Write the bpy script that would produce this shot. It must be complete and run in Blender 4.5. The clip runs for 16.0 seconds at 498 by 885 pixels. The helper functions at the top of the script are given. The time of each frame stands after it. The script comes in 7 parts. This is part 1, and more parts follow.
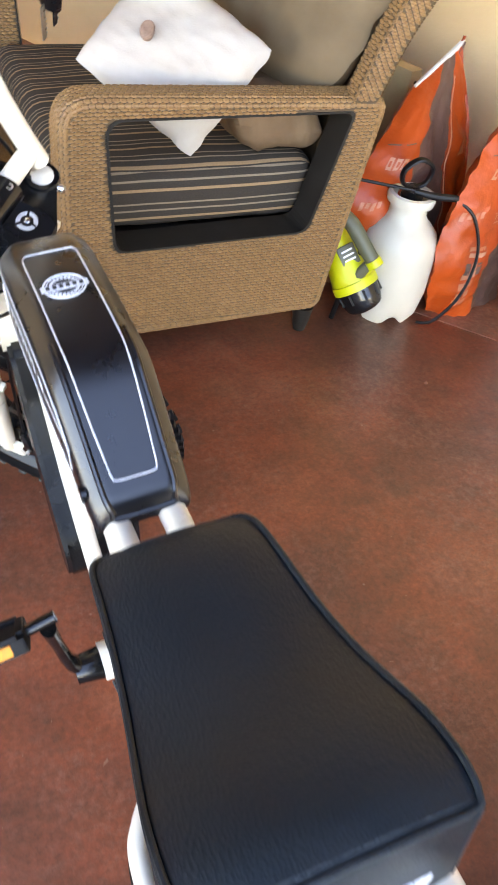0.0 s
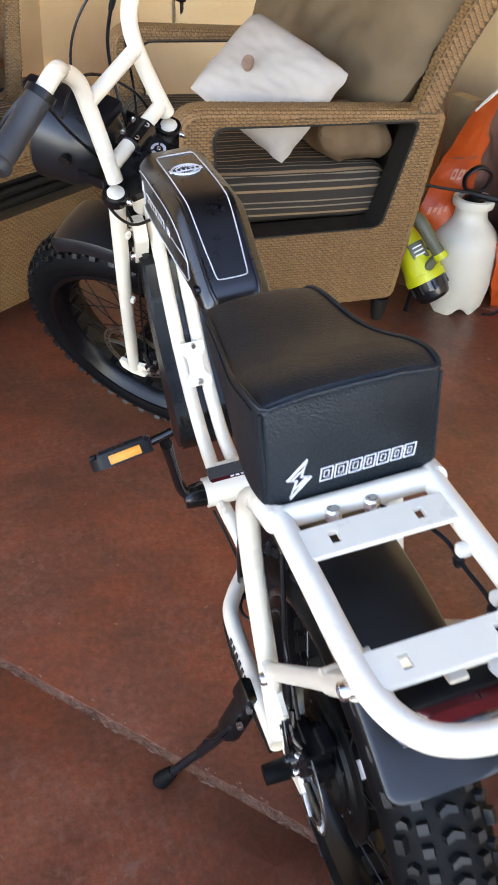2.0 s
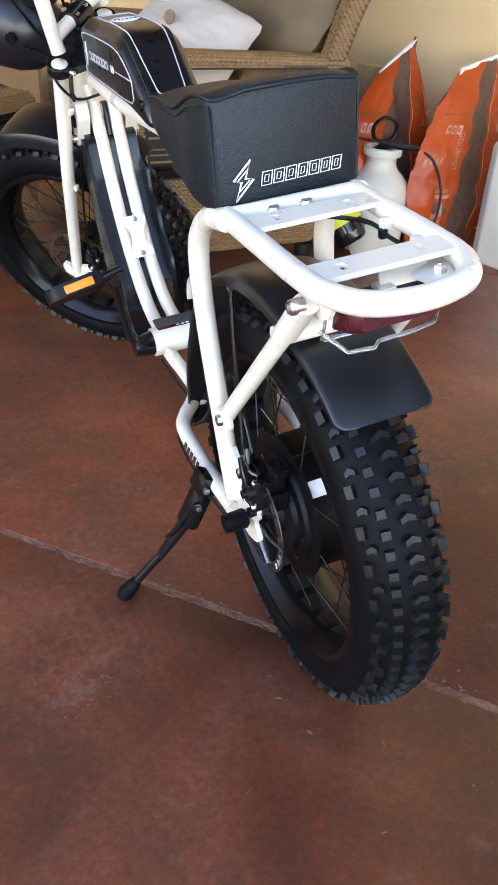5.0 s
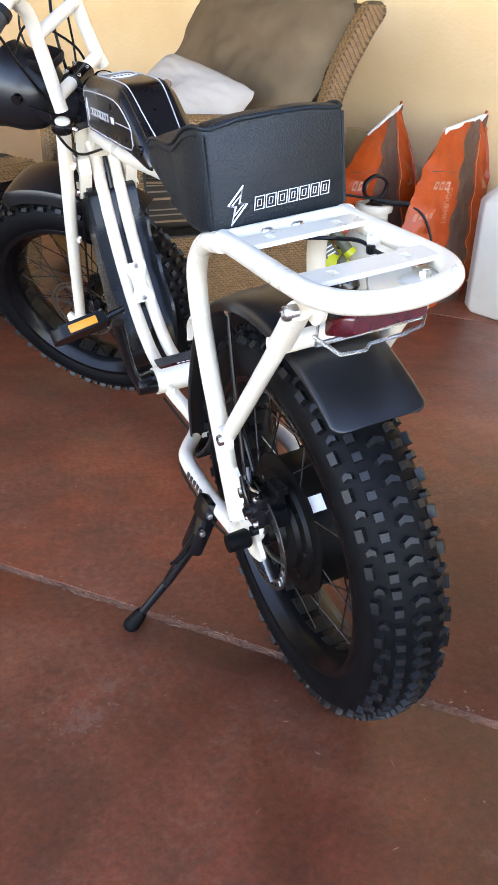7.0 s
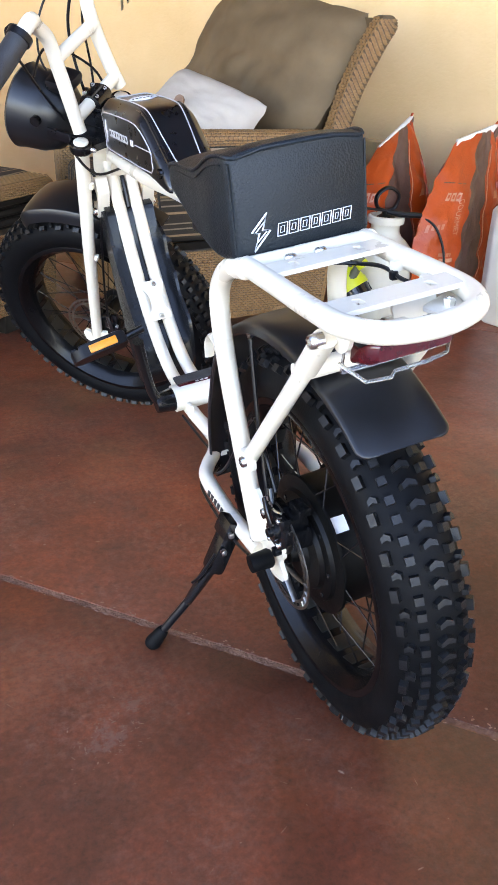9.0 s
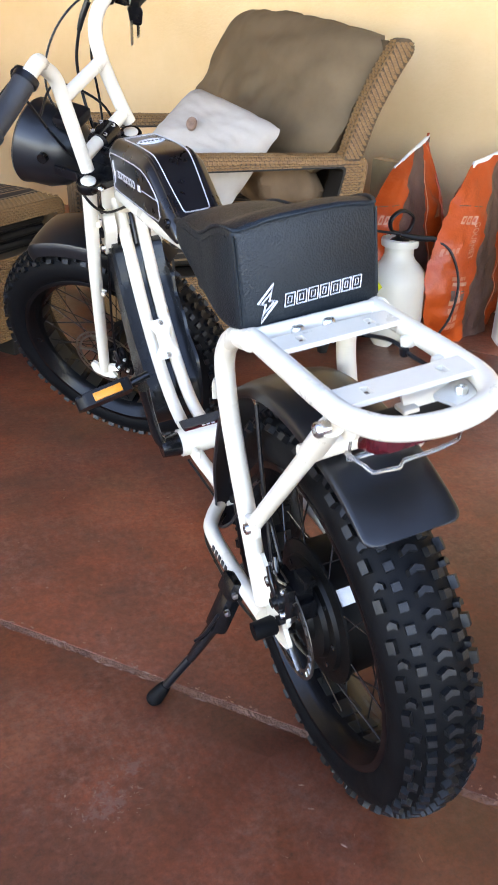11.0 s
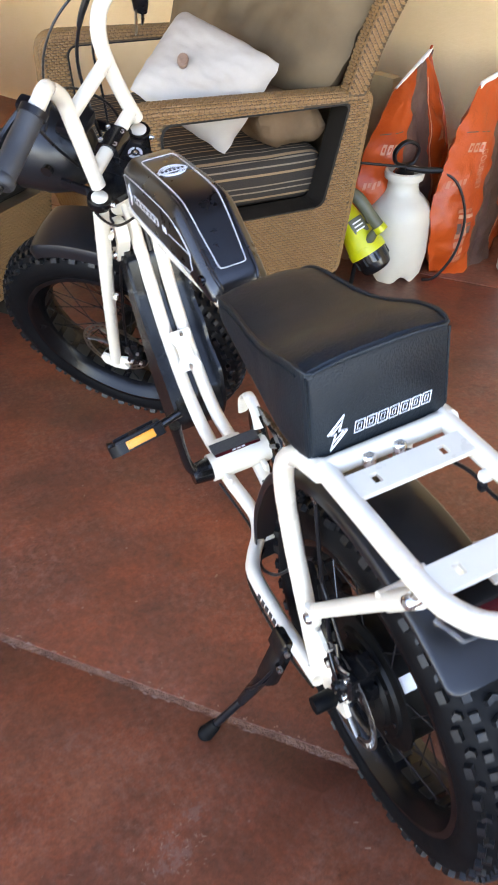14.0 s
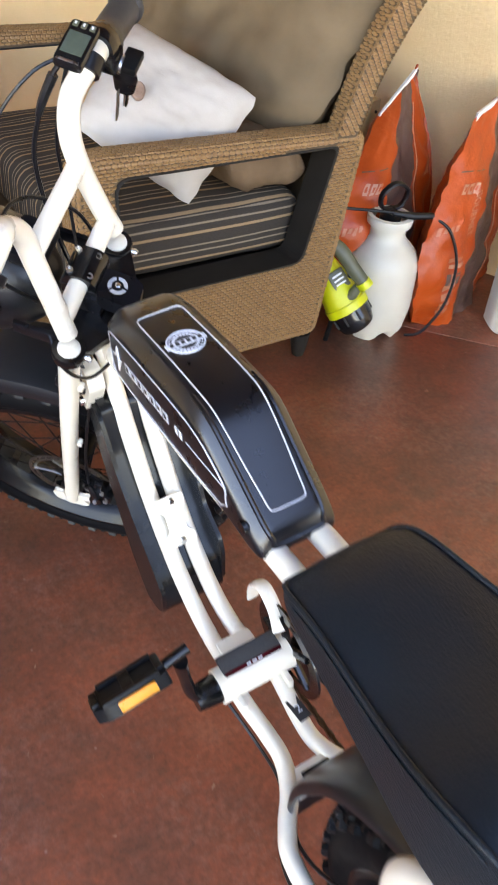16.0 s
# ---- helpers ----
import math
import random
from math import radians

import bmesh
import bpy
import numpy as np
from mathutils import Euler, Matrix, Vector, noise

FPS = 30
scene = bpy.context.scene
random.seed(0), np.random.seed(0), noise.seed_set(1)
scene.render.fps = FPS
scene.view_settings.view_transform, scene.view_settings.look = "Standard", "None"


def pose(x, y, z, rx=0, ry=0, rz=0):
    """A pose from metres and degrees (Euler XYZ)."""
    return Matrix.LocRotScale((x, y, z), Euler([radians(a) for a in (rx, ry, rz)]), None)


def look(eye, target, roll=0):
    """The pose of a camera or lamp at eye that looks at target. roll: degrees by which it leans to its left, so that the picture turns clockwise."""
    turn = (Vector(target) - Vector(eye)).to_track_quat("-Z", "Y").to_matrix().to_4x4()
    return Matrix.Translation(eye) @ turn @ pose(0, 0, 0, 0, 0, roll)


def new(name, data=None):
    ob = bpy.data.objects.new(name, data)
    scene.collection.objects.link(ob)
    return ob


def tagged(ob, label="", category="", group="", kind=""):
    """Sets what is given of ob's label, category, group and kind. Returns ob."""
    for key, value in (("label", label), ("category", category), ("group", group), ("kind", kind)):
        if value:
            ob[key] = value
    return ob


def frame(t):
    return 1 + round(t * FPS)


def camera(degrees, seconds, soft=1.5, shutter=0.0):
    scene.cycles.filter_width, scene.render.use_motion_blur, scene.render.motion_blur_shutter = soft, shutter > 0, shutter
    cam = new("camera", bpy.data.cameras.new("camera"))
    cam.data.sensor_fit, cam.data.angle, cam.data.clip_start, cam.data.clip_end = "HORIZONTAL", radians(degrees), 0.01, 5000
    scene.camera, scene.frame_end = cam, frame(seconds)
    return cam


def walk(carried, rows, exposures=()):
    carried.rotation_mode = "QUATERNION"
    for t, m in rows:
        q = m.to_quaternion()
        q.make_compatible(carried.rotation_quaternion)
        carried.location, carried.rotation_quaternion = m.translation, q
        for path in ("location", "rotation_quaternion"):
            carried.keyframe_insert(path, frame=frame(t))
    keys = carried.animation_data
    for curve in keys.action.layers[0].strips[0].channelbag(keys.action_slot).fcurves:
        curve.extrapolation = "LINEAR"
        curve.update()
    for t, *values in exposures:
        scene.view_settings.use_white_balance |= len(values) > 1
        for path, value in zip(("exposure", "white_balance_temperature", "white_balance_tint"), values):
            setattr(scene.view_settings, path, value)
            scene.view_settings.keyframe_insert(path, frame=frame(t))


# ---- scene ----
cam = camera(32.09, 16.0, shutter=0.5)
PATH = [
    (0, (-0.186, -0.133, 1.39), (0.542, 1.17, 0.058), 10.1),
    (0.5, (-0.202, -0.272, 1.346), (0.488, 1.101, 0.066), 11.1),
    (1, (-0.275, -0.389, 1.336), (0.403, 1.004, 0.07), 6.4),
    (1.5, (-0.335, -0.494, 1.335), (0.315, 0.94, 0.103), 5.0),
    (2, (-0.325, -0.626, 1.334), (0.22, 0.888, 0.146), 4.5),
    (2.5, (-0.354, -0.705, 1.294), (0.221, 0.818, 0.132), 4.4),
    (3, (-0.373, -0.755, 1.226), (0.328, 0.73, 0.084), 7.0),
    (3.5, (-0.358, -0.837, 1.171), (0.24, 0.69, 0.026), 5.7),
    (4, (-0.375, -0.884, 1.128), (0.196, 0.658, -0.01), 4.9),
    (4.2, (-0.401, -0.894, 1.114), (0.268, 0.617, -0.013), 5.7),
    (6.5, (-0.468, -1.014, 1.016), (0.269, 0.602, 0.096), 2.9),
    (7, (-0.469, -1.01, 1.016), (0.264, 0.61, 0.1), 2.7),
    (7.5, (-0.479, -1.01, 1.021), (0.246, 0.612, 0.103), 2.3),
    (8, (-0.487, -1.008, 1.034), (0.232, 0.619, 0.119), 2.1),
    (8.5, (-0.488, -1.004, 1.034), (0.228, 0.625, 0.121), 2.1),
    (9, (-0.489, -1.0, 1.042), (0.229, 0.632, 0.135), 2.1),
    (11.3, (-0.45, -0.929, 1.154), (0.226, 0.712, 0.233), 2.6),
    (11.5, (-0.449, -0.942, 1.186), (0.146, 0.69, 0.195), 2.7),
    (12, (-0.439, -0.893, 1.247), (0.137, 0.699, 0.183), 3.2),
    (12.5, (-0.463, -0.8, 1.304), (0.12, 0.77, 0.211), 2.4),
    (13, (-0.491, -0.775, 1.342), (0.115, 0.735, 0.18), 1.2),
    (13.5, (-0.52, -0.748, 1.356), (0.141, 0.719, 0.168), 1.9),
    (14, (-0.487, -0.69, 1.384), (0.2, 0.751, 0.179), 1.5),
    (14.5, (-0.44, -0.591, 1.411), (0.242, 0.836, 0.186), 1.3),
    (15, (-0.476, -0.423, 1.418), (0.37, 0.897, 0.176), 2.5),
    (15.5, (-0.442, -0.263, 1.435), (0.421, 1.027, 0.173), 6.0),
    (16, (-0.399, -0.103, 1.431), (0.454, 1.182, 0.158), 5.8),
]
walk(cam, [(t, look(eye, target, roll)) for t, eye, target, roll in PATH], [(0, 4.12, 9650, 24), (1, 3.66, 9550, 24), (2.5, 3.54, 9450, 24), (3.5, 3.46, 9300, 24), (7, 3.68, 8800, 24), (9, 3.7, 8750, 24), (11.5, 3.68, 8750, 24), (12.5, 3.84, 8800, 24), (14.5, 3.76, 9300, 24), (16, 3.8, 9550, 25)])

# ---------------------------------------------------------------- light
world = bpy.data.worlds.new("sky")
scene.world = world
world.use_nodes = True
wn = world.node_tree.nodes
sky = wn.new("ShaderNodeTexSky")
sky.sky_type = "NISHITA"
sky.sun_disc = False
sky.dust_density = 0.0
sky.ozone_density = 4.5
sky.altitude = 800
sky.sun_elevation = radians(35)
sky.sun_rotation = radians(46)
world.node_tree.links.new(sky.outputs[0], wn["Background"].inputs[0])
wn["Background"].inputs[1].default_value = 0.15
sun = new("sun", bpy.data.lights.new("sun", "SUN"))
sun.data.energy, sun.data.angle, sun.data.color = 4.2, radians(0.6), (1.0, 0.95, 0.86)
sun.matrix_world = look((4.1, 4.0, 4.0), (0, 0, 0))

# ---------------------------------------------------------------- materials
def nodes_of(name):
    m = bpy.data.materials.new(name)
    m.use_nodes = True
    nt = m.node_tree
    return m, nt, nt.nodes["Principled BSDF"]


def node(nt, kind, **inputs):
    n = nt.nodes.new(kind)
    for k, v in inputs.items():
        key = k.replace("_", " ")
        n.inputs[key if key in n.inputs else k].default_value = v
    return n


def ramp(nt, src, stops):
    r = nt.nodes.new("ShaderNodeValToRGB")
    while len(r.color_ramp.elements) < len(stops):
        r.color_ramp.elements.new(0.5)
    for e, (p, c) in zip(r.color_ramp.elements, stops):
        e.position = p
        e.color = (*c, 1) if len(c) == 3 else c
    nt.links.new(src, r.inputs[0])
    return r.outputs[0]


def grey(v):
    return (v, v, v)


def surface(name, dark, light, scale=20, rough=0.5, rough_var=0.1, metal=0.0, bump=0.1, bump_scale=200, coat=0.0, spec=0.5, dist=0.002):
    """A two-scale noise surface: colour, roughness and fine relief."""
    m, nt, b = nodes_of(name)
    co = nt.nodes.new("ShaderNodeTexCoord").outputs["Object"]
    big = node(nt, "ShaderNodeTexNoise", Scale=scale, Detail=6.0, Roughness=0.6)
    fine = node(nt, "ShaderNodeTexNoise", Scale=bump_scale, Detail=4.0)
    for n in (big, fine):
        nt.links.new(co, n.inputs["Vector"])
    nt.links.new(ramp(nt, big.outputs["Fac"], [(0.3, dark), (0.7, light)]), b.inputs["Base Color"])
    nt.links.new(ramp(nt, big.outputs["Fac"], [(0.25, grey(max(0.02, rough - rough_var))), (0.75, grey(min(1, rough + rough_var)))]), b.inputs["Roughness"])
    b.inputs["Metallic"].default_value = metal
    b.inputs["Coat Weight"].default_value = coat
    b.inputs["Specular IOR Level"].default_value = spec
    if bump:
        bp = node(nt, "ShaderNodeBump", Strength=bump, Distance=dist)
        nt.links.new(fine.outputs["Fac"], bp.inputs["Height"])
        nt.links.new(bp.outputs[0], b.inputs["Normal"])
    return m


white_paint = surface("white_paint", (0.70, 0.632, 0.515), (0.755, 0.692, 0.575), 12, 0.3, 0.06, bump=0.03, bump_scale=60, coat=0.3)
black_paint = surface("black_satin_paint", (0.004, 0.004, 0.005), (0.007, 0.007, 0.009), 15, 0.30, 0.06, bump=0.03, bump_scale=300, spec=0.3)
black_gloss = surface("black_gloss_metal", (0.004, 0.004, 0.004), (0.007, 0.007, 0.008), 20, 0.19, 0.07, metal=0.0, bump=0.03, spec=0.5)
rim_black = surface("black_rim_enamel", (0.002, 0.002, 0.0022), (0.004, 0.004, 0.0045), 20, 0.24, 0.05, bump=0.02, spec=0.22)
tank_black = surface("tank_black_film", (0.003, 0.0034, 0.0045), (0.006, 0.0067, 0.0085), 30, 0.29, 0.04, bump=0.03, bump_scale=1800, dist=0.0004, spec=0.68)
matte_plastic = surface("matte_black_plastic", (0.003, 0.003, 0.0034), (0.007, 0.007, 0.008), 25, 0.40, 0.08, bump=0.15, bump_scale=900, dist=0.0006, spec=0.2)
fender_black = surface("satin_fender_plastic", (0.005, 0.0058, 0.007), (0.009, 0.0102, 0.012), 25, 0.33, 0.03, bump=0.02, bump_scale=900, dist=0.0005, spec=0.48)
rim_tape = surface("grey_rim_tape", (0.004, 0.004, 0.0038), (0.008, 0.008, 0.0072), 30, 0.5, 0.08, bump=0.1, spec=0.3)
rubber = surface("tyre_rubber", (0.0020, 0.0022, 0.0026), (0.0042, 0.0044, 0.0050), 18, 0.55, 0.1, bump=0.15, bump_scale=400, spec=0.09)
tread_rubber = surface("tread_rubber", (0.004, 0.0044, 0.005), (0.009, 0.0095, 0.0105), 40, 0.40, 0.1, bump=0.25, bump_scale=500, spec=0.28)
hub_black = surface("matte_hub_black", (0.0018, 0.0018, 0.0018), (0.0035, 0.0035, 0.0035), 18, 0.45, 0.1, bump=0.1, bump_scale=300, spec=0.14)
grip_rubber = surface("grip_rubber", (0.018, 0.019, 0.022), (0.03, 0.032, 0.036), 40, 0.5, 0.08, bump=0.3, bump_scale=700)
steel = surface("bright_steel", (0.62, 0.61, 0.59), (0.78, 0.77, 0.75), 60, 0.28, 0.08, metal=1.0, bump=0.05)
disc_steel = surface("brake_disc_steel", (0.17, 0.155, 0.14), (0.27, 0.245, 0.22), 60, 0.38, 0.08, metal=1.0, bump=0.05)
silver_line = surface("silver_pinstripe", (0.38, 0.38, 0.39), (0.52, 0.52, 0.52), 80, 0.4, 0.05, bump=0.0)
print_white = surface("white_print", (0.62, 0.63, 0.65), (0.75, 0.75, 0.76), 80, 0.5, 0.05, bump=0.05)
print_black = surface("black_print", (0.012, 0.012, 0.012), (0.03, 0.03, 0.03), 80, 0.5, 0.05, bump=0.0)
amber = surface("amber_reflector", (0.75, 0.22, 0.01), (0.85, 0.28, 0.015), 100, 0.3, 0.05, bump=0.4, bump_scale=600)
red_lens = surface("dark_red_lens", (0.05, 0.003, 0.006), (0.085, 0.005, 0.009), 60, 0.12, 0.04, bump=0.1, bump_scale=300, coat=0.5)
clear_plastic = surface("clear_edge_plastic", (0.45, 0.45, 0.45), (0.6, 0.6, 0.6), 60, 0.08, 0.03, bump=0.02)
clear_plastic.node_tree.nodes["Principled BSDF"].inputs["Transmission Weight"].default_value = 0.9
screen_grey = surface("lcd_screen", (0.055, 0.068, 0.05), (0.08, 0.095, 0.07), 30, 0.15, 0.03, bump=0.0)
key_metal = surface("key_metal", (0.5, 0.46, 0.4), (0.65, 0.6, 0.52), 60, 0.3, 0.05, metal=1.0, bump=0.05)
chain_metal = surface("oiled_chain", (0.08, 0.05, 0.03), (0.16, 0.11, 0.07), 200, 0.4, 0.1, metal=0.8, bump=0.1)
case_black = surface("moulded_case_plastic", (0.006, 0.0065, 0.007), (0.011, 0.0115, 0.012), 20, 0.24, 0.05, bump=0.05, bump_scale=500, spec=0.35)
grip_tape = surface("sandpaper_grip_tape", (0.015, 0.015, 0.016), (0.06, 0.06, 0.06), 700, 0.9, 0.05, bump=0.4, bump_scale=1500)
poly_white = surface("translucent_white_plastic", (0.47, 0.425, 0.34), (0.54, 0.495, 0.405), 6, 0.4, 0.08, bump=0.05, bump_scale=120)
poly_white.node_tree.nodes["Principled BSDF"].inputs["Subsurface Weight"].default_value = 0.25
poly_white.node_tree.nodes["Principled BSDF"].inputs["Subsurface Radius"].default_value = (0.03, 0.025, 0.02)
jug_white = surface("jug_plastic", (0.52, 0.48, 0.405), (0.59, 0.55, 0.475), 5, 0.45, 0.08, bump=0.06, bump_scale=90)
lime = surface("lime_plastic", (0.44, 0.44, 0.010), (0.52, 0.51, 0.014), 10, 0.4, 0.06, bump=0.05)
olive_plastic = surface("olive_grey_plastic", (0.06, 0.06, 0.035), (0.09, 0.09, 0.05), 20, 0.5, 0.06, bump=0.1)
pillow_white = surface("white_linen", (0.41, 0.35, 0.290), (0.48, 0.418, 0.352), 9, 0.9, 0.03, bump=0.35, bump_scale=260, spec=0.2, dist=0.0015)
olive_fabric = surface("olive_brown_canvas", (0.128, 0.081, 0.043), (0.176, 0.114, 0.063), 7, 0.9, 0.03, bump=0.4, bump_scale=420, spec=0.2, dist=0.0012)
brown_fabric = surface("brown_canvas", (0.135, 0.078, 0.042), (0.19, 0.115, 0.064), 8, 0.9, 0.03, bump=0.4, bump_scale=420, spec=0.2, dist=0.0012)
button_brown = surface("button_leather", (0.20, 0.11, 0.07), (0.34, 0.21, 0.15), 40, 0.6, 0.1, bump=0.3, bump_scale=150)
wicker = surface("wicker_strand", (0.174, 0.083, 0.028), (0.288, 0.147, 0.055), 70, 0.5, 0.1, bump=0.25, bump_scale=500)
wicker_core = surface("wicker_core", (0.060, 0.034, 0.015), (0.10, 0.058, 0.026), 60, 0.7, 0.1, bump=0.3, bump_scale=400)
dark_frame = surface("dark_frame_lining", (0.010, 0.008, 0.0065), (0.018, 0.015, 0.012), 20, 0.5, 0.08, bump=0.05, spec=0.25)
bag_orange = surface("orange_woven_sack", (0.33, 0.038, 0.006), (0.46, 0.064, 0.011), 9, 0.38, 0.1, bump=0.35, bump_scale=26, dist=0.010, spec=0.3)
bag_brown = surface("brown_sack_panel", (0.075, 0.036, 0.026), (0.13, 0.068, 0.052), 8, 0.42, 0.1, bump=0.35, bump_scale=22, dist=0.010, spec=0.35)
bag_pale = surface("pale_sack_print", (0.40, 0.12, 0.055), (0.50, 0.22, 0.13), 30, 0.5, 0.1, bump=0.1)
bag_faint = surface("faded_sack_print", (0.37, 0.08, 0.028), (0.47, 0.15, 0.075), 30, 0.5, 0.1, bump=0.1)
bag_white = surface("white_sack_hem", (0.6, 0.58, 0.55), (0.78, 0.76, 0.72), 30, 0.55, 0.1, bump=0.1)
board_tan = surface("pale_pine_board", (0.42, 0.28, 0.13), (0.52, 0.37, 0.19), 14, 0.6, 0.1, bump=0.2, bump_scale=90)


def leather():
    m, nt, b = nodes_of("black_pebbled_vinyl")
    co = nt.nodes.new("ShaderNodeTexCoord").outputs["Object"]
    warp = node(nt, "ShaderNodeTexNoise", Scale=160.0, Detail=2.0)
    v = node(nt, "ShaderNodeTexVoronoi", Scale=340.0)
    n = node(nt, "ShaderNodeTexNoise", Scale=14.0, Detail=4.0)
    soft = node(nt, "ShaderNodeTexNoise", Scale=22.0, Detail=2.0)
    mix = nt.nodes.new("ShaderNodeMix")
    mix.data_type = "VECTOR"
    mix.inputs["Factor"].default_value = 0.0012
    nt.links.new(co, mix.inputs[4])
    nt.links.new(warp.outputs["Color"], mix.inputs[5])
    for k in (warp, n, soft):
        nt.links.new(co, k.inputs["Vector"])
    nt.links.new(mix.outputs[1], v.inputs["Vector"])
    nt.links.new(ramp(nt, n.outputs["Fac"], [(0.3, (0.0044, 0.0090, 0.0124)), (0.7, (0.0064, 0.0122, 0.0164))]), b.inputs["Base Color"])
    nt.links.new(ramp(nt, n.outputs["Fac"], [(0.3, grey(0.40)), (0.7, grey(0.49))]), b.inputs["Roughness"])
    b.inputs["Specular IOR Level"].default_value = 0.33
    fold = node(nt, "ShaderNodeBump", Strength=0.04, Distance=0.003)
    nt.links.new(soft.outputs["Fac"], fold.inputs["Height"])
    bp = node(nt, "ShaderNodeBump", Strength=0.5, Distance=0.0012)
    nt.links.new(v.outputs["Distance"], bp.inputs["Height"])
    nt.links.new(fold.outputs[0], bp.inputs["Normal"])
    nt.links.new(bp.outputs[0], b.inputs["Normal"])
    return m


vinyl = leather()


def striped():
    """Dark charcoal outdoor fabric with fine tan stripes running along the object's x axis."""
    m, nt, b = nodes_of("striped_outdoor_fabric")
    co = nt.nodes.new("ShaderNodeTexCoord")
    sep = nt.nodes.new("ShaderNodeSeparateXYZ")
    nt.links.new(co.outputs["UV"], sep.inputs[0])
    wob = node(nt, "ShaderNodeTexNoise", Scale=4.0, Detail=2.0)
    nt.links.new(co.outputs["Object"], wob.inputs["Vector"])
    mul = node(nt, "ShaderNodeMath")
    mul.operation = "MULTIPLY_ADD"
    mul.inputs[1].default_value = 0.006
    nt.links.new(wob.outputs["Fac"], mul.inputs[0])
    nt.links.new(sep.outputs["X"], mul.inputs[2])
    sc = node(nt, "ShaderNodeMath")
    sc.operation = "MULTIPLY"
    sc.inputs[1].default_value = 1 / 0.074
    nt.links.new(mul.outputs[0], sc.inputs[0])
    fr = node(nt, "ShaderNodeMath")
    fr.operation = "FRACT"
    nt.links.new(sc.outputs[0], fr.inputs[0])
    d, t1, t2 = (0.047, 0.036, 0.027), (0.31, 0.190, 0.100), (0.24, 0.175, 0.115)
    r = ramp(nt, fr.outputs[0], [(0.0, d), (0.30, d), (0.32, t1), (0.40, t1), (0.42, d), (0.62, d), (0.64, t2), (0.685, t2), (0.70, d), (0.86, d), (0.875, t2), (0.92, t2), (0.935, d)])
    weave = node(nt, "ShaderNodeTexNoise", Scale=500.0, Detail=2.0)
    nt.links.new(co.outputs["Object"], weave.inputs["Vector"])
    mix = nt.nodes.new("ShaderNodeMix")
    mix.data_type = "RGBA"
    mix.blend_type = "MULTIPLY"
    mix.inputs["Factor"].default_value = 0.6
    nt.links.new(r, mix.inputs["A"])
    nt.links.new(ramp(nt, weave.outputs["Fac"], [(0.3, grey(0.55)), (0.7, grey(1.0))]), mix.inputs["B"])
    nt.links.new(mix.outputs["Result"], b.inputs["Base Color"])
    b.inputs["Roughness"].default_value = 0.9
    b.inputs["Specular IOR Level"].default_value = 0.2
    bp = node(nt, "ShaderNodeBump", Strength=0.4, Distance=0.001)
    nt.links.new(weave.outputs["Fac"], bp.inputs["Height"])
    nt.links.new(bp.outputs[0], b.inputs["Normal"])
    return m


stripe_fabric = striped()


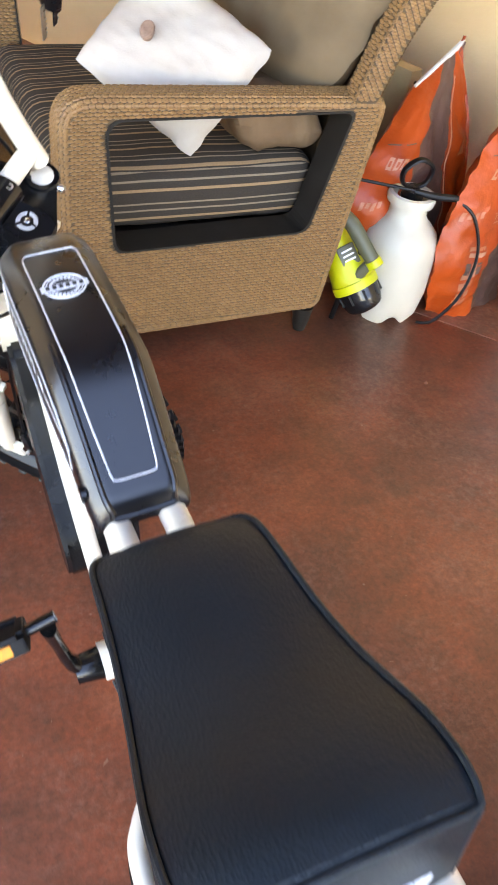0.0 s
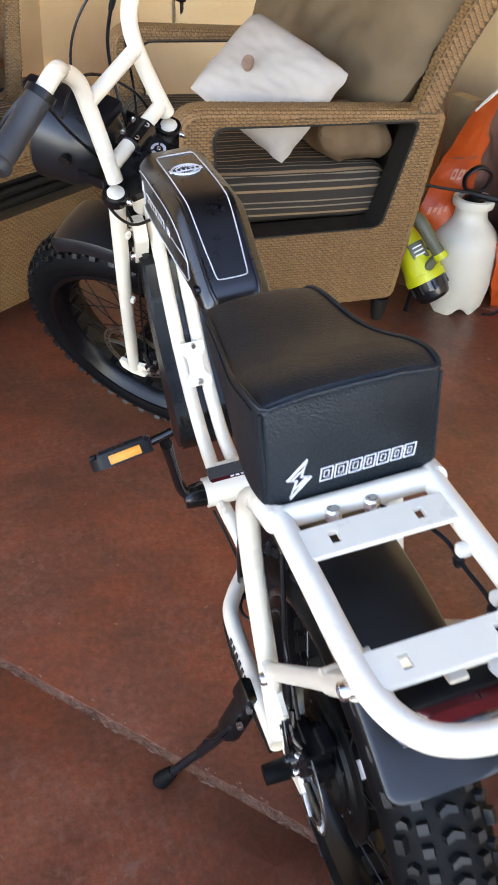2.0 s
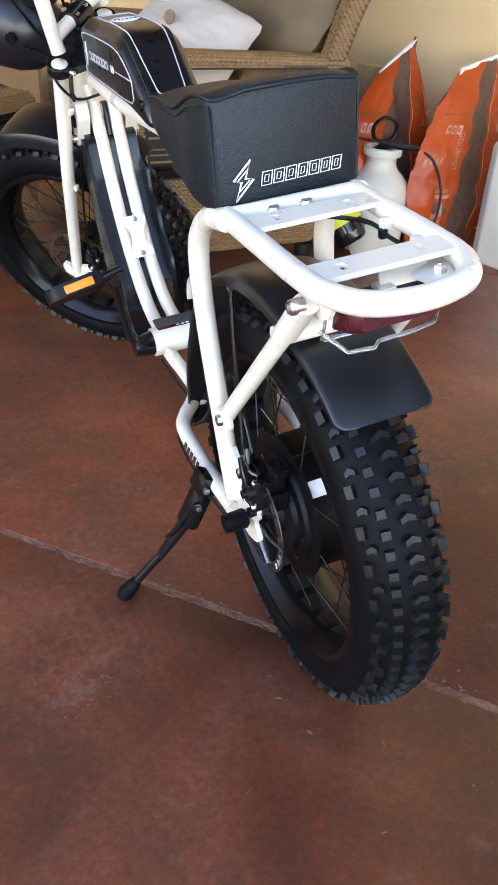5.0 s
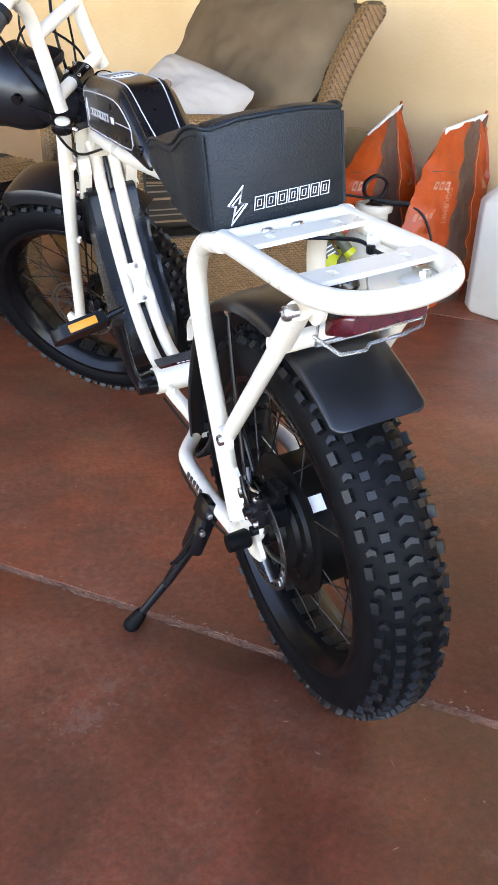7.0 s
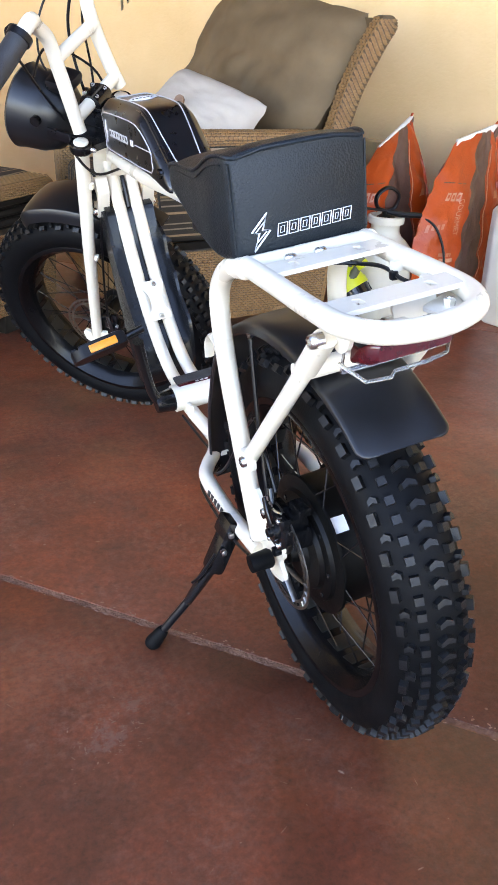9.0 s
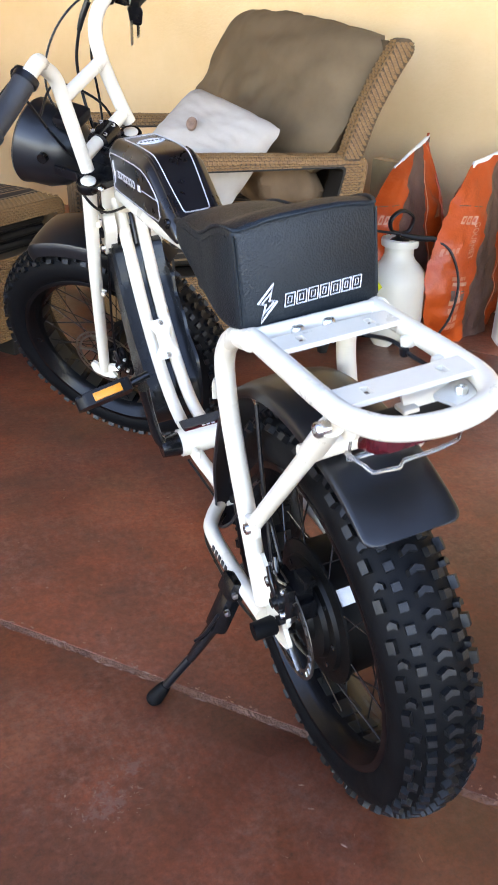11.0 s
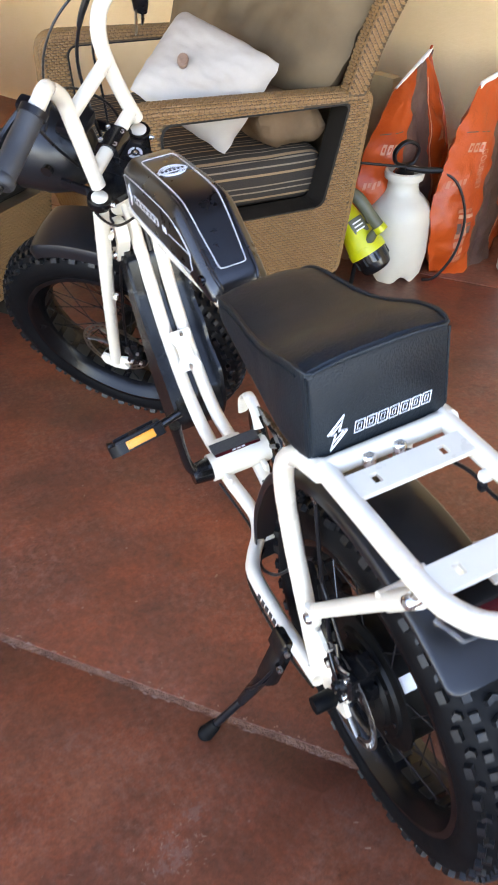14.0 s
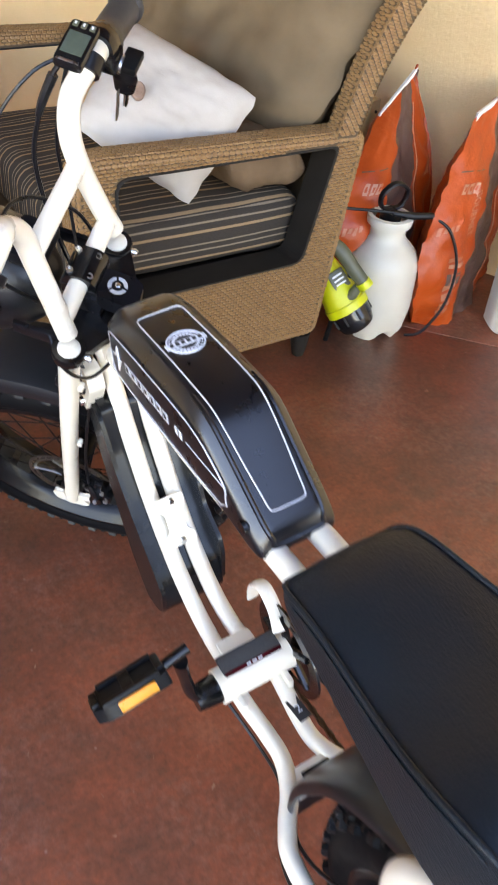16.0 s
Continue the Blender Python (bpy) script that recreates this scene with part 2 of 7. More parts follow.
def stained_concrete():
    m, nt, b = nodes_of("acid_stained_concrete")
    co = nt.nodes.new("ShaderNodeTexCoord").outputs["Object"]

    def nz(s, d=8.0, r=0.6):
        n = node(nt, "ShaderNodeTexNoise", Scale=s, Detail=d, Roughness=r)
        nt.links.new(co, n.inputs["Vector"])
        return n.outputs["Fac"]

    def mixed(fac, a, c, mode="MIX"):
        mx = nt.nodes.new("ShaderNodeMix")
        mx.data_type, mx.blend_type = "RGBA", mode
        for s, i in ((fac, "Factor"), (a, "A"), (c, "B")):
            if isinstance(s, (tuple, float)):
                mx.inputs[i].default_value = s if isinstance(s, float) else (*s, 1)
            else:
                nt.links.new(s, mx.inputs[i])
        return mx.outputs["Result"]

    clouds = ramp(nt, nz(2.2, 9.0, 0.62), [(0.30, (0.132, 0.0425, 0.0225)), (0.44, (0.205, 0.056, 0.027)), (0.55, (0.295, 0.0665, 0.028)), (0.70, (0.385, 0.119, 0.058))])
    mottle = ramp(nt, nz(8.0, 9.0, 0.72), [(0.34, grey(0.5)), (0.66, grey(1.2))])
    col = mixed(0.5, clouds, mottle, "MULTIPLY")
    grain = ramp(nt, nz(85.0, 8.0, 0.8), [(0.36, grey(0.45)), (0.64, grey(1.3))])
    col = mixed(0.68, col, grain, "MULTIPLY")
    # drifts of darker brown stain and small pits
    drift = mixed(1.0, ramp(nt, nz(5.5, 10.0, 0.75), [(0.45, grey(0.0)), (0.66, grey(0.6))]), ramp(nt, nz(26.0, 8.0, 0.8), [(0.36, grey(0.25)), (0.60, grey(1.0))]), "MULTIPLY")
    col = mixed(drift, col, (0.072, 0.034, 0.022))
    pits = node(nt, "ShaderNodeTexVoronoi", Scale=48.0, Randomness=1.0)
    nt.links.new(co, pits.inputs["Vector"])
    col = mixed(ramp(nt, pits.outputs["Distance"], [(0.0, grey(0.30)), (0.06, grey(0.2)), (0.20, grey(0.0))]), col, (0.055, 0.026, 0.018))
    # worn fibrous haze over parts of the floor
    haze = mixed(1.0, ramp(nt, nz(55.0, 10.0, 0.85), [(0.47, grey(0.0)), (0.64, grey(0.55))]), ramp(nt, nz(3.4, 6.0, 0.6), [(0.40, grey(0.12)), (0.62, grey(1.0))]), "MULTIPLY")
    col = mixed(haze, col, (0.33, 0.165, 0.115))
    # painted shade near the rear wheel: a wide dark brown patch, ragged edged
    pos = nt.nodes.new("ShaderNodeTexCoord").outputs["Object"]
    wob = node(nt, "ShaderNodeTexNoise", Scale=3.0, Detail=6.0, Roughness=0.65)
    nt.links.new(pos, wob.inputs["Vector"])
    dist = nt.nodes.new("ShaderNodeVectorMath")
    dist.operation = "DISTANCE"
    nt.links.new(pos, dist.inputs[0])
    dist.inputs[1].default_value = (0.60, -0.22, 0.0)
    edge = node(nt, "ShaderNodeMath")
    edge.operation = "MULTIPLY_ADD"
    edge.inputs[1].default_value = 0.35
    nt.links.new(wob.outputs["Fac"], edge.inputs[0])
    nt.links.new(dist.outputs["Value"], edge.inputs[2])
    shade_patch = ramp(nt, edge.outputs[0], [(0.50, (0.40, 0.385, 0.39)), (1.05, (0.97, 0.97, 0.97))])
    col = mixed(1.0, col, shade_patch, "MULTIPLY")
    scuff = ramp(nt, nz(6.0, 10.0, 0.8), [(0.58, grey(0.0)), (0.72, grey(0.5))])
    col = mixed(scuff, col, (0.28, 0.15, 0.115))
    # ragged pale scrapes
    for centre, reach in (((-0.27, 0.0, 0.0), 0.075), ((-0.21, 0.06, 0.0), 0.045)):
        far = nt.nodes.new("ShaderNodeVectorMath")
        far.operation = "DISTANCE"
        nt.links.new(pos, far.inputs[0])
        far.inputs[1].default_value = centre
        sub = node(nt, "ShaderNodeMath")
        sub.operation = "MULTIPLY_ADD"
        sub.inputs[1].default_value = -0.30 / reach
        nt.links.new(far.outputs["Value"], sub.inputs[0])
        nt.links.new(nz(38.0, 10.0, 0.78), sub.inputs[2])
        col = mixed(ramp(nt, sub.outputs[0], [(0.40, grey(0.0)), (0.46, grey(0.38))]), col, (0.28, 0.165, 0.125))
    vor = node(nt, "ShaderNodeTexVoronoi", Scale=13.0, Randomness=1.0)
    nt.links.new(co, vor.inputs["Vector"])
    speck = ramp(nt, vor.outputs["Distance"], [(0.0, grey(0.45)), (0.025, grey(0.3)), (0.045, grey(0.0))])
    col = mixed(speck, col, (0.42, 0.30, 0.25))
    nt.links.new(col, b.inputs["Base Color"])
    nt.links.new(ramp(nt, nz(9.0), [(0.3, grey(0.34)), (0.7, grey(0.50))]), b.inputs["Roughness"])
    b.inputs["Specular IOR Level"].default_value = 0.56
    bp = node(nt, "ShaderNodeBump", Strength=0.32, Distance=0.002)
    nt.links.new(nz(60.0, 9.0, 0.7), bp.inputs["Height"])
    nt.links.new(bp.outputs[0], b.inputs["Normal"])
    return m


floor_mat = stained_concrete()
joint_mat = surface("dusty_joint_filler", (0.13, 0.058, 0.035), (0.37, 0.185, 0.115), 16, 0.9, 0.05, bump=0.9, bump_scale=130, dist=0.006, spec=0.2)
stucco = surface("cream_stucco", (0.71, 0.450, 0.222), (0.80, 0.54, 0.295), 1.6, 0.85, 0.05, bump=0.30, bump_scale=70, spec=0.25, dist=0.012)
ceiling_mat = surface("brown_ceiling_boards", (0.10, 0.065, 0.04), (0.15, 0.10, 0.06), 2.0, 0.8, 0.05, bump=0.2, bump_scale=40)
ground_mat = surface("patio_gravel", (0.062, 0.068, 0.078), (0.098, 0.105, 0.118), 3.0, 0.9, 0.05, bump=0.4, bump_scale=60)

# ---------------------------------------------------------------- mesh helpers
def part(name, bm, material, parent=None, label="", smooth=True):
    """One mesh object from a bmesh, under parent when given."""
    me = bpy.data.meshes.new(name)
    bmesh.ops.recalc_face_normals(bm, faces=bm.faces)
    if smooth:
        for fc in bm.faces:
            fc.smooth = True
        for e in bm.edges:
            if len(e.link_faces) == 2 and e.calc_face_angle(0) > 0.7:
                e.smooth = False
    bm.to_mesh(me)
    bm.free()
    ob = new(name, me)
    for mt in material if isinstance(material, (list, tuple)) else [material]:
        me.materials.append(mt)
    if parent:
        ob.parent = parent
    if label:
        tagged(ob, label)
    return ob


def joined(name, verts, faces, material, parent=None, label="", smooth=False):
    me = bpy.data.meshes.new(name)
    me.from_pydata(verts, [], faces)
    me.validate()
    ob = new(name, me)
    me.materials.append(material)
    if smooth:
        for p in me.polygons:
            p.use_smooth = True
    if parent:
        ob.parent = parent
    if label:
        tagged(ob, label)
    return ob


def thing(name, label, category, m=None, group="", kind=""):
    ob = new(name)
    ob.empty_display_size = 0.1
    if m is not None:
        ob.matrix_world = m
    return tagged(ob, label, category, group, kind)


def smooth_path(pts, per=8, closed=False):
    """Catmull-Rom through the points."""
    p = [Vector(q) for q in pts]
    if len(p) < 3:
        return p
    out = []
    n = len(p)
    for i in range(n if closed else n - 1):
        a, b, c, d = (p[(i - 1) % n], p[i], p[(i + 1) % n], p[(i + 2) % n]) if closed else (p[max(i - 1, 0)], p[i], p[i + 1], p[min(i + 2, n - 1)])
        for k in range(per):
            t = k / per
            out.append(0.5 * ((2 * b) + (c - a) * t + (2 * a - 5 * b + 4 * c - d) * t * t + (3 * b - a - 3 * c + d) * t ** 3))
    if not closed:
        out.append(p[-1])
    return out


def tube(bm, pts, r, seg=12, per=8, smooth=True, flat=1.0, closed=False, cap=True):
    """A round bar along a smoothed path. r: a radius or one per control point. flat squashes it along its second axis."""
    path = smooth_path(pts, per, closed) if smooth else [Vector(q) for q in pts]
    n = len(path)
    rad = [r] * n if not isinstance(r, (list, tuple)) else [r[min(int(i / max(n - 1, 1) * (len(r) - 1)), len(r) - 2)] * (1 - ((i / max(n - 1, 1) * (len(r) - 1)) % 1 if i < n - 1 else 1)) + r[min(int(i / max(n - 1, 1) * (len(r) - 1)), len(r) - 2) + 1] * ((i / max(n - 1, 1) * (len(r) - 1)) % 1 if i < n - 1 else 1) for i in range(n)]
    t0 = (path[1] - path[0]).normalized()
    up = Vector((0, 0, 1)) if abs(t0.z) < 0.9 else Vector((1, 0, 0))
    side = t0.cross(up).normalized()
    rings = []
    for i, q in enumerate(path):
        if closed:
            t = (path[(i + 1) % n] - path[i - 1]).normalized()
        else:
            t = (path[min(i + 1, n - 1)] - path[max(i - 1, 0)]).normalized()
        side = (side - t * side.dot(t)).normalized()
        up = side.cross(t)
        rings.append([bm.verts.new(q + (side * math.cos(a) + up * math.sin(a) * flat) * rad[i]) for a in (2 * math.pi * k / seg for k in range(seg))])
    for i in range(n if closed else n - 1):
        r1, r2 = rings[i], rings[(i + 1) % n]
        for k in range(seg):
            bm.faces.new((r1[k], r1[(k + 1) % seg], r2[(k + 1) % seg], r2[k]))
    if cap and not closed:
        bm.faces.new(rings[0])
        bm.faces.new(rings[-1])
    return bm


def bar(p, q, r, seg=12):
    return tube(bmesh.new(), [p, q], r, seg, smooth=False)


def lathe(bm, profile, seg=64, axis="x", centre=(0, 0, 0), closed=False, span=None):
    """Turns a profile of (along the axis, radius) round the axis. span: the start and end angle of a part turn."""
    cx = Vector(centre)
    a0, a1 = span or (0, 2 * math.pi)
    rings = []
    count = seg if not span else seg + 1
    for k in range(count):
        a = a0 + (a1 - a0) * k / seg
        c, s = math.cos(a), math.sin(a)
        ring = []
        for h, r in profile:
            v = {"x": (h, r * c, r * s), "y": (r * c, h, r * s), "z": (r * c, r * s, h)}[axis]
            ring.append(bm.verts.new(cx + Vector(v)))
        rings.append(ring)
    m = len(profile)
    for k in range(seg):
        r1, r2 = rings[k], rings[(k + 1) % count]
        for j in range(m if closed else m - 1):
            bm.faces.new((r1[j], r1[(j + 1) % m], r2[(j + 1) % m], r2[j]))
    if span and closed:
        bm.faces.new(rings[0])
        bm.faces.new(rings[-1])
    return bm


def block(bm, centre, size, bevel=0.002, m=None, seg=2):
    made = bmesh.ops.create_cube(bm, size=1.0)["verts"]
    for v in made:
        v.co = Vector((v.co.x * size[0], v.co.y * size[1], v.co.z * size[2])) + Vector(centre)
    if bevel:
        es = list({e for v in made for e in v.link_edges})
        made = bmesh.ops.bevel(bm, geom=es + made, offset=bevel, segments=seg, affect="EDGES", profile=0.6)["verts"]
    if m is not None:
        bmesh.ops.transform(bm, matrix=m, verts=[v for v in made if v.is_valid])
    return bm


def extrude_outline(bm, outline, thick, place):
    """A flat plate: an outline of (a, b) pairs, placed by place(a, b, h) at h = 0 and h = thick."""
    lo = [bm.verts.new(place(a, b, 0)) for a, b in outline]
    hi = [bm.verts.new(place(a, b, thick)) for a, b in outline]
    bm.faces.new(lo)
    bm.faces.new(hi[::-1])
    n = len(lo)
    for i in range(n):
        bm.faces.new((lo[i], lo[(i + 1) % n], hi[(i + 1) % n], hi[i]))
    return bm


def loft(bm, rings, cap=True, closed=True):
    vs = [[bm.verts.new(p) for p in r] for r in rings]
    n = len(vs[0])
    for a, b in zip(vs, vs[1:]):
        for k in range(n if closed else n - 1):
            bm.faces.new((a[k], a[(k + 1) % n], b[(k + 1) % n], b[k]))
    if cap:
        bm.faces.new(vs[0])
        bm.faces.new(vs[-1])
    return bm


def rounded(pts, r, steps=4):
    """Rounds the corners of a closed outline of 2D points."""
    out = []
    n = len(pts)
    for i in range(n):
        p, a, b = Vector(pts[i]), Vector(pts[i - 1]), Vector(pts[(i + 1) % n])
        rr = r[i] if isinstance(r, (list, tuple)) else r
        da, db = (a - p), (b - p)
        k = min(rr, da.length * 0.48, db.length * 0.48)
        s, e = p + da.normalized() * k, p + db.normalized() * k
        for j in range(steps + 1):
            t = j / steps
            out.append(tuple((1 - t) ** 2 * s + 2 * t * (1 - t) * p + t * t * e))
    return out


def move(bm, m):
    bmesh.ops.transform(bm, matrix=m, verts=bm.verts)
    return bm

# ---------------------------------------------------------------- structure
JN = Vector((0.7249, 0.6888, 0))     # across the floor joints
JD = Vector((0.6888, -0.7249, 0))    # along them
floor = thing("floor", "reddish brown stained concrete patio floor with saw joints", "floor", kind="structure")


def strip(bm, a, b, lo, hi, z0, z1, bevel):
    c = JN * ((a + b) / 2) + JD * ((lo + hi) / 2)
    m = Matrix.Translation((c.x, c.y, (z0 + z1) / 2)) @ Matrix(((JD.x, JN.x, 0, 0), (JD.y, JN.y, 0, 0), (0, 0, 1, 0), (0, 0, 0, 1)))
    return block(bm, (0, 0, 0), (hi - lo, b - a, z1 - z0), bevel, m, 2)


JOINT_A, JOINT_B = 0.0748, 2.070
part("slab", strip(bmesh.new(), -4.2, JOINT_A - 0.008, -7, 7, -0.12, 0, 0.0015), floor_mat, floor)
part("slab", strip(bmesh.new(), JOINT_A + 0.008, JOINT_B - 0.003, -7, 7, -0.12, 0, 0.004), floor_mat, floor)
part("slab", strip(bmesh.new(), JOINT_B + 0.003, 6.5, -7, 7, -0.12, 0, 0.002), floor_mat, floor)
part("joint", strip(bmesh.new(), JOINT_A - 0.014, JOINT_A + 0.014, -7, 7, -0.1, -0.0022, 0), joint_mat, floor, "dusty pale joint filler")
part("joint", strip(bmesh.new(), JOINT_B - 0.006, JOINT_B + 0.006, -7, 7, -0.1, -0.002, 0), joint_mat, floor, "dusty pale joint filler")

# pale chips and scuffs on the floor, crumbs along the joint
gv, gf = [], []
rng = random.Random(5)


def chip(x, y, r, stretch=1.0, turn=0.0):
    base, n = len(gv), 7
    for k in range(n):
        q = 2 * math.pi * k / n
        rr = r * rng.uniform(0.55, 1.2)
        px, py = rr * stretch * math.cos(q), rr * math.sin(q)
        gv.append((x + px * math.cos(turn) - py * math.sin(turn), y + px * math.sin(turn) + py * math.cos(turn), 0.0004))
    gv.append((x, y, 0.0004 + r * 0.12))
    gf.extend((base + k, base + (k + 1) % n, base + n) for k in range(n))


for x, y, r in ((0.04, -0.193, 0.0035), (0.021, -0.116, 0.004), (-0.153, 0.549, 0.004), (0.033, 0.55, 0.004), (-0.085, 1.327, 0.005), (1.143, 1.33, 0.011), (1.188, 1.227, 0.007), (-0.23, 0.755, 0.003), (0.026, -0.07, 0.003), (0.062, -0.379, 0.0025), (-0.158, 0.926, 0.004)):
    chip(x, y, r * 0.6, rng.uniform(1.6, 3.6), rng.uniform(0, 3))
for k in range(26):
    chip(rng.uniform(-0.9, 1.5), rng.uniform(-0.6, 1.6), rng.uniform(0.0006, 0.0016), rng.uniform(1, 2.2), rng.uniform(0, 3))
for k in range(200):
    chip(rng.uniform(-0.8, 1.1), rng.uniform(-0.65, 1.0), rng.uniform(0.0005, 0.0014), rng.uniform(1, 2.5), rng.uniform(0, 3))
for k in range(130):
    chip(rng.uniform(-0.7, 1.3), rng.uniform(-0.7, 1.5), rng.uniform(0.0003, 0.0007), rng.uniform(6, 16), rng.uniform(0, 3))
for k in range(30):
    chip(rng.uniform(-0.6, 0.9), rng.uniform(-0.6, 0.4), rng.uniform(0.0004, 0.0008), rng.uniform(6, 16), rng.uniform(0, 3))
for k in range(70):
    chip(-0.27 + rng.gauss(0, 0.035), 0.0 + rng.gauss(0, 0.028), rng.uniform(0.0003, 0.0013), rng.uniform(1.5, 5), rng.uniform(0, 3))
for k in range(120):
    s = rng.uniform(-1.2, 1.0)
    c = JN * (JOINT_A + 0.0115 + abs(rng.gauss(0, 0.007))) + JD * s
    chip(c.x, c.y, rng.uniform(0.0005, 0.0026), rng.uniform(1, 2.6), math.atan2(JD.y, JD.x) + rng.gauss(0, 0.4))
for k in range(150):
    c = JN * (JOINT_A + rng.choice((-0.0085, 0.0085)) + rng.gauss(0, 0.0015)) + JD * rng.uniform(-1.2, 1.0)
    chip(c.x, c.y, rng.uniform(0.0008, 0.0026), rng.uniform(1.5, 4.0), math.atan2(JD.y, JD.x) + rng.gauss(0, 0.15))
grit = joined("grit", gv, gf, surface("pale_grit", (0.22, 0.105, 0.068), (0.38, 0.225, 0.155), 90, 0.9, 0.05, bump=0.2), None)
tagged(grit, "pale chips and crumbs scattered on the stained floor", "grit", kind="stuff")

WD = Vector((0.483, -0.875, 0))    # along the back wall
WN = Vector((-0.875, -0.483, 0))   # out of it, into the patio
CORNER = Vector((0.18, 4.74, 0))


def wall_box(name, p, q, out, label, z1=2.90, t=0.2):
    bm = bmesh.new()
    for z0, zz in ((-0.1, z1),):
        a = [bm.verts.new((c.x, c.y, z)) for c in (p, q, q - out * t, p - out * t) for z in (z0, zz)]
        for i in range(4):
            j = (i + 1) % 4
            bm.faces.new((a[2 * i], a[2 * j], a[2 * j + 1], a[2 * i + 1]))
        bm.faces.new([a[i] for i in (0, 2, 4, 6)])
        bm.faces.new([a[i] for i in (1, 3, 5, 7)])
    return tagged(part(name, bm, stucco, None, smooth=False), label, "wall", kind="structure")


wall_box("wall_east", CORNER, CORNER + WD * 11, WN, "cream textured stucco patio wall")
wall_box("wall_north", CORNER + WN * 7, CORNER - WN * 0.2, WD, "cream textured stucco side wall")
bm = block(bmesh.new(), (2.5, 3.5, 2.95), (11.0, 7.4, 0.1), 0)
# wing added out of view to shade the floor at the back right
block(bm, (4.5, -2.0, 2.95), (7.0, 3.6, 0.1), 0)
tagged(part("ceiling", bm, ceiling_mat, smooth=False), "brown boarded patio ceiling with an unseen wing added for shade", "ceiling", kind="structure")
bm = bmesh.new()
bmesh.ops.create_grid(bm, x_segments=40, y_segments=40, size=400)
move(bm, Matrix.Translation((0, 0, -0.14)))
tagged(part("ground", bm, ground_mat, smooth=False), "grey gravel ground outside the patio", "ground", kind="structure")

# ---------------------------------------------------------------- woven cane
def inside(p, poly):
    x, y = p
    hit = False
    for (x1, y1), (x2, y2) in zip(poly, poly[1:] + poly[:1]):
        if (y1 > y) != (y2 > y) and x < (x2 - x1) * (y - y1) / (y2 - y1) + x1:
            hit = not hit
    return hit


class Weave:
    """Collects short raised cane strands laid over a panel, to be joined into one mesh."""

    def __init__(self, seed=1):
        self.v, self.f, self.rng = [], [], random.Random(seed)

    def strand(self, c, du, dv, n, lu, lv, h):
        b = len(self.v)
        h *= self.rng.uniform(0.8, 1.15)
        for a, e, k in ((-1, -0.22, 0), (-0.42, -1, 0), (0.42, -1, 0), (1, -0.22, 0), (1, 0.22, 0), (0.42, 1, 0), (-0.42, 1, 0), (-1, 0.22, 0), (-0.5, -0.45, 1), (0.5, -0.45, 1), (0.5, 0.45, 1), (-0.5, 0.45, 1)):
            self.v.append(c + du * (a * lu) + dv * (e * lv) + n * (h * k))
        self.f += [tuple(b + i for i in q) for q in ((8, 9, 10, 11), (1, 2, 9, 8), (5, 6, 11, 10), (0, 1, 8), (2, 3, 9), (3, 4, 10, 9), (4, 5, 10), (6, 7, 11), (7, 0, 8, 11))]

    def panel(self, outline, hole, place, du, dv, n, pu=0.0165, pv=0.0080, h=0.0030):
        us, vs = [p[0] for p in outline], [p[1] for p in outline]
        row, v = 0, min(vs) + pv / 2
        while v < max(vs):
            u = min(us) + (pu / 2 if row % 2 else 0)
            while u < max(us):
                ends = ((u - pu * 0.12, v), (u + pu * 0.12, v), (u, v + pv * 0.2), (u, v - pv * 0.2))
                if all(inside(p, outline) and not (hole and inside(p, hole)) for p in ends):
                    j = self.rng.uniform(-0.0005, 0.0005)
                    self.strand(place(u + j, v + j), du, dv, n, pu * 0.535, pv * 0.49, h)
                u += pu
            v += pv
            row += 1

    def out(self, name, parent, label=""):
        return joined(name, [tuple(p) for p in self.v], self.f, wicker, parent, label)


def ring_plate(bm, outer, hole, y0, y1):
    """A slab in the x-z plane with a window, between y0 and y1."""
    n = len(outer)
    rows = []
    for y in (y0, y1):
        o = [bm.verts.new((x, y, z)) for x, z in outer]
        i = [bm.verts.new((x, y, z)) for x, z in hole]
        rows.append((o, i))
        for k in range(n):
            bm.faces.new((o[k], o[(k + 1) % n], i[(k + 1) % n], i[k]))
    for which in (0, 1):
        a, b = rows[0][which], rows[1][which]
        for k in range(n):
            bm.faces.new((a[k], a[(k + 1) % n], b[(k + 1) % n], b[k]))
    return bm


def resample(pts, n):
    """n points evenly along a closed outline."""
    p = [Vector(q) for q in pts] + [Vector(pts[0])]
    lens = [(b - a).length for a, b in zip(p, p[1:])]
    total, out = sum(lens), []
    for k in range(n):
        d, i = total * k / n, 0
        while d > lens[i]:
            d -= lens[i]
            i += 1
        q = p[i] + (p[i + 1] - p[i]) * (d / lens[i])
        out.append((q.x, q.y))
    return out


def inset(outline, by):
    """The closed outline drawn in by a distance."""
    n, c = len(outline), sum((Vector(p) for p in outline), Vector((0, 0))) / len(outline)
    out = []
    for k in range(n):
        p, d = Vector(outline[k]), Vector(outline[(k + 1) % n]) - Vector(outline[k - 1])
        nn = Vector((-d.y, d.x)).normalized()
        if nn.dot(p - c) < 0:
            nn = -nn
        out.append(tuple(p - nn * by))
    return out


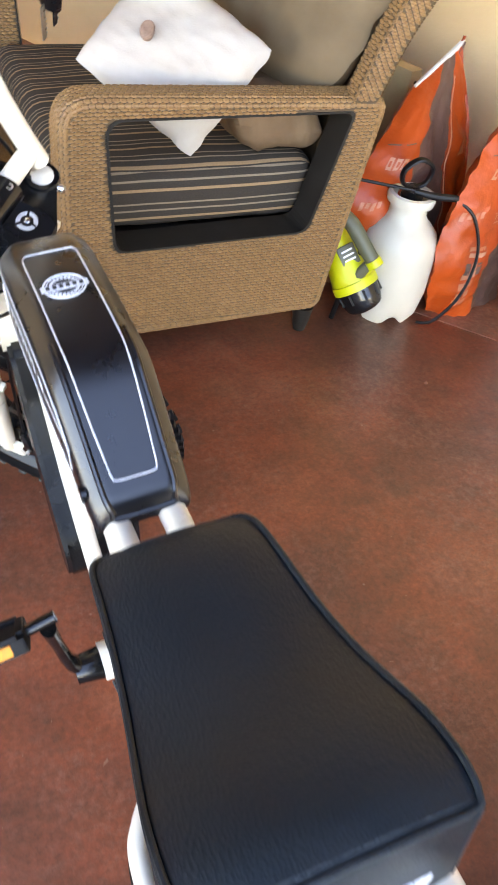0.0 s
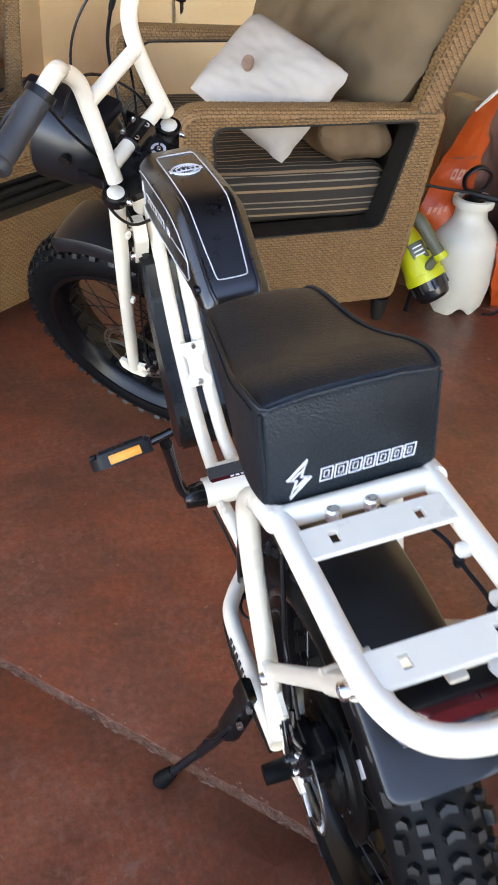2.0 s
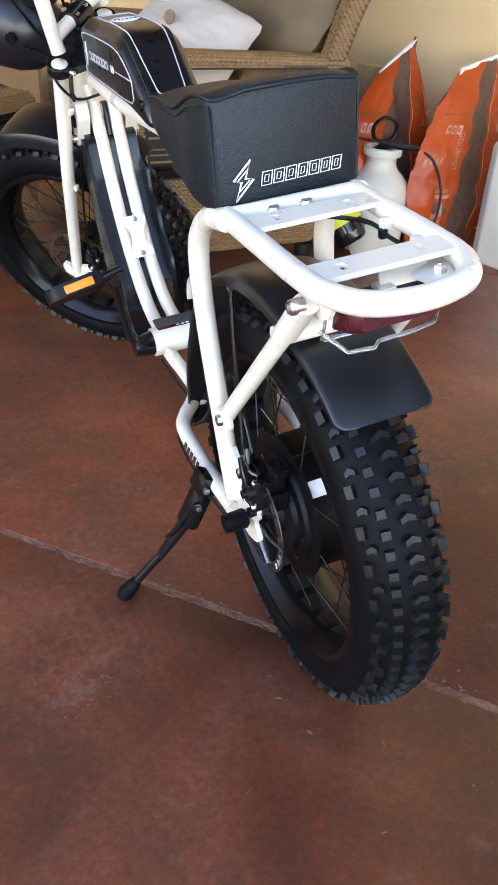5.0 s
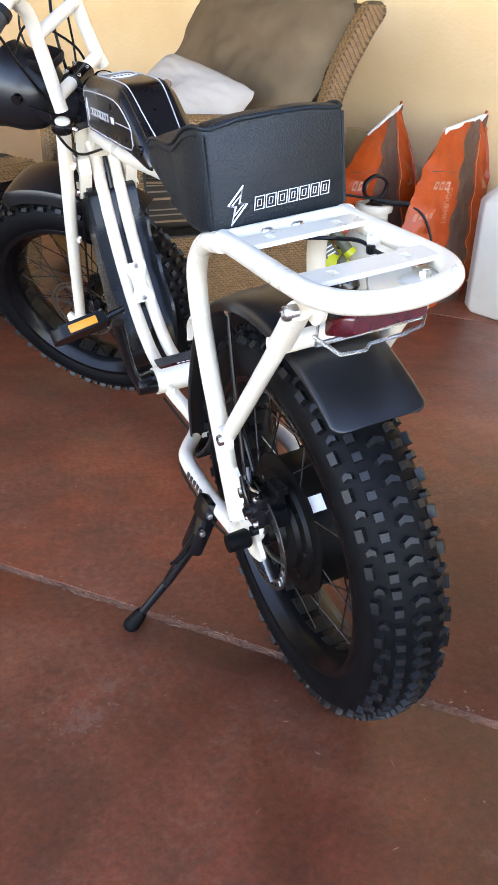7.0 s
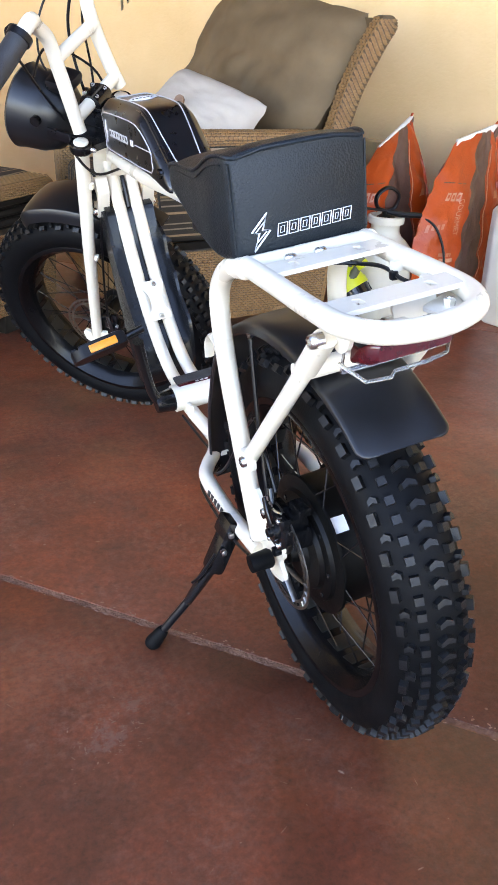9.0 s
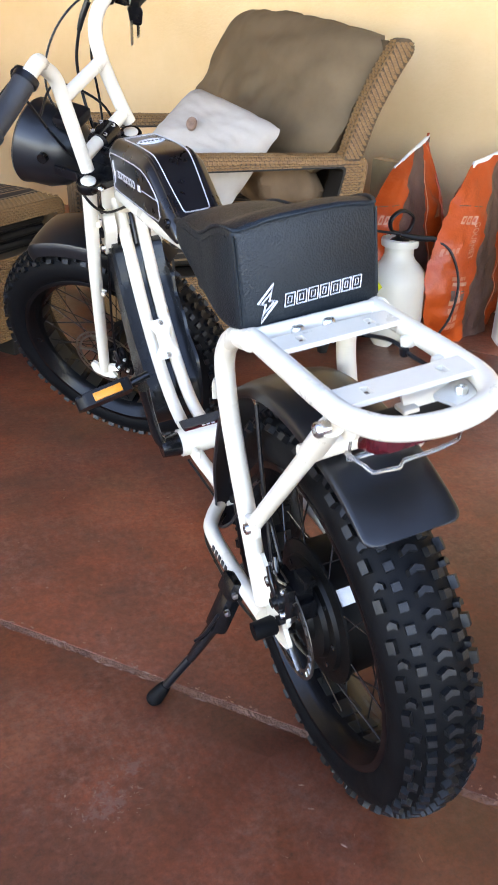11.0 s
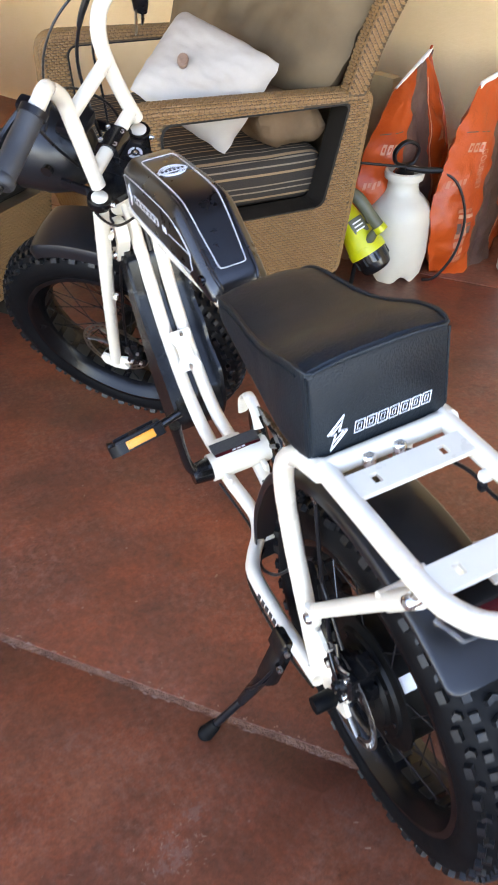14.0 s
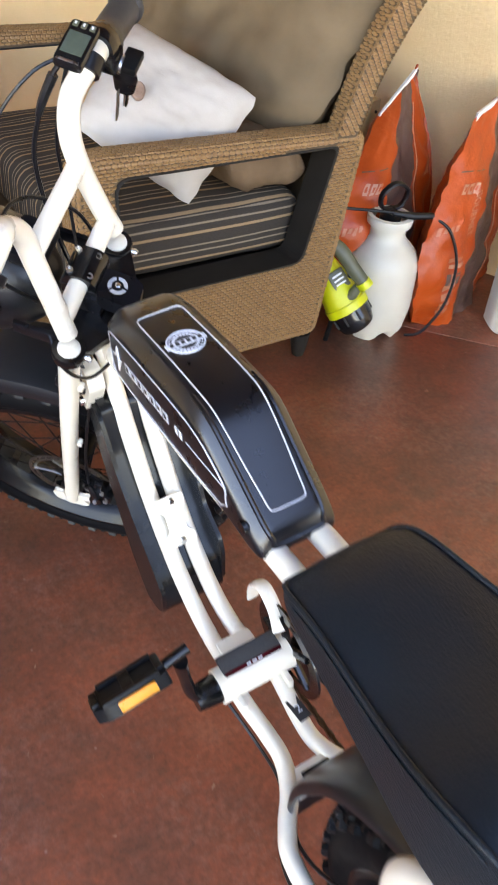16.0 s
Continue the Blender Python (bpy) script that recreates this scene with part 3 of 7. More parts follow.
def across(y0, y1, r, step):
    """Places over a rail with rounded shoulders: y, how far in, and the normal."""
    flat, arc = y1 - y0 - 2 * r, r * math.pi / 2
    n = round((flat + 2 * arc) / step)
    for k in range(n):
        q = (k + 0.5) / n * (flat + 2 * arc)
        if q < arc:
            a = q / r
            yield y0 + r * (1 - math.cos(a)), r * (1 - math.sin(a)), -math.cos(a), math.sin(a)
        elif q < arc + flat:
            yield y0 + r + q - arc, 0.0, 0.0, 1.0
        else:
            a = (q - arc - flat) / r
            yield y1 - r + r * math.sin(a), r * (1 - math.cos(a)), math.sin(a), math.cos(a)


def soft_plate(bm, outer, hole, y0, y1, r):
    """A slab with a window whose outer edges are rounded over."""
    n = len(outer)
    steps = [(y0 + r * (1 - math.cos(a)), r * (1 - math.sin(a))) for a in (k * math.pi / 8 for k in range(5))]
    steps += [(y0 + y1 - y, back) for y, back in steps[::-1]]
    rings = [[bm.verts.new((x, y, z)) for x, z in (inset(outer, back) if back > 1e-6 else outer)] for y, back in steps]
    holes = [[bm.verts.new((x, y, z)) for x, z in hole] for y in (y0, y1)]
    for a, b in list(zip(rings, rings[1:])) + [(holes[0], holes[1]), (rings[0], holes[0]), (rings[-1], holes[1])]:
        for k in range(n):
            bm.faces.new((a[k], a[(k + 1) % n], b[(k + 1) % n], b[k]))
    return bm


ARM_OUT = [(0.225, 0.07), (0.205, 0.69), (1.0, 0.672), (0.925, 0.09)]
ARM_WIN = [(0.335, 0.322), (0.305, 0.642), (0.912, 0.645), (0.84, 0.335)]


def armchair():
    chair = thing("wicker_armchair", "wide brown wicker armchair with dark lined arm openings", "armchair")
    outer = rounded(ARM_OUT, [0.03, 0.085, 0.045, 0.03], 6)
    hole = rounded(ARM_WIN, [0.03, 0.045, 0.02, 0.03], 6)
    for y, sgn in ((1.60, -1), (2.66, 1)):
        y0, y1 = (y, y + 0.085) if sgn < 0 else (y - 0.085, y)
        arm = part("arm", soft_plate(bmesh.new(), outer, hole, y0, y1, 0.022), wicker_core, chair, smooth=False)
        w = Weave(3)
        face = y0 if sgn < 0 else y1
        flat_face = inset(outer, 0.019)
        w.panel(flat_face, hole, lambda a, b: Vector((a, face, b)), Vector((1, 0, 0)), Vector((0, 0, 1)), Vector((0, sgn, 0)))
        inner = y1 if sgn < 0 else y0
        w.panel(flat_face, hole, lambda a, b: Vector((a, inner, b)), Vector((1, 0, 0)), Vector((0, 0, 1)), Vector((0, -sgn, 0)), 0.018, 0.009)
        # top of the rail, followed along the outline
        ring = resample(outer, 170)
        for k, (x, z) in enumerate(ring):
            x2, z2 = ring[(k + 1) % len(ring)]
            d = Vector((x2 - x, 0, z2 - z)).normalized()
            nn = Vector((-d.z, 0, d.x))
            if nn.dot(Vector((x - 0.6, 0, z - 0.38))) < 0:
                nn = -nn
            for j, (yy, back, ny, nz) in enumerate(across(y0, y1, 0.022, 0.0108)):
                nm = nn * nz + Vector((0, ny, 0))
                w.strand(Vector((x, yy, z)) - nn * back + d * (0.006 if j % 2 else 0), d, nm.cross(d), nm, 0.0092, 0.0056, 0.0028)
        w.out("weave", arm)
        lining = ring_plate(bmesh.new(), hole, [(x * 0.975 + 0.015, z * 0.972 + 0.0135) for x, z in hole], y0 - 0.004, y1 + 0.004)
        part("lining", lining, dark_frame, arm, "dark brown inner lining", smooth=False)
        for lx in (0.30, 0.90):
            bm = bmesh.new()
            lathe(bm, [(0.0, 0.0), (0.0, 0.017), (0.03, 0.024), (0.078, 0.03), (0.078, 0.0)], 14, "z", (lx, (y0 + y1) / 2, 0))
            part("leg", bm, dark_frame, chair)
        # leaning back post
        prof = [(0.896, 0.665), (0.958, 0.66), (1.004, 0.80), (1.075, 0.93), (1.113, 0.985), (1.098, 1.02), (1.054, 1.018), (0.996, 0.925), (0.946, 0.82)]
        prof = rounded(prof, [0.01, 0.01, 0.05, 0.04, 0.02, 0.02, 0.02, 0.04, 0.05], 4)
        bm = bmesh.new()
        extrude_outline(bm, prof, 0.05, lambda a, b, h: Vector((a, y0 - 0.002 + h, b)))
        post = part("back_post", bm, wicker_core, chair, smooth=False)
        w = Weave(7)
        cross, along = Vector((0.94, 0, -0.35)), Vector((0.35, 0, 0.94))
        for k in range(42):
            z = 0.672 + k * 0.0081
            xs = [x1 + (x2 - x1) * (z - z1) / (z2 - z1) for (x1, z1), (x2, z2) in zip(prof, prof[1:] + prof[:1]) if (z1 > z) != (z2 > z)]
            wide = (max(xs) - min(xs)) / 4
            for j in range(4 if k % 2 else 3):
                x = min(xs) + wide * (j + (0.5 if k % 2 else 1.0))
                w.strand(Vector((x, y0 - 0.002, z)), cross, along, Vector((0, -1, 0)), wide * 0.56, 0.0045, 0.0028)
            for x in (min(xs), max(xs)):
                w.strand(Vector((x, y0 - 0.001, z)), Vector((0, 1, 0)), along, Vector((-0.7 if x == min(xs) else 0.7, -0.7, 0)), 0.006, 0.0046, 0.0024)
        for k in range(42):
            t = k / 41
            z = 0.675 + t * 0.335
            x = min(x1 + (x2 - x1) * (z - z1) / (z2 - z1) for (x1, z1), (x2, z2) in zip(prof, prof[1:] + prof[:1]) if (z1 > z) != (z2 > z))
            for j in range(2):
                w.strand(Vector((x - 0.001, y0 + 0.011 + j * 0.020 + (0.008 if k % 2 else 0), z)), Vector((0, 1, 0)), Vector((0.29, 0, 0.95)), Vector((-0.95, 0, 0.29)), 0.0105, 0.0048, 0.0022)
        w.out("weave", post)
    bm = bmesh.new()
    extrude_outline(bm, [(0.90, 0.30), (0.935, 0.30), (0.985, 0.78), (1.085, 0.985), (1.05, 1.01)], 0.95, lambda a, b, h: Vector((a, 1.655 + h, b)))
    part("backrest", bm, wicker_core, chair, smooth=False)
    part("seat_deck", block(bmesh.new(), (0.58, 2.13, 0.27), (0.68, 0.888, 0.08), 0.01), dark_frame, chair)
    bm = block(bmesh.new(), (0.25, 2.13, 0.20), (0.06, 0.888, 0.24), 0.01)
    front = part("front_apron", bm, wicker_core, chair)
    w = Weave(9)
    w.panel([(1.69, 0.08), (2.57, 0.08), (2.57, 0.32), (1.69, 0.32)], None, lambda a, b: Vector((0.22, a, b)), Vector((0, 1, 0)), Vector((0, 0, 1)), Vector((-1, 0, 0)))
    w.out("weave", front)
    return chair


armchair()


def soft_box(bm, lo, hi, r, cuts=14, sag=0.0, seed=0):
    """A stuffed cushion block: rounded edges, slightly domed faces, small creases."""
    lo, hi = Vector(lo), Vector(hi)
    c, half = (lo + hi) / 2, (hi - lo) / 2
    bmesh.ops.create_cube(bm, size=2.0)
    bmesh.ops.subdivide_edges(bm, edges=bm.edges[:], cuts=cuts, use_grid_fill=True)
    tags = {}
    for v in bm.verts:
        tags[v] = v.co.copy()
        q = Vector([v.co[i] * half[i] for i in range(3)])
        core = Vector([max(-half[i] + r, min(half[i] - r, q[i])) for i in range(3)])
        d = q - core
        if d.length > 1e-6:
            q = core + d.normalized() * r
        x, y, z = v.co
        q.z += 0.018 * (1 - x * x) * (1 - y * y) * (1 if z > 0 else -0.3)
        q += Vector((0, 0, 1)) * 0.004 * noise.noise(q * 9 + Vector((seed, 0, 0)))
        q.y -= 0.010 * (1 - z * z) * (1 if y < 0 else -1) * (1 - x * x)
        v.co = c + q
    return tags


def seat_cushion(name, lo, hi, label, m=None):
    bm = bmesh.new()
    tags = soft_box(bm, lo, hi, 0.045, 30)
    uv = bm.loops.layers.uv.new("UVMap")
    for fc in bm.faces:
        n = sum((tags[v] for v in fc.verts), Vector()) / len(fc.verts)
        side = abs(n.y) > 0.97
        for lp in fc.loops:
            co = lp.vert.co
            lp[uv].uv = (co.y if not side else (lo[1] + (co.z - hi[2]) if n.y < 0 else hi[1] + hi[2] - co.z), co.x)
    if m is not None:
        move(bm, m)
    ob = part(name, bm, stripe_fabric)
    return tagged(ob, label, "cushion")


seat_cushion("seat_cushion", (0.235, 1.705, 0.315), (0.90, 2.55, 0.478), "thick charcoal and tan striped seat cushion on the armchair")


def pillow(name, corners, thick, material, label, wrinkle=0.006, pinch=0.07, seed=0, n=26, corner=0.05):
    """A stuffed pillow between four corners (in order), bulging along its normal."""
    a, b, c, d = (Vector(p) for p in corners)
    nrm = ((c - a).cross(d - b)).normalized()
    bm = bmesh.new()
    grids = []
    for s in (-1, 1):
        g = []
        for i in range(n + 1):
            row = []
            for j in range(n + 1):
                u, v = i / n, j / n
                uu, vv = 2 * u - 1, 2 * v - 1
                k = 1 - pinch * (1 - uu * uu) * vv * vv, 1 - pinch * (1 - vv * vv) * uu * uu
                pu, pv = (1 + uu * k[1] * (1 - corner * vv ** 6)) / 2, (1 + vv * k[0] * (1 - corner * uu ** 6)) / 2
                p = (a * (1 - pu) + b * pu) * (1 - pv) + (d * (1 - pu) + c * pu) * pv
                body = max(0.0, (1 - uu ** 4) * (1 - vv ** 4)) ** 0.55
                w = wrinkle * body * (noise.noise(Vector((u * 5 + seed, v * 5, s * 2))) + 0.6 * noise.noise(Vector((u * 13 + seed, v * 9, s))))
                rim = (1 - body) * wrinkle * 1.1
                p = p + (b - a).normalized() * rim * noise.noise(Vector((v * 7 + seed, uu, 3.1))) * abs(uu) + (d - a).normalized() * rim * noise.noise(Vector((u * 7 + seed, vv, 7.7))) * abs(vv)
                row.append(bm.verts.new(p + nrm * (s * (thick / 2 * body) + w)))
            g.append(row)
        grids.append(g)
    for g, flip in zip(grids, (False, True)):
        for i in range(n):
            for j in range(n):
                q = (g[i][j], g[i + 1][j], g[i + 1][j + 1], g[i][j + 1])
                bm.faces.new(q[::-1] if flip else q)
    bmesh.ops.remove_doubles(bm, verts=bm.verts, dist=0.0004)
    ob = part(name, bm, material)
    return tagged(ob, label, "pillow"), nrm


pillow("back_pillow", ((0.845, 1.690, 0.600), (0.69, 2.66, 0.50), (1.00, 2.77, 1.07), (1.075, 1.665, 1.03)), 0.24, olive_fabric, "large olive brown back pillow leaning on the armchair back", 0.024, -0.015, 3, 44, 0.075)
pillow("lumbar_pillow", ((0.650, 1.69, 0.580), (0.70, 2.05, 0.50), (0.91, 2.05, 0.62), (0.895, 1.69, 0.548)), 0.165, brown_fabric, "small brown pillow lying on the seat cushion", 0.014, 0.03, 8)
throw, tn = pillow("throw_pillow", ((0.545, 1.690, 0.503), (0.725, 1.700, 0.748), (0.568, 2.10, 0.828), (0.300, 1.84, 0.68)), 0.125, pillow_white, "white linen throw pillow with a round brown button", 0.0075, 0.02, 5, 40, 0.03)
bm = bmesh.new()
bc = Vector((0.460, 1.808, 0.752))
lathe(bm, [(-0.01, 0.0), (-0.01, 0.020), (0.003, 0.024), (0.009, 0.020), (0.010, 0.012), (0.007, 0.005), (0.007, 0.0)], 20, "z")
for v in bm.verts:
    v.co.x *= 0.72
part("button", move(bm, Matrix.Translation(bc) @ (tn if tn.z > 0 else -tn).to_track_quat("Z", "Y").to_matrix().to_4x4()), button_brown, throw, "brown leather button")


def settee():
    """Low wicker settee that stands across from the armchair; only its end shows."""
    ang = math.atan2(0.62, 0.78)
    m = Matrix.Translation((-0.172, 1.85, 0)) @ Matrix.Rotation(ang, 4, "Z")
    ob = thing("wicker_settee", "brown wicker settee with a dark slot under its seat rail", "sofa", m)
    outer = rounded([(-1.1, 0.07), (-1.1, 0.495), (0.34, 0.495), (0.31, 0.07)], [0.03, 0.05, 0.05, 0.03], 5)
    hole = rounded([(-1.0, 0.34), (-1.0, 0.448), (0.295, 0.448), (0.28, 0.34)], [0.02, 0.02, 0.02, 0.02], 5)
    side = part("side_panel", ring_plate(bmesh.new(), outer, hole, 0.0, 0.10), wicker_core, ob, smooth=False)
    w = Weave(21)
    clip = [(-0.55, 0.07), (-0.55, 0.495)] + [p for p in outer if p[0] > -0.5]
    w.panel(clip, hole, lambda a, b: Vector((a, 0.0, b)), Vector((1, 0, 0)), Vector((0, 0, 1)), Vector((0, -1, 0)))
    for k in range(45):
        for j in range(8):
            w.strand(Vector((-0.55 + k * 0.0195 + (0.01 if j % 2 else 0), 0.006 + j * 0.0125, 0.495)), Vector((1, 0, 0)), Vector((0, 1, 0)), Vector((0, 0, 1)), 0.0095, 0.0055, 0.0022)
    w.out("weave", side)
    for z in (0.362, 0.394, 0.426):
        part("slot_rail", tube(bmesh.new(), [(-0.98, 0.048, z), (0.272, 0.048, z)], 0.0125, 12, smooth=False), dark_frame, side)
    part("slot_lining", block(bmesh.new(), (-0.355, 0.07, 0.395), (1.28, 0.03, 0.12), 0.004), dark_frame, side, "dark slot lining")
    for lx in (-0.9, 0.12):
        part("foot_rail", block(bmesh.new(), (lx, 0.06, 0.035), (0.12, 0.09, 0.07), 0.006), dark_frame, ob)
    part("base_rail", block(bmesh.new(), (-0.45, 0.10, 0.045), (1.2, 0.03, 0.06), 0.006), dark_frame, ob)
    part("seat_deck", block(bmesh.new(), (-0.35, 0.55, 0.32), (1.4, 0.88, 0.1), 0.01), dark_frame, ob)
    seat_cushion("seat_cushion", (-1.0, 0.11, 0.38), (0.40, 0.95, 0.492), "charcoal and tan striped cushion on the wicker settee", m)
    return ob


settee()


def far_chair():
    """A second cane chair further back; one arm with a dark opening shows."""
    ob = thing("wicker_chair", "brown wicker chair with a dark arm opening, further back", "armchair")
    fo = rounded([(-0.85, 0.07), (-0.85, 0.76), (-0.055, 0.745), (-0.085, 0.07)], [0.03, 0.06, 0.05, 0.03], 5)
    fh = rounded([(-0.76, 0.34), (-0.76, 0.70), (-0.105, 0.695), (-0.135, 0.34)], [0.03, 0.03, 0.03, 0.03], 5)
    for y in (3.0, 3.62):
        arm = part("arm", ring_plate(bmesh.new(), fo, fh, y, y + 0.09), wicker_core, ob, smooth=False)
        w = Weave(31)
        w.panel(fo, fh, lambda a, b: Vector((a, y, b)), Vector((1, 0, 0)), Vector((0, 0, 1)), Vector((0, -1, 0)), 0.0150, 0.0072, 0.0022)
        w.out("weave", arm)
    part("seat_deck", block(bmesh.new(), (-0.47, 3.355, 0.30), (0.70, 0.53, 0.12), 0.01), dark_frame, ob)
    part("backrest", block(bmesh.new(), (-0.80, 3.355, 0.62), (0.08, 0.53, 0.55), 0.02), wicker_core, ob)
    for x in (-0.78, -0.14):
        for y in (3.045, 3.665):
            part("leg", bar((x, y, 0), (x, y, 0.075), 0.025), dark_frame, ob)
    return ob


far_chair()


def printed(text, size):
    """Flat mesh of a word in the built-in font: vertices and faces, x along the word, about its middle."""
    cu = bpy.data.curves.new("word", "FONT")
    cu.body, cu.size, cu.align_x, cu.align_y, cu.resolution_u = text, size, "CENTER", "CENTER", 3
    ob = bpy.data.objects.new("word", cu)
    me = bpy.data.meshes.new_from_object(ob)
    vs, fs = [tuple(v.co) for v in me.vertices], [tuple(p.vertices) for p in me.polygons]
    bpy.data.objects.remove(ob)
    bpy.data.meshes.remove(me)
    bpy.data.curves.remove(cu)
    return vs, fs


def sack(name, label, foot, belly, belly_z, hem_a, hem_b, seed=0, word=""):
    """A standing stuffed sack. foot and belly: its left corner, front fold, gusset edge, right and back corners in plan; hem_a to hem_b: the flat stitched top."""
    ob = thing(name, label, "sack", None, group="orange sacks by the wall")
    hem_a, hem_b = Vector(hem_a), Vector(hem_b)
    tops = [hem_a.lerp(hem_b, k) + Vector((0.004 * o, -0.009 * o, 0)) for k, o in ((0, 0), (0.62, 0.5), (0.88, 0.6), (1, 0), (0.5, -0.6))]
    rows, n = 48, 12
    tb = belly_z / ((hem_a.z + hem_b.z) / 2)
    rings = []
    for r in range(rows + 1):
        t = r / rows
        corners = []
        for k in range(5):
            f, m, h = Vector((*foot[k], 0)), Vector((*belly[k], belly_z)), tops[k]
            c = (m - f * (1 - tb) ** 2 - h * tb ** 2) / (2 * tb * (1 - tb))
            p = f * (1 - t) ** 2 + c * (2 * t * (1 - t)) + h * t * t
            p.z = h.z * t
            corners.append(p)
        flat = max(0.0, 1 - t) ** 0.5
        pts = []
        for k in range(5):
            p0, p1 = corners[k], corners[(k + 1) % 5]
            e = p1 - p0
            out = Vector((e.y, -e.x, 0)).normalized() if e.length > 1e-6 else Vector((0, -1, 0))
            puff = (0.030, -0.008, 0.012, 0.04, 0.04)[k] * flat * min(1, 0.35 + 3 * t)
            for i in range(n):
                u = i / n
                p = p0 + e * u + out * (puff * math.sin(math.pi * u))
                q = Vector((p.x * 13 + seed, p.y * 13, t * 6))
                crease = 0.020 * noise.noise(q) + 0.010 * noise.noise(q * 2.4) + 0.003 * noise.noise(q * 5.5) - 0.012 * max(0.0, 0.25 - abs(noise.noise(q * 1.6 + Vector((7, 3, 1))))) * 4 * 0.6
                p += out * crease * (0.4 + 0.6 * flat) + Vector((0, 0, 0.006 * noise.noise(q * 1.7) * t))
                pts.append(p)
        rings.append(pts)
    bm = loft(bmesh.new(), rings)
    bm.faces.ensure_lookup_table()
    per = 5 * n
    for i, fc in enumerate(bm.faces):
        col = i % per if i < rows * per else 0
        fc.material_index = 1 if n <= col < 2 * n else 0
    part("body", bm, [bag_orange, bag_brown], ob)

    def at(col, t, lift=0.0016):
        col *= n / 8
        r = min(max(t, 0) * rows, rows - 1e-3)
        r0, k0 = int(r), int(col)
        fr, fk = r - r0, col - k0
        g = lambda i, j: rings[i][j % per]
        p = (g(r0, k0) * (1 - fr) + g(r0 + 1, k0) * fr) * (1 - fk) + (g(r0, k0 + 1) * (1 - fr) + g(r0 + 1, k0 + 1) * fr) * fk
        e = g(r0, k0 + 1) - g(r0, k0)
        return p + Vector((e.y, -e.x, 0)).normalized() * lift

    part("border_line", tube(bmesh.new(), [at(16.6, 0.06 + 0.86 * k / 16) for k in range(17)], 0.0018, 5, per=2), bag_pale, ob, "thin pale border line")
    # flat stitched hem with a dark inner fold and a red tag
    d = hem_b - hem_a
    side = Vector((d.y, -d.x, 0)).normalized()
    bm = bmesh.new()
    extrude_outline(bm, [(-0.03, -0.016), (0.5, -0.022), (1.0, -0.014), (1.06, 0.010), (0.97, 0.013), (0.0, 0.004)], 0.007, lambda p, q, h: hem_a + d * p + Vector((0, 0, q)) + side * (h - 0.0005))
    hem = part("hem", bm, bag_white, ob, "white stitched hem")
    bm = bmesh.new()
    extrude_outline(bm, [(0.90, -0.06), (1.0, -0.09), (1.05, 0.006), (0.94, -0.010)], 0.008, lambda p, q, h: hem_a + d * p + Vector((0, 0, q)) + side * (h + 0.0035))
    part("inner_fold", bm, bag_brown, hem)
    bm = bmesh.new()
    extrude_outline(bm, [(0.98, 0.008), (1.05, 0.009), (1.07, 0.018), (1.03, 0.022)], 0.005, lambda p, q, h: hem_a + d * p + Vector((0, 0, q)) + side * h)
    part("hem_tag", bm, bag_orange, hem)

    def patch(c0, c1, t0, t1, mat, shear=0.0):
        up = 0.0024 if mat is bag_orange else 0.0016
        bmx = bmesh.new()
        grid = [[bmx.verts.new(at(c0 + (c1 - c0) * i / 3, t0 + (t1 - t0) * j / 3 + shear * (c0 + (c1 - c0) * i / 3), up)) for i in range(4)] for j in range(4)]
        for j in range(3):
            for i in range(3):
                bmx.faces.new((grid[j][i], grid[j][i + 1], grid[j + 1][i + 1], grid[j + 1][i]))
        part("print_bar", bmx, mat, ob)

    # words too small to read are bars
    for q in range(3):
        patch(3.0 + 1.05 * q, 3.75 + 1.05 * q, 0.705, 0.750, bag_pale, -0.006)
        patch(3.2 + 1.05 * q, 3.55 + 1.05 * q, 0.718, 0.738, bag_orange, -0.006)
    for q in range(4):
        patch(1.2 + 0.7 * q, 1.65 + 0.7 * q, 0.53 + 0.012 * (q % 2), 0.57, bag_faint)
    patch(4.2, 6.9, 0.375, 0.395, bag_pale, -0.004)
    patch(3.9, 6.4, 0.405, 0.425, bag_faint, -0.004)
    for q in range(3):
        patch(4.0 + 0.9 * q, 4.75 + 0.9 * q, 0.29, 0.35, bag_brown if q % 2 == 0 else bag_pale, -0.004)
    for q in range(4):
        patch(3.6 + 0.1 * q, 5.6 + 0.1 * q, 0.07 + 0.05 * q, 0.105 + 0.05 * q, bag_pale if q % 2 else bag_faint, 0.006)
    patch(19.0, 21.0, 0.62, 0.66, bag_pale)
    patch(1.5, 6.5, 0.795, 0.80, bag_brown, -0.006)
    if word:
        vs, fs = printed(word, 1.0)
        pts = [at(6.2 + 1.5 * y, 0.590 - 0.040 * x, 0.0026) for x, y, _ in vs]
        joined("printed_word", [tuple(p) for p in pts], fs, bag_pale, ob, "pale printed word running down the sack")
    return ob


sack("standing_sack", "orange sack with a brown side gusset slumped against the stucco wall", ((1.13, 1.85), (1.30, 1.77), (1.42, 1.82), (1.51, 1.92), (1.32, 2.00)), ((1.11, 1.785), (1.262, 1.79), (1.385, 1.85), (1.470, 1.888), (1.32, 1.97)), 0.47, (1.269, 1.902, 0.58), (1.441, 1.978, 0.663), 2)
sack("standing_sack", "orange sack with a brown side gusset standing beside the white jug", ((1.325, 1.635), (1.458, 1.600), (1.60, 1.665), (1.67, 1.735), (1.50, 1.79)), ((1.315, 1.618), (1.515, 1.650), (1.655, 1.735), (1.765, 1.80), (1.56, 1.83)), 0.43, (1.485, 1.727, 0.62), (1.722, 1.825, 0.648), 9, "GOURMET")


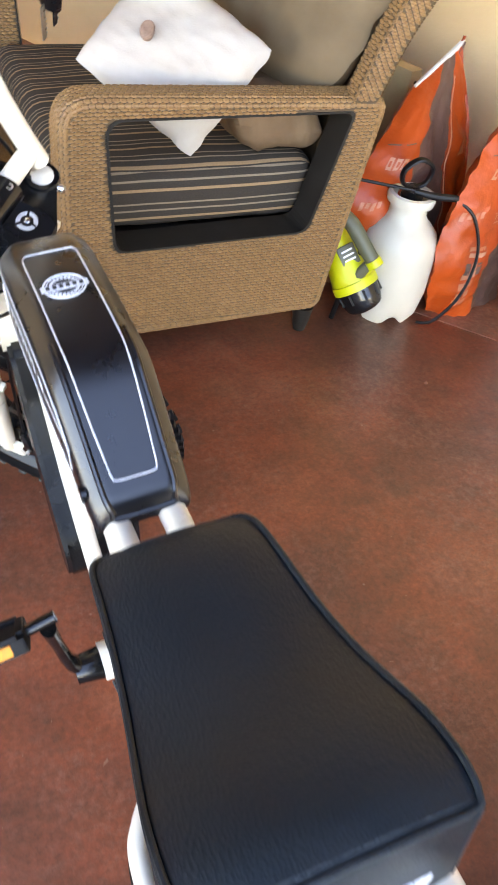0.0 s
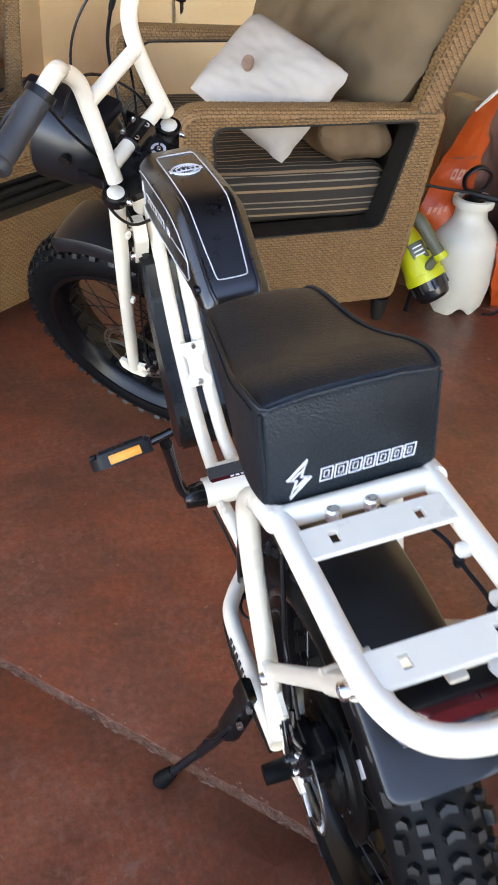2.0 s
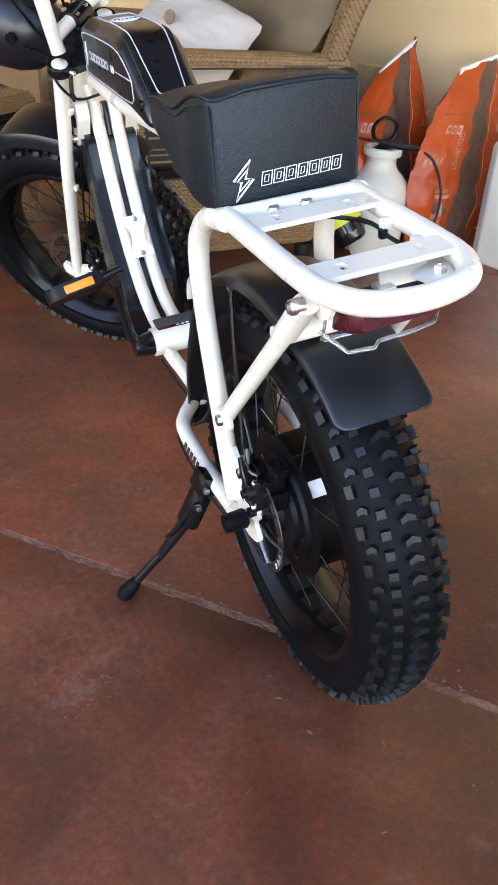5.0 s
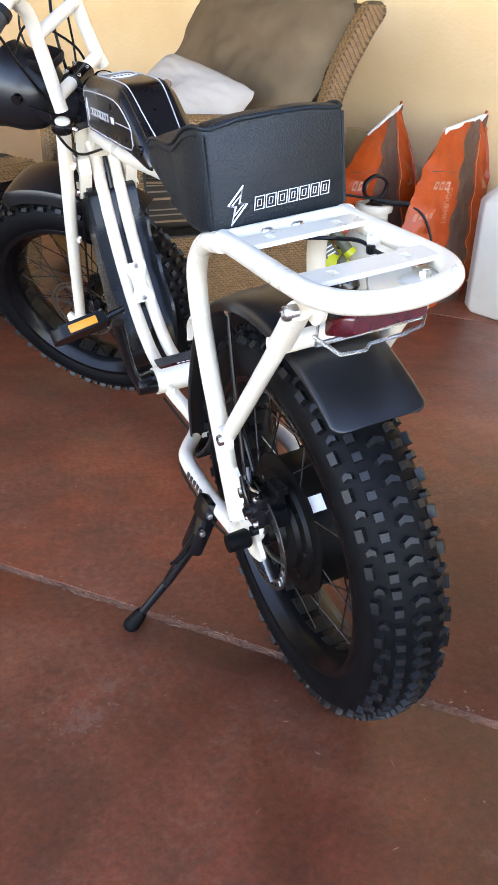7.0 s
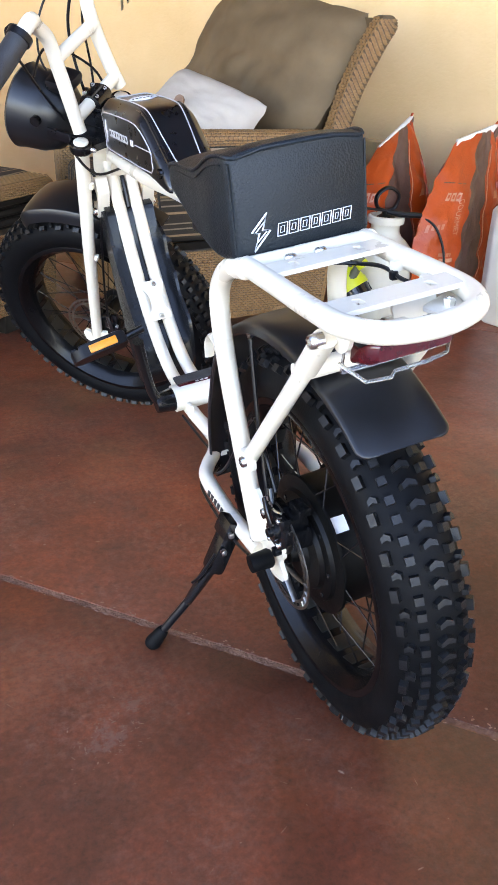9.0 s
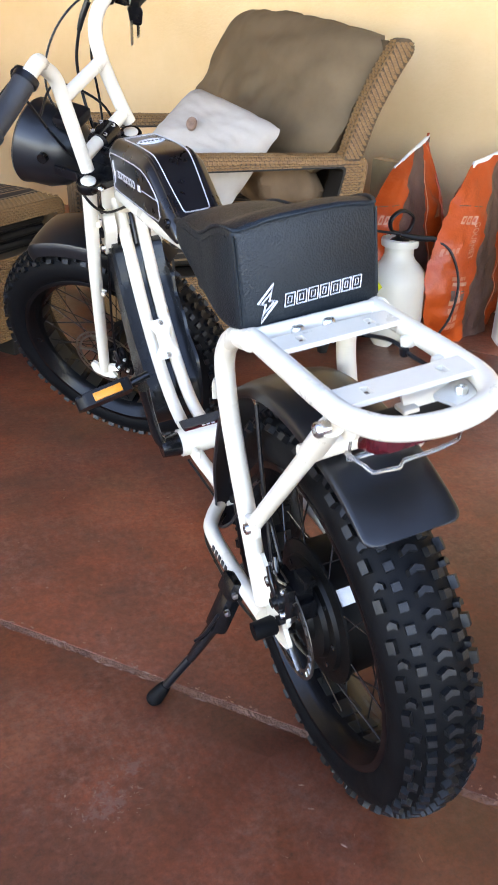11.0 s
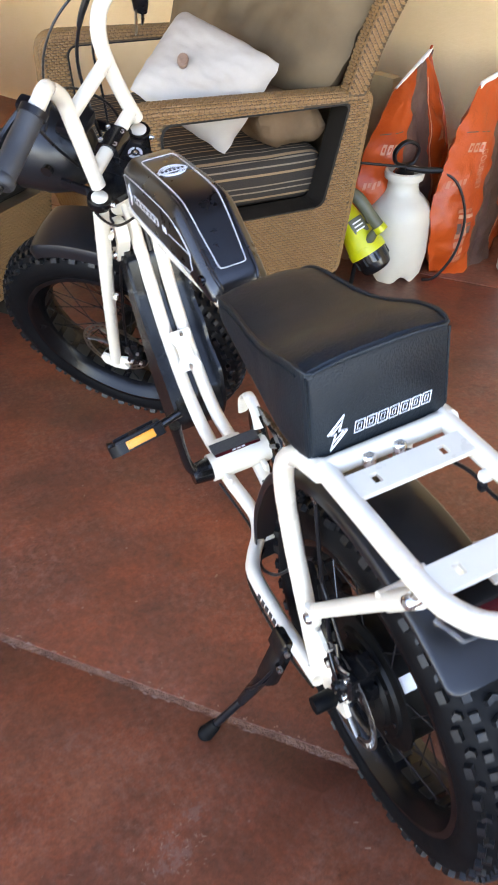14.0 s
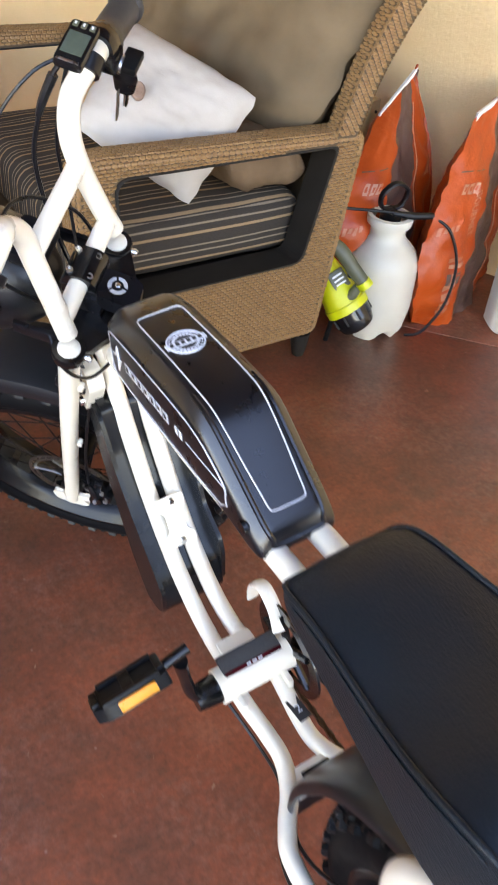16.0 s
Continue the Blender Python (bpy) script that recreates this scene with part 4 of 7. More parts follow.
def sprayer():
    ob = thing("pump_sprayer", "white plastic pump sprayer with black handle and hose", "garden sprayer", pose(1.193, 1.680, 0, 0, 0, 0))
    prof = [(0.0, 0.0), (0.004, 0.055), (0.0, 0.081), (0.03, 0.099), (0.10, 0.110), (0.20, 0.111), (0.240, 0.108), (0.268, 0.098), (0.290, 0.079), (0.305, 0.062), (0.322, 0.053), (0.345, 0.051), (0.352, 0.054), (0.355, 0.065), (0.368, 0.067), (0.379, 0.065), (0.382, 0.055), (0.372, 0.049), (0.34, 0.043), (0.34, 0.0)]
    bm = bmesh.new()
    lathe(bm, prof, 40, "z")
    for v in bm.verts:
        r = math.hypot(v.co.x, v.co.y)
        if v.co.z < 0.06 and r > 0.03:
            a = math.atan2(v.co.y, v.co.x)
            v.co.z += (0.06 - v.co.z) * 0.45 * max(0, math.cos(4 * a + 0.6))
    part("tank", bm, poly_white, ob)
    bm = bmesh.new()
    lathe(bm, [(0.33, 0.0), (0.33, 0.03), (0.375, 0.032), (0.385, 0.018), (0.40, 0.016), (0.40, 0.0)], 20, "z")
    part("pump_cap", bm, matte_plastic, ob)
    part("handle", tube(bmesh.new(), [(0.0, 0.0, 0.395), (-0.04, 0.0, 0.41), (-0.048, -0.005, 0.45), (-0.01, -0.01, 0.478), (0.035, -0.01, 0.455), (0.03, -0.005, 0.41), (0.0, 0.0, 0.395)], 0.010, 8, flat=0.6), matte_plastic, ob)
    part("wand_grip", tube(bmesh.new(), [(-0.02, -0.03, 0.40), (0.04, -0.05, 0.39), (0.10, -0.06, 0.385), (0.135, -0.06, 0.375)], [0.008, 0.011, 0.010, 0.006], 8), matte_plastic, ob)
    part("wand", bar((-0.02, -0.03, 0.402), (-0.30, 0.06, 0.435), 0.0045, 8), matte_plastic, ob)
    part("hose", tube(bmesh.new(), [(0.10, -0.06, 0.385), (0.15, -0.10, 0.345), (0.178, -0.13, 0.24), (0.155, -0.14, 0.12), (0.10, -0.125, 0.03), (0.07, -0.09, 0.006)], 0.0045, 8), matte_plastic, ob)
    return ob


sprayer()


def jug():
    ob = thing("white_jug", "large square white plastic jug with moulded shoulder", "jug", pose(1.676, 1.470, 0, 0, 0, 20))
    bm = bmesh.new()
    rings = []
    for z, h, c in ((0.0, 0.106, 0.046), (0.004, 0.116, 0.050), (0.018, 0.1275, 0.054), (0.30, 0.129, 0.054), (0.402, 0.128, 0.054), (0.414, 0.122, 0.052), (0.456, 0.086, 0.036), (0.466, 0.074, 0.031)):
        rings.append([Vector((x, y, z)) for x, y in rounded([(-h + c, -h), (h - c, -h), (h, -h + c), (h, h - c), (h - c, h), (-h + c, h), (-h, h - c), (-h, -h + c)], 0.012, 3)])
    loft(bm, rings)
    body = part("body", bm, jug_white, ob)
    bm = bmesh.new()
    lathe(bm, [(0.455, 0.0), (0.455, 0.074), (0.476, 0.076), (0.480, 0.073), (0.484, 0.073), (0.488, 0.076), (0.520, 0.074), (0.540, 0.066), (0.546, 0.052), (0.540, 0.046), (0.520, 0.044), (0.520, 0.0)], 32, "z")
    cap = part("cap", bm, jug_white, ob, "white ring cap with a dark opening")
    # black disc that stands for the shade inside the cap's opening
    bm = bmesh.new()
    lathe(bm, [(0.519, 0.0), (0.519, 0.026), (0.530, 0.024), (0.530, 0.0)], 18, "z")
    part("mouth_shade", bm, matte_plastic, cap)
    part("cord", tube(bmesh.new(), [(-0.112, -0.07, 0.445), (-0.10, -0.08, 0.50), (-0.05, -0.06, 0.600), (0.03, -0.03, 0.610), (0.10, 0.05, 0.47)], 0.003, 6), matte_plastic, ob)
    part("mould_recess", block(bmesh.new(), (0.0, -0.1285, 0.352), (0.075, 0.005, 0.034), 0.002), jug_white, body)
    return ob


jug()


def blower():
    o = Vector((1.03, 1.66, 0.0))
    ob = thing("leaf_blower", "lime green handheld blower with a black motor standing on the floor", "power tool", Matrix.Translation(o))

    def near(*pts):
        return [Vector(p) - o for p in pts]

    top, foot = Vector((0.968, 1.722, 0.290)), Vector((1.043, 1.618, 0.138))
    axis = (foot - top).normalized()
    front = Vector((-0.25, -0.85, 0.42))
    front = (front - axis * front.dot(axis)).normalized()
    across = axis.cross(front)
    spine = [top + (foot - top) * k for k in (0.0, 0.12, 0.38, 0.62, 0.86, 1.0)]
    part("housing", tube(bmesh.new(), near(*spine), [0.022, 0.034, 0.044, 0.054, 0.062, 0.060], 20), lime, ob)
    part("collar", tube(bmesh.new(), near(foot - axis * 0.022, foot + axis * 0.002), 0.0655, 22, smooth=False), lime, ob)
    cover = part("motor_cover", tube(bmesh.new(), near(foot + axis * 0.001, foot + axis * 0.034, foot + axis * 0.060, foot + axis * 0.070), [0.0605, 0.058, 0.050, 0.034], 22), black_gloss, ob)
    for k in range(9):
        q = math.pi * 2 * k / 9
        c = foot + axis * 0.020 + (front * math.cos(q) + across * math.sin(q)) * 0.0590
        part("vent_rib", tube(bmesh.new(), near(c - axis * 0.013, c + axis * 0.016), 0.0035, 6, smooth=False), matte_plastic, cover)
    m = Matrix((across, axis, front)).transposed().to_4x4()
    mid = top + (foot - top) * 0.52
    panel = part("label_panel", block(bmesh.new(), (0, 0, 0), (0.050, 0.058, 0.010), 0.003, Matrix.Translation(mid + front * 0.046 - across * 0.006 - o) @ m), olive_plastic, ob)
    for k in range(3):
        part("label_bar", block(bmesh.new(), (0.0, -0.014 + 0.013 * k, 0.0055), (0.032, 0.005, 0.001), 0.0, Matrix.Translation(mid + front * 0.046 - across * 0.006 - o) @ m), bag_white, panel)
    grip = near((0.980, 1.695, 0.312), (0.968, 1.660, 0.342), (0.990, 1.628, 0.328), (1.020, 1.598, 0.282), (1.045, 1.574, 0.245))
    handle = part("handle", tube(bmesh.new(), grip, [0.018, 0.021, 0.0215, 0.0205, 0.0195], 14), olive_plastic, ob)
    part("handle_collar", tube(bmesh.new(), [grip[-1] - Vector((0.002, -0.002, -0.003)), grip[-1] + Vector((0.008, -0.008, -0.012))], 0.0225, 14, smooth=False), lime, handle)
    part("trigger", block(bmesh.new(), Vector((1.026, 1.612, 0.262)) - o, (0.012, 0.016, 0.034), 0.003), matte_plastic, handle)
    part("handle_strut", tube(bmesh.new(), [grip[-1] + Vector((0.0, 0.004, 0.0)), foot - axis * 0.03 - o + front * 0.04], [0.012, 0.018], 10), olive_plastic, handle)
    part("nozzle_foot", tube(bmesh.new(), near((1.020, 1.672, 0.0), (1.022, 1.655, 0.100)), 0.008, 12, smooth=False), matte_plastic, ob)
    return ob


blower()
bm = block(bmesh.new(), (0, 0, 0.29), (0.05, 0.10, 0.58), 0.004)
stake = part("pine_board", bm, board_tan)
stake.matrix_world = pose(1.33, 2.06, 0, 0, 0, 20)
tagged(stake, "short pale pine board standing behind the armchair", "board")
bm = bmesh.new()
lathe(bm, [(0, 0), (0, 0.005), (0.004, 0.005), (0.004, 0)], 10, "y")
part("nail_head", move(bm, Matrix.Translation((0, -0.054, 0.545))), dark_frame, stake)

# ---------------------------------------------------------------- the bicycle
BIKE = Matrix.Translation((0.130, 0, 0)) @ Matrix.Rotation(radians(0.6), 4, "Z") @ Matrix.Rotation(radians(-8.0), 4, "Y")
bike = thing("electric_bicycle", "white fat tyre electric bicycle leaning on its kickstand", "bicycle", BIKE)
REAR_AXLE = Vector((0.0, -0.018, 0.313))
STEER, RAKE = radians(45.3), radians(25.7)
AX = Vector((0, -math.sin(RAKE), math.cos(RAKE)))
US = Vector((1, 0, 0)) * math.cos(STEER) + AX.cross(Vector((1, 0, 0))) * math.sin(STEER)
FS = AX.cross(US)
HEAD = Matrix.Translation((-0.020, 0.868, 0.84)) @ Matrix((US, FS, AX)).transposed().to_4x4() @ Matrix.Rotation(radians(-4.3), 4, "Z") @ Matrix.Translation((0.0027, 0.015, 0)) @ Matrix.Rotation(radians(4.3), 4, "Z")
FRONT_AXLE = (0.0, 0.010, -0.590)


def mirrored(make):
    for s in (-1, 1):
        make(s)


# frame -----------------------------------------------------------
OFF = -0.005


def frame_side(s):
    part("down_tube", tube(bmesh.new(), [(OFF + s * 0.0195, 0.912, 0.735), (OFF + s * 0.0195, 0.886, 0.665), (OFF + s * 0.0195, 0.847, 0.56), (OFF + s * 0.0195, 0.807, 0.475), (OFF + s * 0.0195, 0.754, 0.396), (OFF + s * 0.0195, 0.695, 0.342), (OFF + s * 0.0205, 0.64, 0.320), (OFF + s * 0.022, 0.585, 0.318)], 0.0136, 14), white_paint, bike)
    part("top_tube", tube(bmesh.new(), [(s * 0.028 - 0.004, 0.83, 0.762), (s * 0.028 - 0.004, 0.60, 0.757), (s * 0.028 - 0.002, 0.36, 0.765), (s * 0.03, 0.05, 0.758)], 0.0145, 14), white_paint, bike)
    part("seat_stay", tube(bmesh.new(), [(s * 0.090, -0.004, 0.7595), (s * 0.093, 0.050, 0.745), (s * 0.094, 0.092, 0.705), (s * 0.094, 0.104, 0.645), (s * 0.094, 0.094, 0.55), (s * 0.094, 0.072, 0.44), (s * 0.095, 0.048, 0.345), (s * 0.095, 0.040, 0.31)], 0.0145, 14), white_paint, bike)
    part("chain_stay", tube(bmesh.new(), [(s * 0.035, 0.552, 0.306), (s * 0.032, 0.505, 0.296), (s * 0.0275, 0.455, 0.288), (s * 0.0285, 0.412, 0.284), (s * 0.046, 0.368, 0.284), (s * 0.076, 0.325, 0.285), (s * 0.093, 0.282, 0.284), (s * 0.096, 0.17, 0.277), (s * 0.097, 0.04, 0.283)], 0.0135, 14), white_paint, bike)
    part("rack_strut", tube(bmesh.new(), [(s * 0.098, 0.034, 0.462), (s * 0.083, -0.172, 0.700)], 0.0117, 14, smooth=False), white_paint, bike)
    # lug that carries the strut's foot, and the clevis under the rack
    part("strut_lug", block(bmesh.new(), (s * 0.103, 0.030, 0.462), (0.016, 0.030, 0.030), 0.006), white_paint, bike)
    bm = bmesh.new()
    tube(bm, [(s * 0.0845, -0.150, 0.674), (s * 0.082, -0.200, 0.732)], 0.0165, 14, smooth=False, flat=0.8)
    part("strut_end", bm, white_paint, bike)
    bm = bmesh.new()
    extrude_outline(bm, rounded([(-0.172, 0.752), (-0.240, 0.752), (-0.226, 0.722), (-0.207, 0.711), (-0.190, 0.718)], 0.008, 3), 0.006, lambda a, b, h: Vector((s * 0.066 + h - 0.003, a, b)))
    part("rack_tab", bm, white_paint, bike)
    for nm, c in (("strut_bolt", (s * 0.112, 0.027, 0.462)), ("rack_bolt", (s * 0.0965, -0.199, 0.731))):
        bm = bmesh.new()
        lathe(bm, [(-0.012, 0.0), (-0.012, 0.0088), (0.003, 0.0088), (0.005, 0.0075), (0.005, 0.0045), (0.0, 0.0042), (0.0, 0.0)], 16, "x")
        if s < 0:
            move(bm, Matrix.Rotation(math.pi, 4, "Z"))
        part(nm, move(bm, Matrix.Translation(c)), steel, bike)
    # dropout plate
    out = rounded([(0.075, 0.345), (0.09, 0.295), (0.045, 0.268), (0.004, 0.258), (-0.030, 0.268), (-0.040, 0.281), (-0.024, 0.303), (-0.042, 0.322), (-0.040, 0.340), (-0.020, 0.345), (-0.004, 0.352), (-0.014, 0.374), (-0.008, 0.392), (0.008, 0.396), (0.020, 0.374), (0.045, 0.400)], 0.007, 3)
    bm = bmesh.new()
    extrude_outline(bm, out, 0.007, lambda a, b, h: Vector((s * 0.092 + h, a, b)))
    drop = part("dropout", bm, white_paint, bike)
    for a, b in ((0.000, 0.381), (-0.031, 0.331), (0.060, 0.290)):
        bm = bmesh.new()
        lathe(bm, [(-0.006, 0.0), (-0.006, 0.008), (0.006, 0.008), (0.006, 0.0)], 12, "x", (s * 0.096, a, b))
        part("mount_bolt", bm, black_gloss, drop)
    bm = bmesh.new()
    lathe(bm, [(-0.018, 0.0), (-0.018, 0.014), (0.014, 0.0155), (0.018, 0.0125), (0.018, 0.0)], 20, "x", (s * 0.116, -0.010, 0.306))
    part("axle_cap", bm, rubber, bike, "black rubber axle cap")


mirrored(frame_side)
part("head_tube", move(tube(bmesh.new(), [(0, 0, -0.03), (0, 0, -0.145)], 0.024, 18, smooth=False), HEAD), white_paint, bike)
part("fender_bridge", tube(bmesh.new(), [(-0.094, -0.140, 0.668), (0.094, -0.140, 0.668)], 0.0125, 14, smooth=False), white_paint, bike)
bm = bmesh.new()
extrude_outline(bm, rounded([(0.80, 0.775), (0.885, 0.78), (0.915, 0.715), (0.895, 0.700), (0.868, 0.735)], 0.010, 3), 0.05, lambda a, b, h: Vector((OFF - 0.025 + h, a, b)))
gusset = part("head_gusset", bm, white_paint, bike, "white head gusset with side plates")
for s in (-1, 1):
    bm = bmesh.new()
    extrude_outline(bm, rounded([(0.872, 0.712), (0.912, 0.716), (0.930, 0.698), (0.910, 0.674), (0.928, 0.648), (0.926, 0.624), (0.905, 0.619), (0.890, 0.648), (0.868, 0.680)], 0.007, 3), 0.026, lambda a, b, h: Vector((OFF + s * 0.038 + s * h, a, b)))
    plate = part("side_plate", bm, white_paint, gusset)
    for a, b, r in ((0.914, 0.634, 0.0085), (0.893, 0.696, 0.0065)):
        bm = bmesh.new()
        lathe(bm, [(-0.006, 0.0), (-0.006, r), (0.004, r), (0.006, r * 0.8), (0.006, r * 0.5), (0.002, r * 0.45), (0.002, 0.0)], 14, "x")
        part("gusset_bolt", move(bm, Matrix.Translation((OFF + s * 0.0655, a, b)) @ Matrix.Rotation(math.pi if s < 0 else 0, 4, "Z")), steel, plate)
bm = bmesh.new()
extrude_outline(bm, rounded([(-0.026, 0.035), (-0.026, 0.050), (-0.014, 0.062), (-0.014, 0.092), (-0.024, 0.106), (-0.024, 0.122), (0.024, 0.122), (0.024, 0.106), (0.014, 0.092), (0.014, 0.062), (0.026, 0.050), (0.026, 0.035)], 0.005, 2), 0.004, lambda a, b, h: Vector((OFF + a, 0.7545 + 0.42 * (b - 0.043) - h * 0.9, 0.4235 + 0.907 * (b - 0.043) + h * 0.4)))
mountp = part("cable_bracket", bm, white_paint, bike)
for b in (0.043, 0.114):
    bm = bmesh.new()
    lathe(bm, [(-0.004, 0.0), (-0.004, 0.0045), (0.002, 0.006), (0.002, 0.0)], 10, "y", (OFF + 0.002, 0.7495 + 0.42 * (b - 0.043), 0.4255 + 0.907 * (b - 0.043)))
    part("bracket_rivet", bm, steel, mountp)

# bottom bracket
bm = bmesh.new()
tube(bm, [(-0.062, 0.545, 0.325), (0.062, 0.545, 0.325)], 0.028, 20, smooth=False)
part("bottom_bracket", bm, white_paint, bike)
part("bracket_shell", block(bmesh.new(), (0.0, 0.588, 0.322), (0.062, 0.046, 0.030), 0.010), white_paint, bike)
PLATE = Matrix.Translation((0.0, 0.553, 0.3535)) @ Matrix.Rotation(radians(14), 4, "X")
step = part("step_plate", block(bmesh.new(), (0, 0, 0), (0.100, 0.036, 0.004), 0.001, PLATE), print_black, bike, "black edged step plate")
part("grip_pad", block(bmesh.new(), (0.0, 0.004, 0.0028), (0.096, 0.024, 0.003), 0.0005, PLATE), grip_tape, step, "grey sandpaper grip pad")
part("warning_stripe", block(bmesh.new(), (0.0, -0.013, 0.0022), (0.096, 0.007, 0.002), 0.0003, PLATE), red_lens, step, "dark red warning stripe")
for u in (-0.008, 0.002, 0.012):
    part("warning_bar", block(bmesh.new(), (u, -0.013, 0.0034), (0.007, 0.003, 0.0008), 0.0, PLATE), print_white, step)
for s in (-1, 1):
    part("stay_gusset", block(bmesh.new(), (s * 0.040, 0.522, 0.312), (0.010, 0.052, 0.022), 0.004, None), white_paint, bike)
bm = bmesh.new()
extrude_outline(bm, rounded([(-0.048, 0.352), (0.048, 0.352), (0.030, 0.392), (-0.030, 0.392)], 0.006, 2), 0.010, lambda a, b, h: Vector((a, b, 0.280 + h)))
part("yoke_bridge", bm, white_paint, bike)
part("bridge_slot", block(bmesh.new(), (0.004, 0.368, 0.2935), (0.046, 0.022, 0.007), 0.002), matte_plastic, bike)
STK = Matrix.Translation((0.0300, 0.462, 0.3022)) @ Matrix.Rotation(radians(4), 4, "Z")
part("frame_sticker", block(bmesh.new(), (0, 0, 0), (0.021, 0.040, 0.0015), 0.0005, STK), print_black, bike, "small black and white frame sticker")
vs, fs = printed("2", 0.020)
joined("frame_sticker_print", [tuple(STK @ Vector((x, y, 0.0012))) for x, y, _ in vs], fs, print_white, bike)
for k in range(7):
    part("stay_print", block(bmesh.new(), (0, 0, 0), (0.0015, 0.009, 0.009), 0.0, Matrix.Translation((-0.1085, 0.235 - 0.0145 * k, 0.2855 - 0.0006 * k)) @ Matrix.Rotation(radians(20), 4, "Y")), print_black, bike)

# crank, pedal, chain guard, chain
crank = part("crank_arm", tube(bmesh.new(), [(-0.088, 0.547, 0.328), (-0.103, 0.545, 0.352), (-0.112, 0.537, 0.41), (-0.1195, 0.526, 0.474)], [0.018, 0.0135, 0.0115, 0.0145], 12, flat=0.75), black_gloss, bike, "black crank arm")
bm = bmesh.new()
lathe(bm, [(-0.015, 0.0), (-0.015, 0.020), (0.02, 0.024), (0.03, 0.022), (0.03, 0.0)], 18, "x", (-0.085, 0.545, 0.325))
part("crank_boss", bm, black_gloss, crank)


def pedal(centre, name_parent):
    m = Matrix.Translation(centre) @ Matrix.Rotation(radians(-9), 4, "Y") @ Matrix.Rotation(radians(-33), 4, "X")
    bm = bmesh.new()
    out = rounded([(0.046, -0.034), (-0.044, -0.034), (-0.060, -0.020), (-0.060, 0.020), (-0.044, 0.034), (0.046, 0.034)], 0.006, 2)
    extrude_outline(bm, out, 0.020, lambda a, b, h: Vector((a, b, h - 0.012)))
    pd = part("pedal", move(bm, m), matte_plastic, name_parent, "black plastic platform pedal")
    for x, y, sx, sy in ((-0.004, -0.028, 0.082, 0.010), (-0.004, 0.028, 0.082, 0.010), (-0.053, 0, 0.010, 0.038), (0.040, 0, 0.010, 0.046), (-0.006, 0, 0.016, 0.046)):
        part("tread_rib", move(block(bmesh.new(), (x, y, 0.010), (sx, sy, 0.007), 0.002), m), matte_plastic, pd)
    for y in (-0.0352, 0.0352):
        part("reflector", move(block(bmesh.new(), (0.0, y, -0.001), (0.054, 0.004, 0.015), 0.0015), m), amber, pd, "amber pedal reflector")
    bm = bmesh.new()
    tube(bm, [(0.04, 0, 0), (0.085, 0, 0.004)], 0.008, 10, smooth=False)
    part("pedal_spindle", move(bm, m), black_gloss, pd)


pedal((-0.190, 0.519, 0.484), bike)
part("crank_arm", tube(bmesh.new(), [(0.085, 0.545, 0.325), (0.10, 0.55, 0.26), (0.108, 0.555, 0.18)], [0.017, 0.0115, 0.014], 12, flat=0.7), black_gloss, bike, "black crank arm")
pedal((0.19, 0.56, 0.178), bike)
bm = bmesh.new()
lathe(bm, [(-0.002, 0.062), (-0.002, 0.086), (0.002, 0.086), (0.002, 0.062)], 44, "x", (0.066, 0.545, 0.325), closed=True)
ringo = part("chainring", bm, black_gloss, bike)
for k in range(5):
    a = k * 2 * math.pi / 5
    part("chainring_arm", bar((0.066, 0.545, 0.325), (0.066, 0.545 + 0.068 * math.cos(a), 0.325 + 0.068 * math.sin(a)), 0.007, 8), black_gloss, ringo)
part("chain_guard", tube(bmesh.new(), [(0.057, 0.556, 0.366), (0.060, 0.574, 0.398), (0.062, 0.610, 0.413), (0.062, 0.640, 0.388), (0.060, 0.644, 0.350)], 0.0115, 10, flat=0.35), white_paint, bike, "white curved chain guard")
cv, cf = [], []
for (y0, z0, y1, z1) in ((0.545, 0.411, 0.0, 0.345), (0.545, 0.239, 0.0, 0.255)):
    n = 44
    for k in range(n):
        t = (k + 0.5) / n
        c = Vector((0.066, y0 + (y1 - y0) * t, z0 + (z1 - z0) * t))
        hx = 0.0045 if k % 2 else 0.003
        b = len(cv)
        for dx in (-hx, hx):
            for dy, dz in ((-0.0058, -0.0035), (0.0058, -0.0035), (0.0058, 0.0035), (-0.0058, 0.0035)):
                cv.append((c.x + dx, c.y + dy, c.z + dz))
        cf += [tuple(b + i for i in q) for q in ((0, 1, 2, 3), (4, 5, 6, 7), (0, 1, 5, 4), (1, 2, 6, 5), (2, 3, 7, 6), (3, 0, 4, 7))]
tagged(joined("chain", cv, cf, chain_metal, bike, "oily brown roller chain"), kind="stuff")

# kickstand
kick = part("kickstand", block(bmesh.new(), (0, 0, 0), (0.030, 0.036, 0.084), 0.009, Matrix.Translation((-0.132, 0.135, 0.238)) @ Matrix.Rotation(radians(30), 4, "Y")), black_gloss, bike, "black alloy kickstand swung out")
part("stand_leg", tube(bmesh.new(), [(-0.135, 0.138, 0.225), (-0.176, 0.155, 0.162), (-0.196, 0.164, 0.130)], [0.0165, 0.0135, 0.0105], 12, smooth=False, flat=0.7), black_gloss, kick)
part("stand_tip", tube(bmesh.new(), [(-0.192, 0.162, 0.136), (-0.252, 0.184, 0.062)], 0.0075, 12, smooth=False), black_paint, kick)
part("rubber_foot", tube(bmesh.new(), [(-0.243, 0.181, 0.073), (-0.251, 0.184, 0.063), (-0.265, 0.189, 0.046), (-0.270, 0.191, 0.039)], [0.009, 0.0125, 0.0150, 0.0125], 14), rubber, kick)
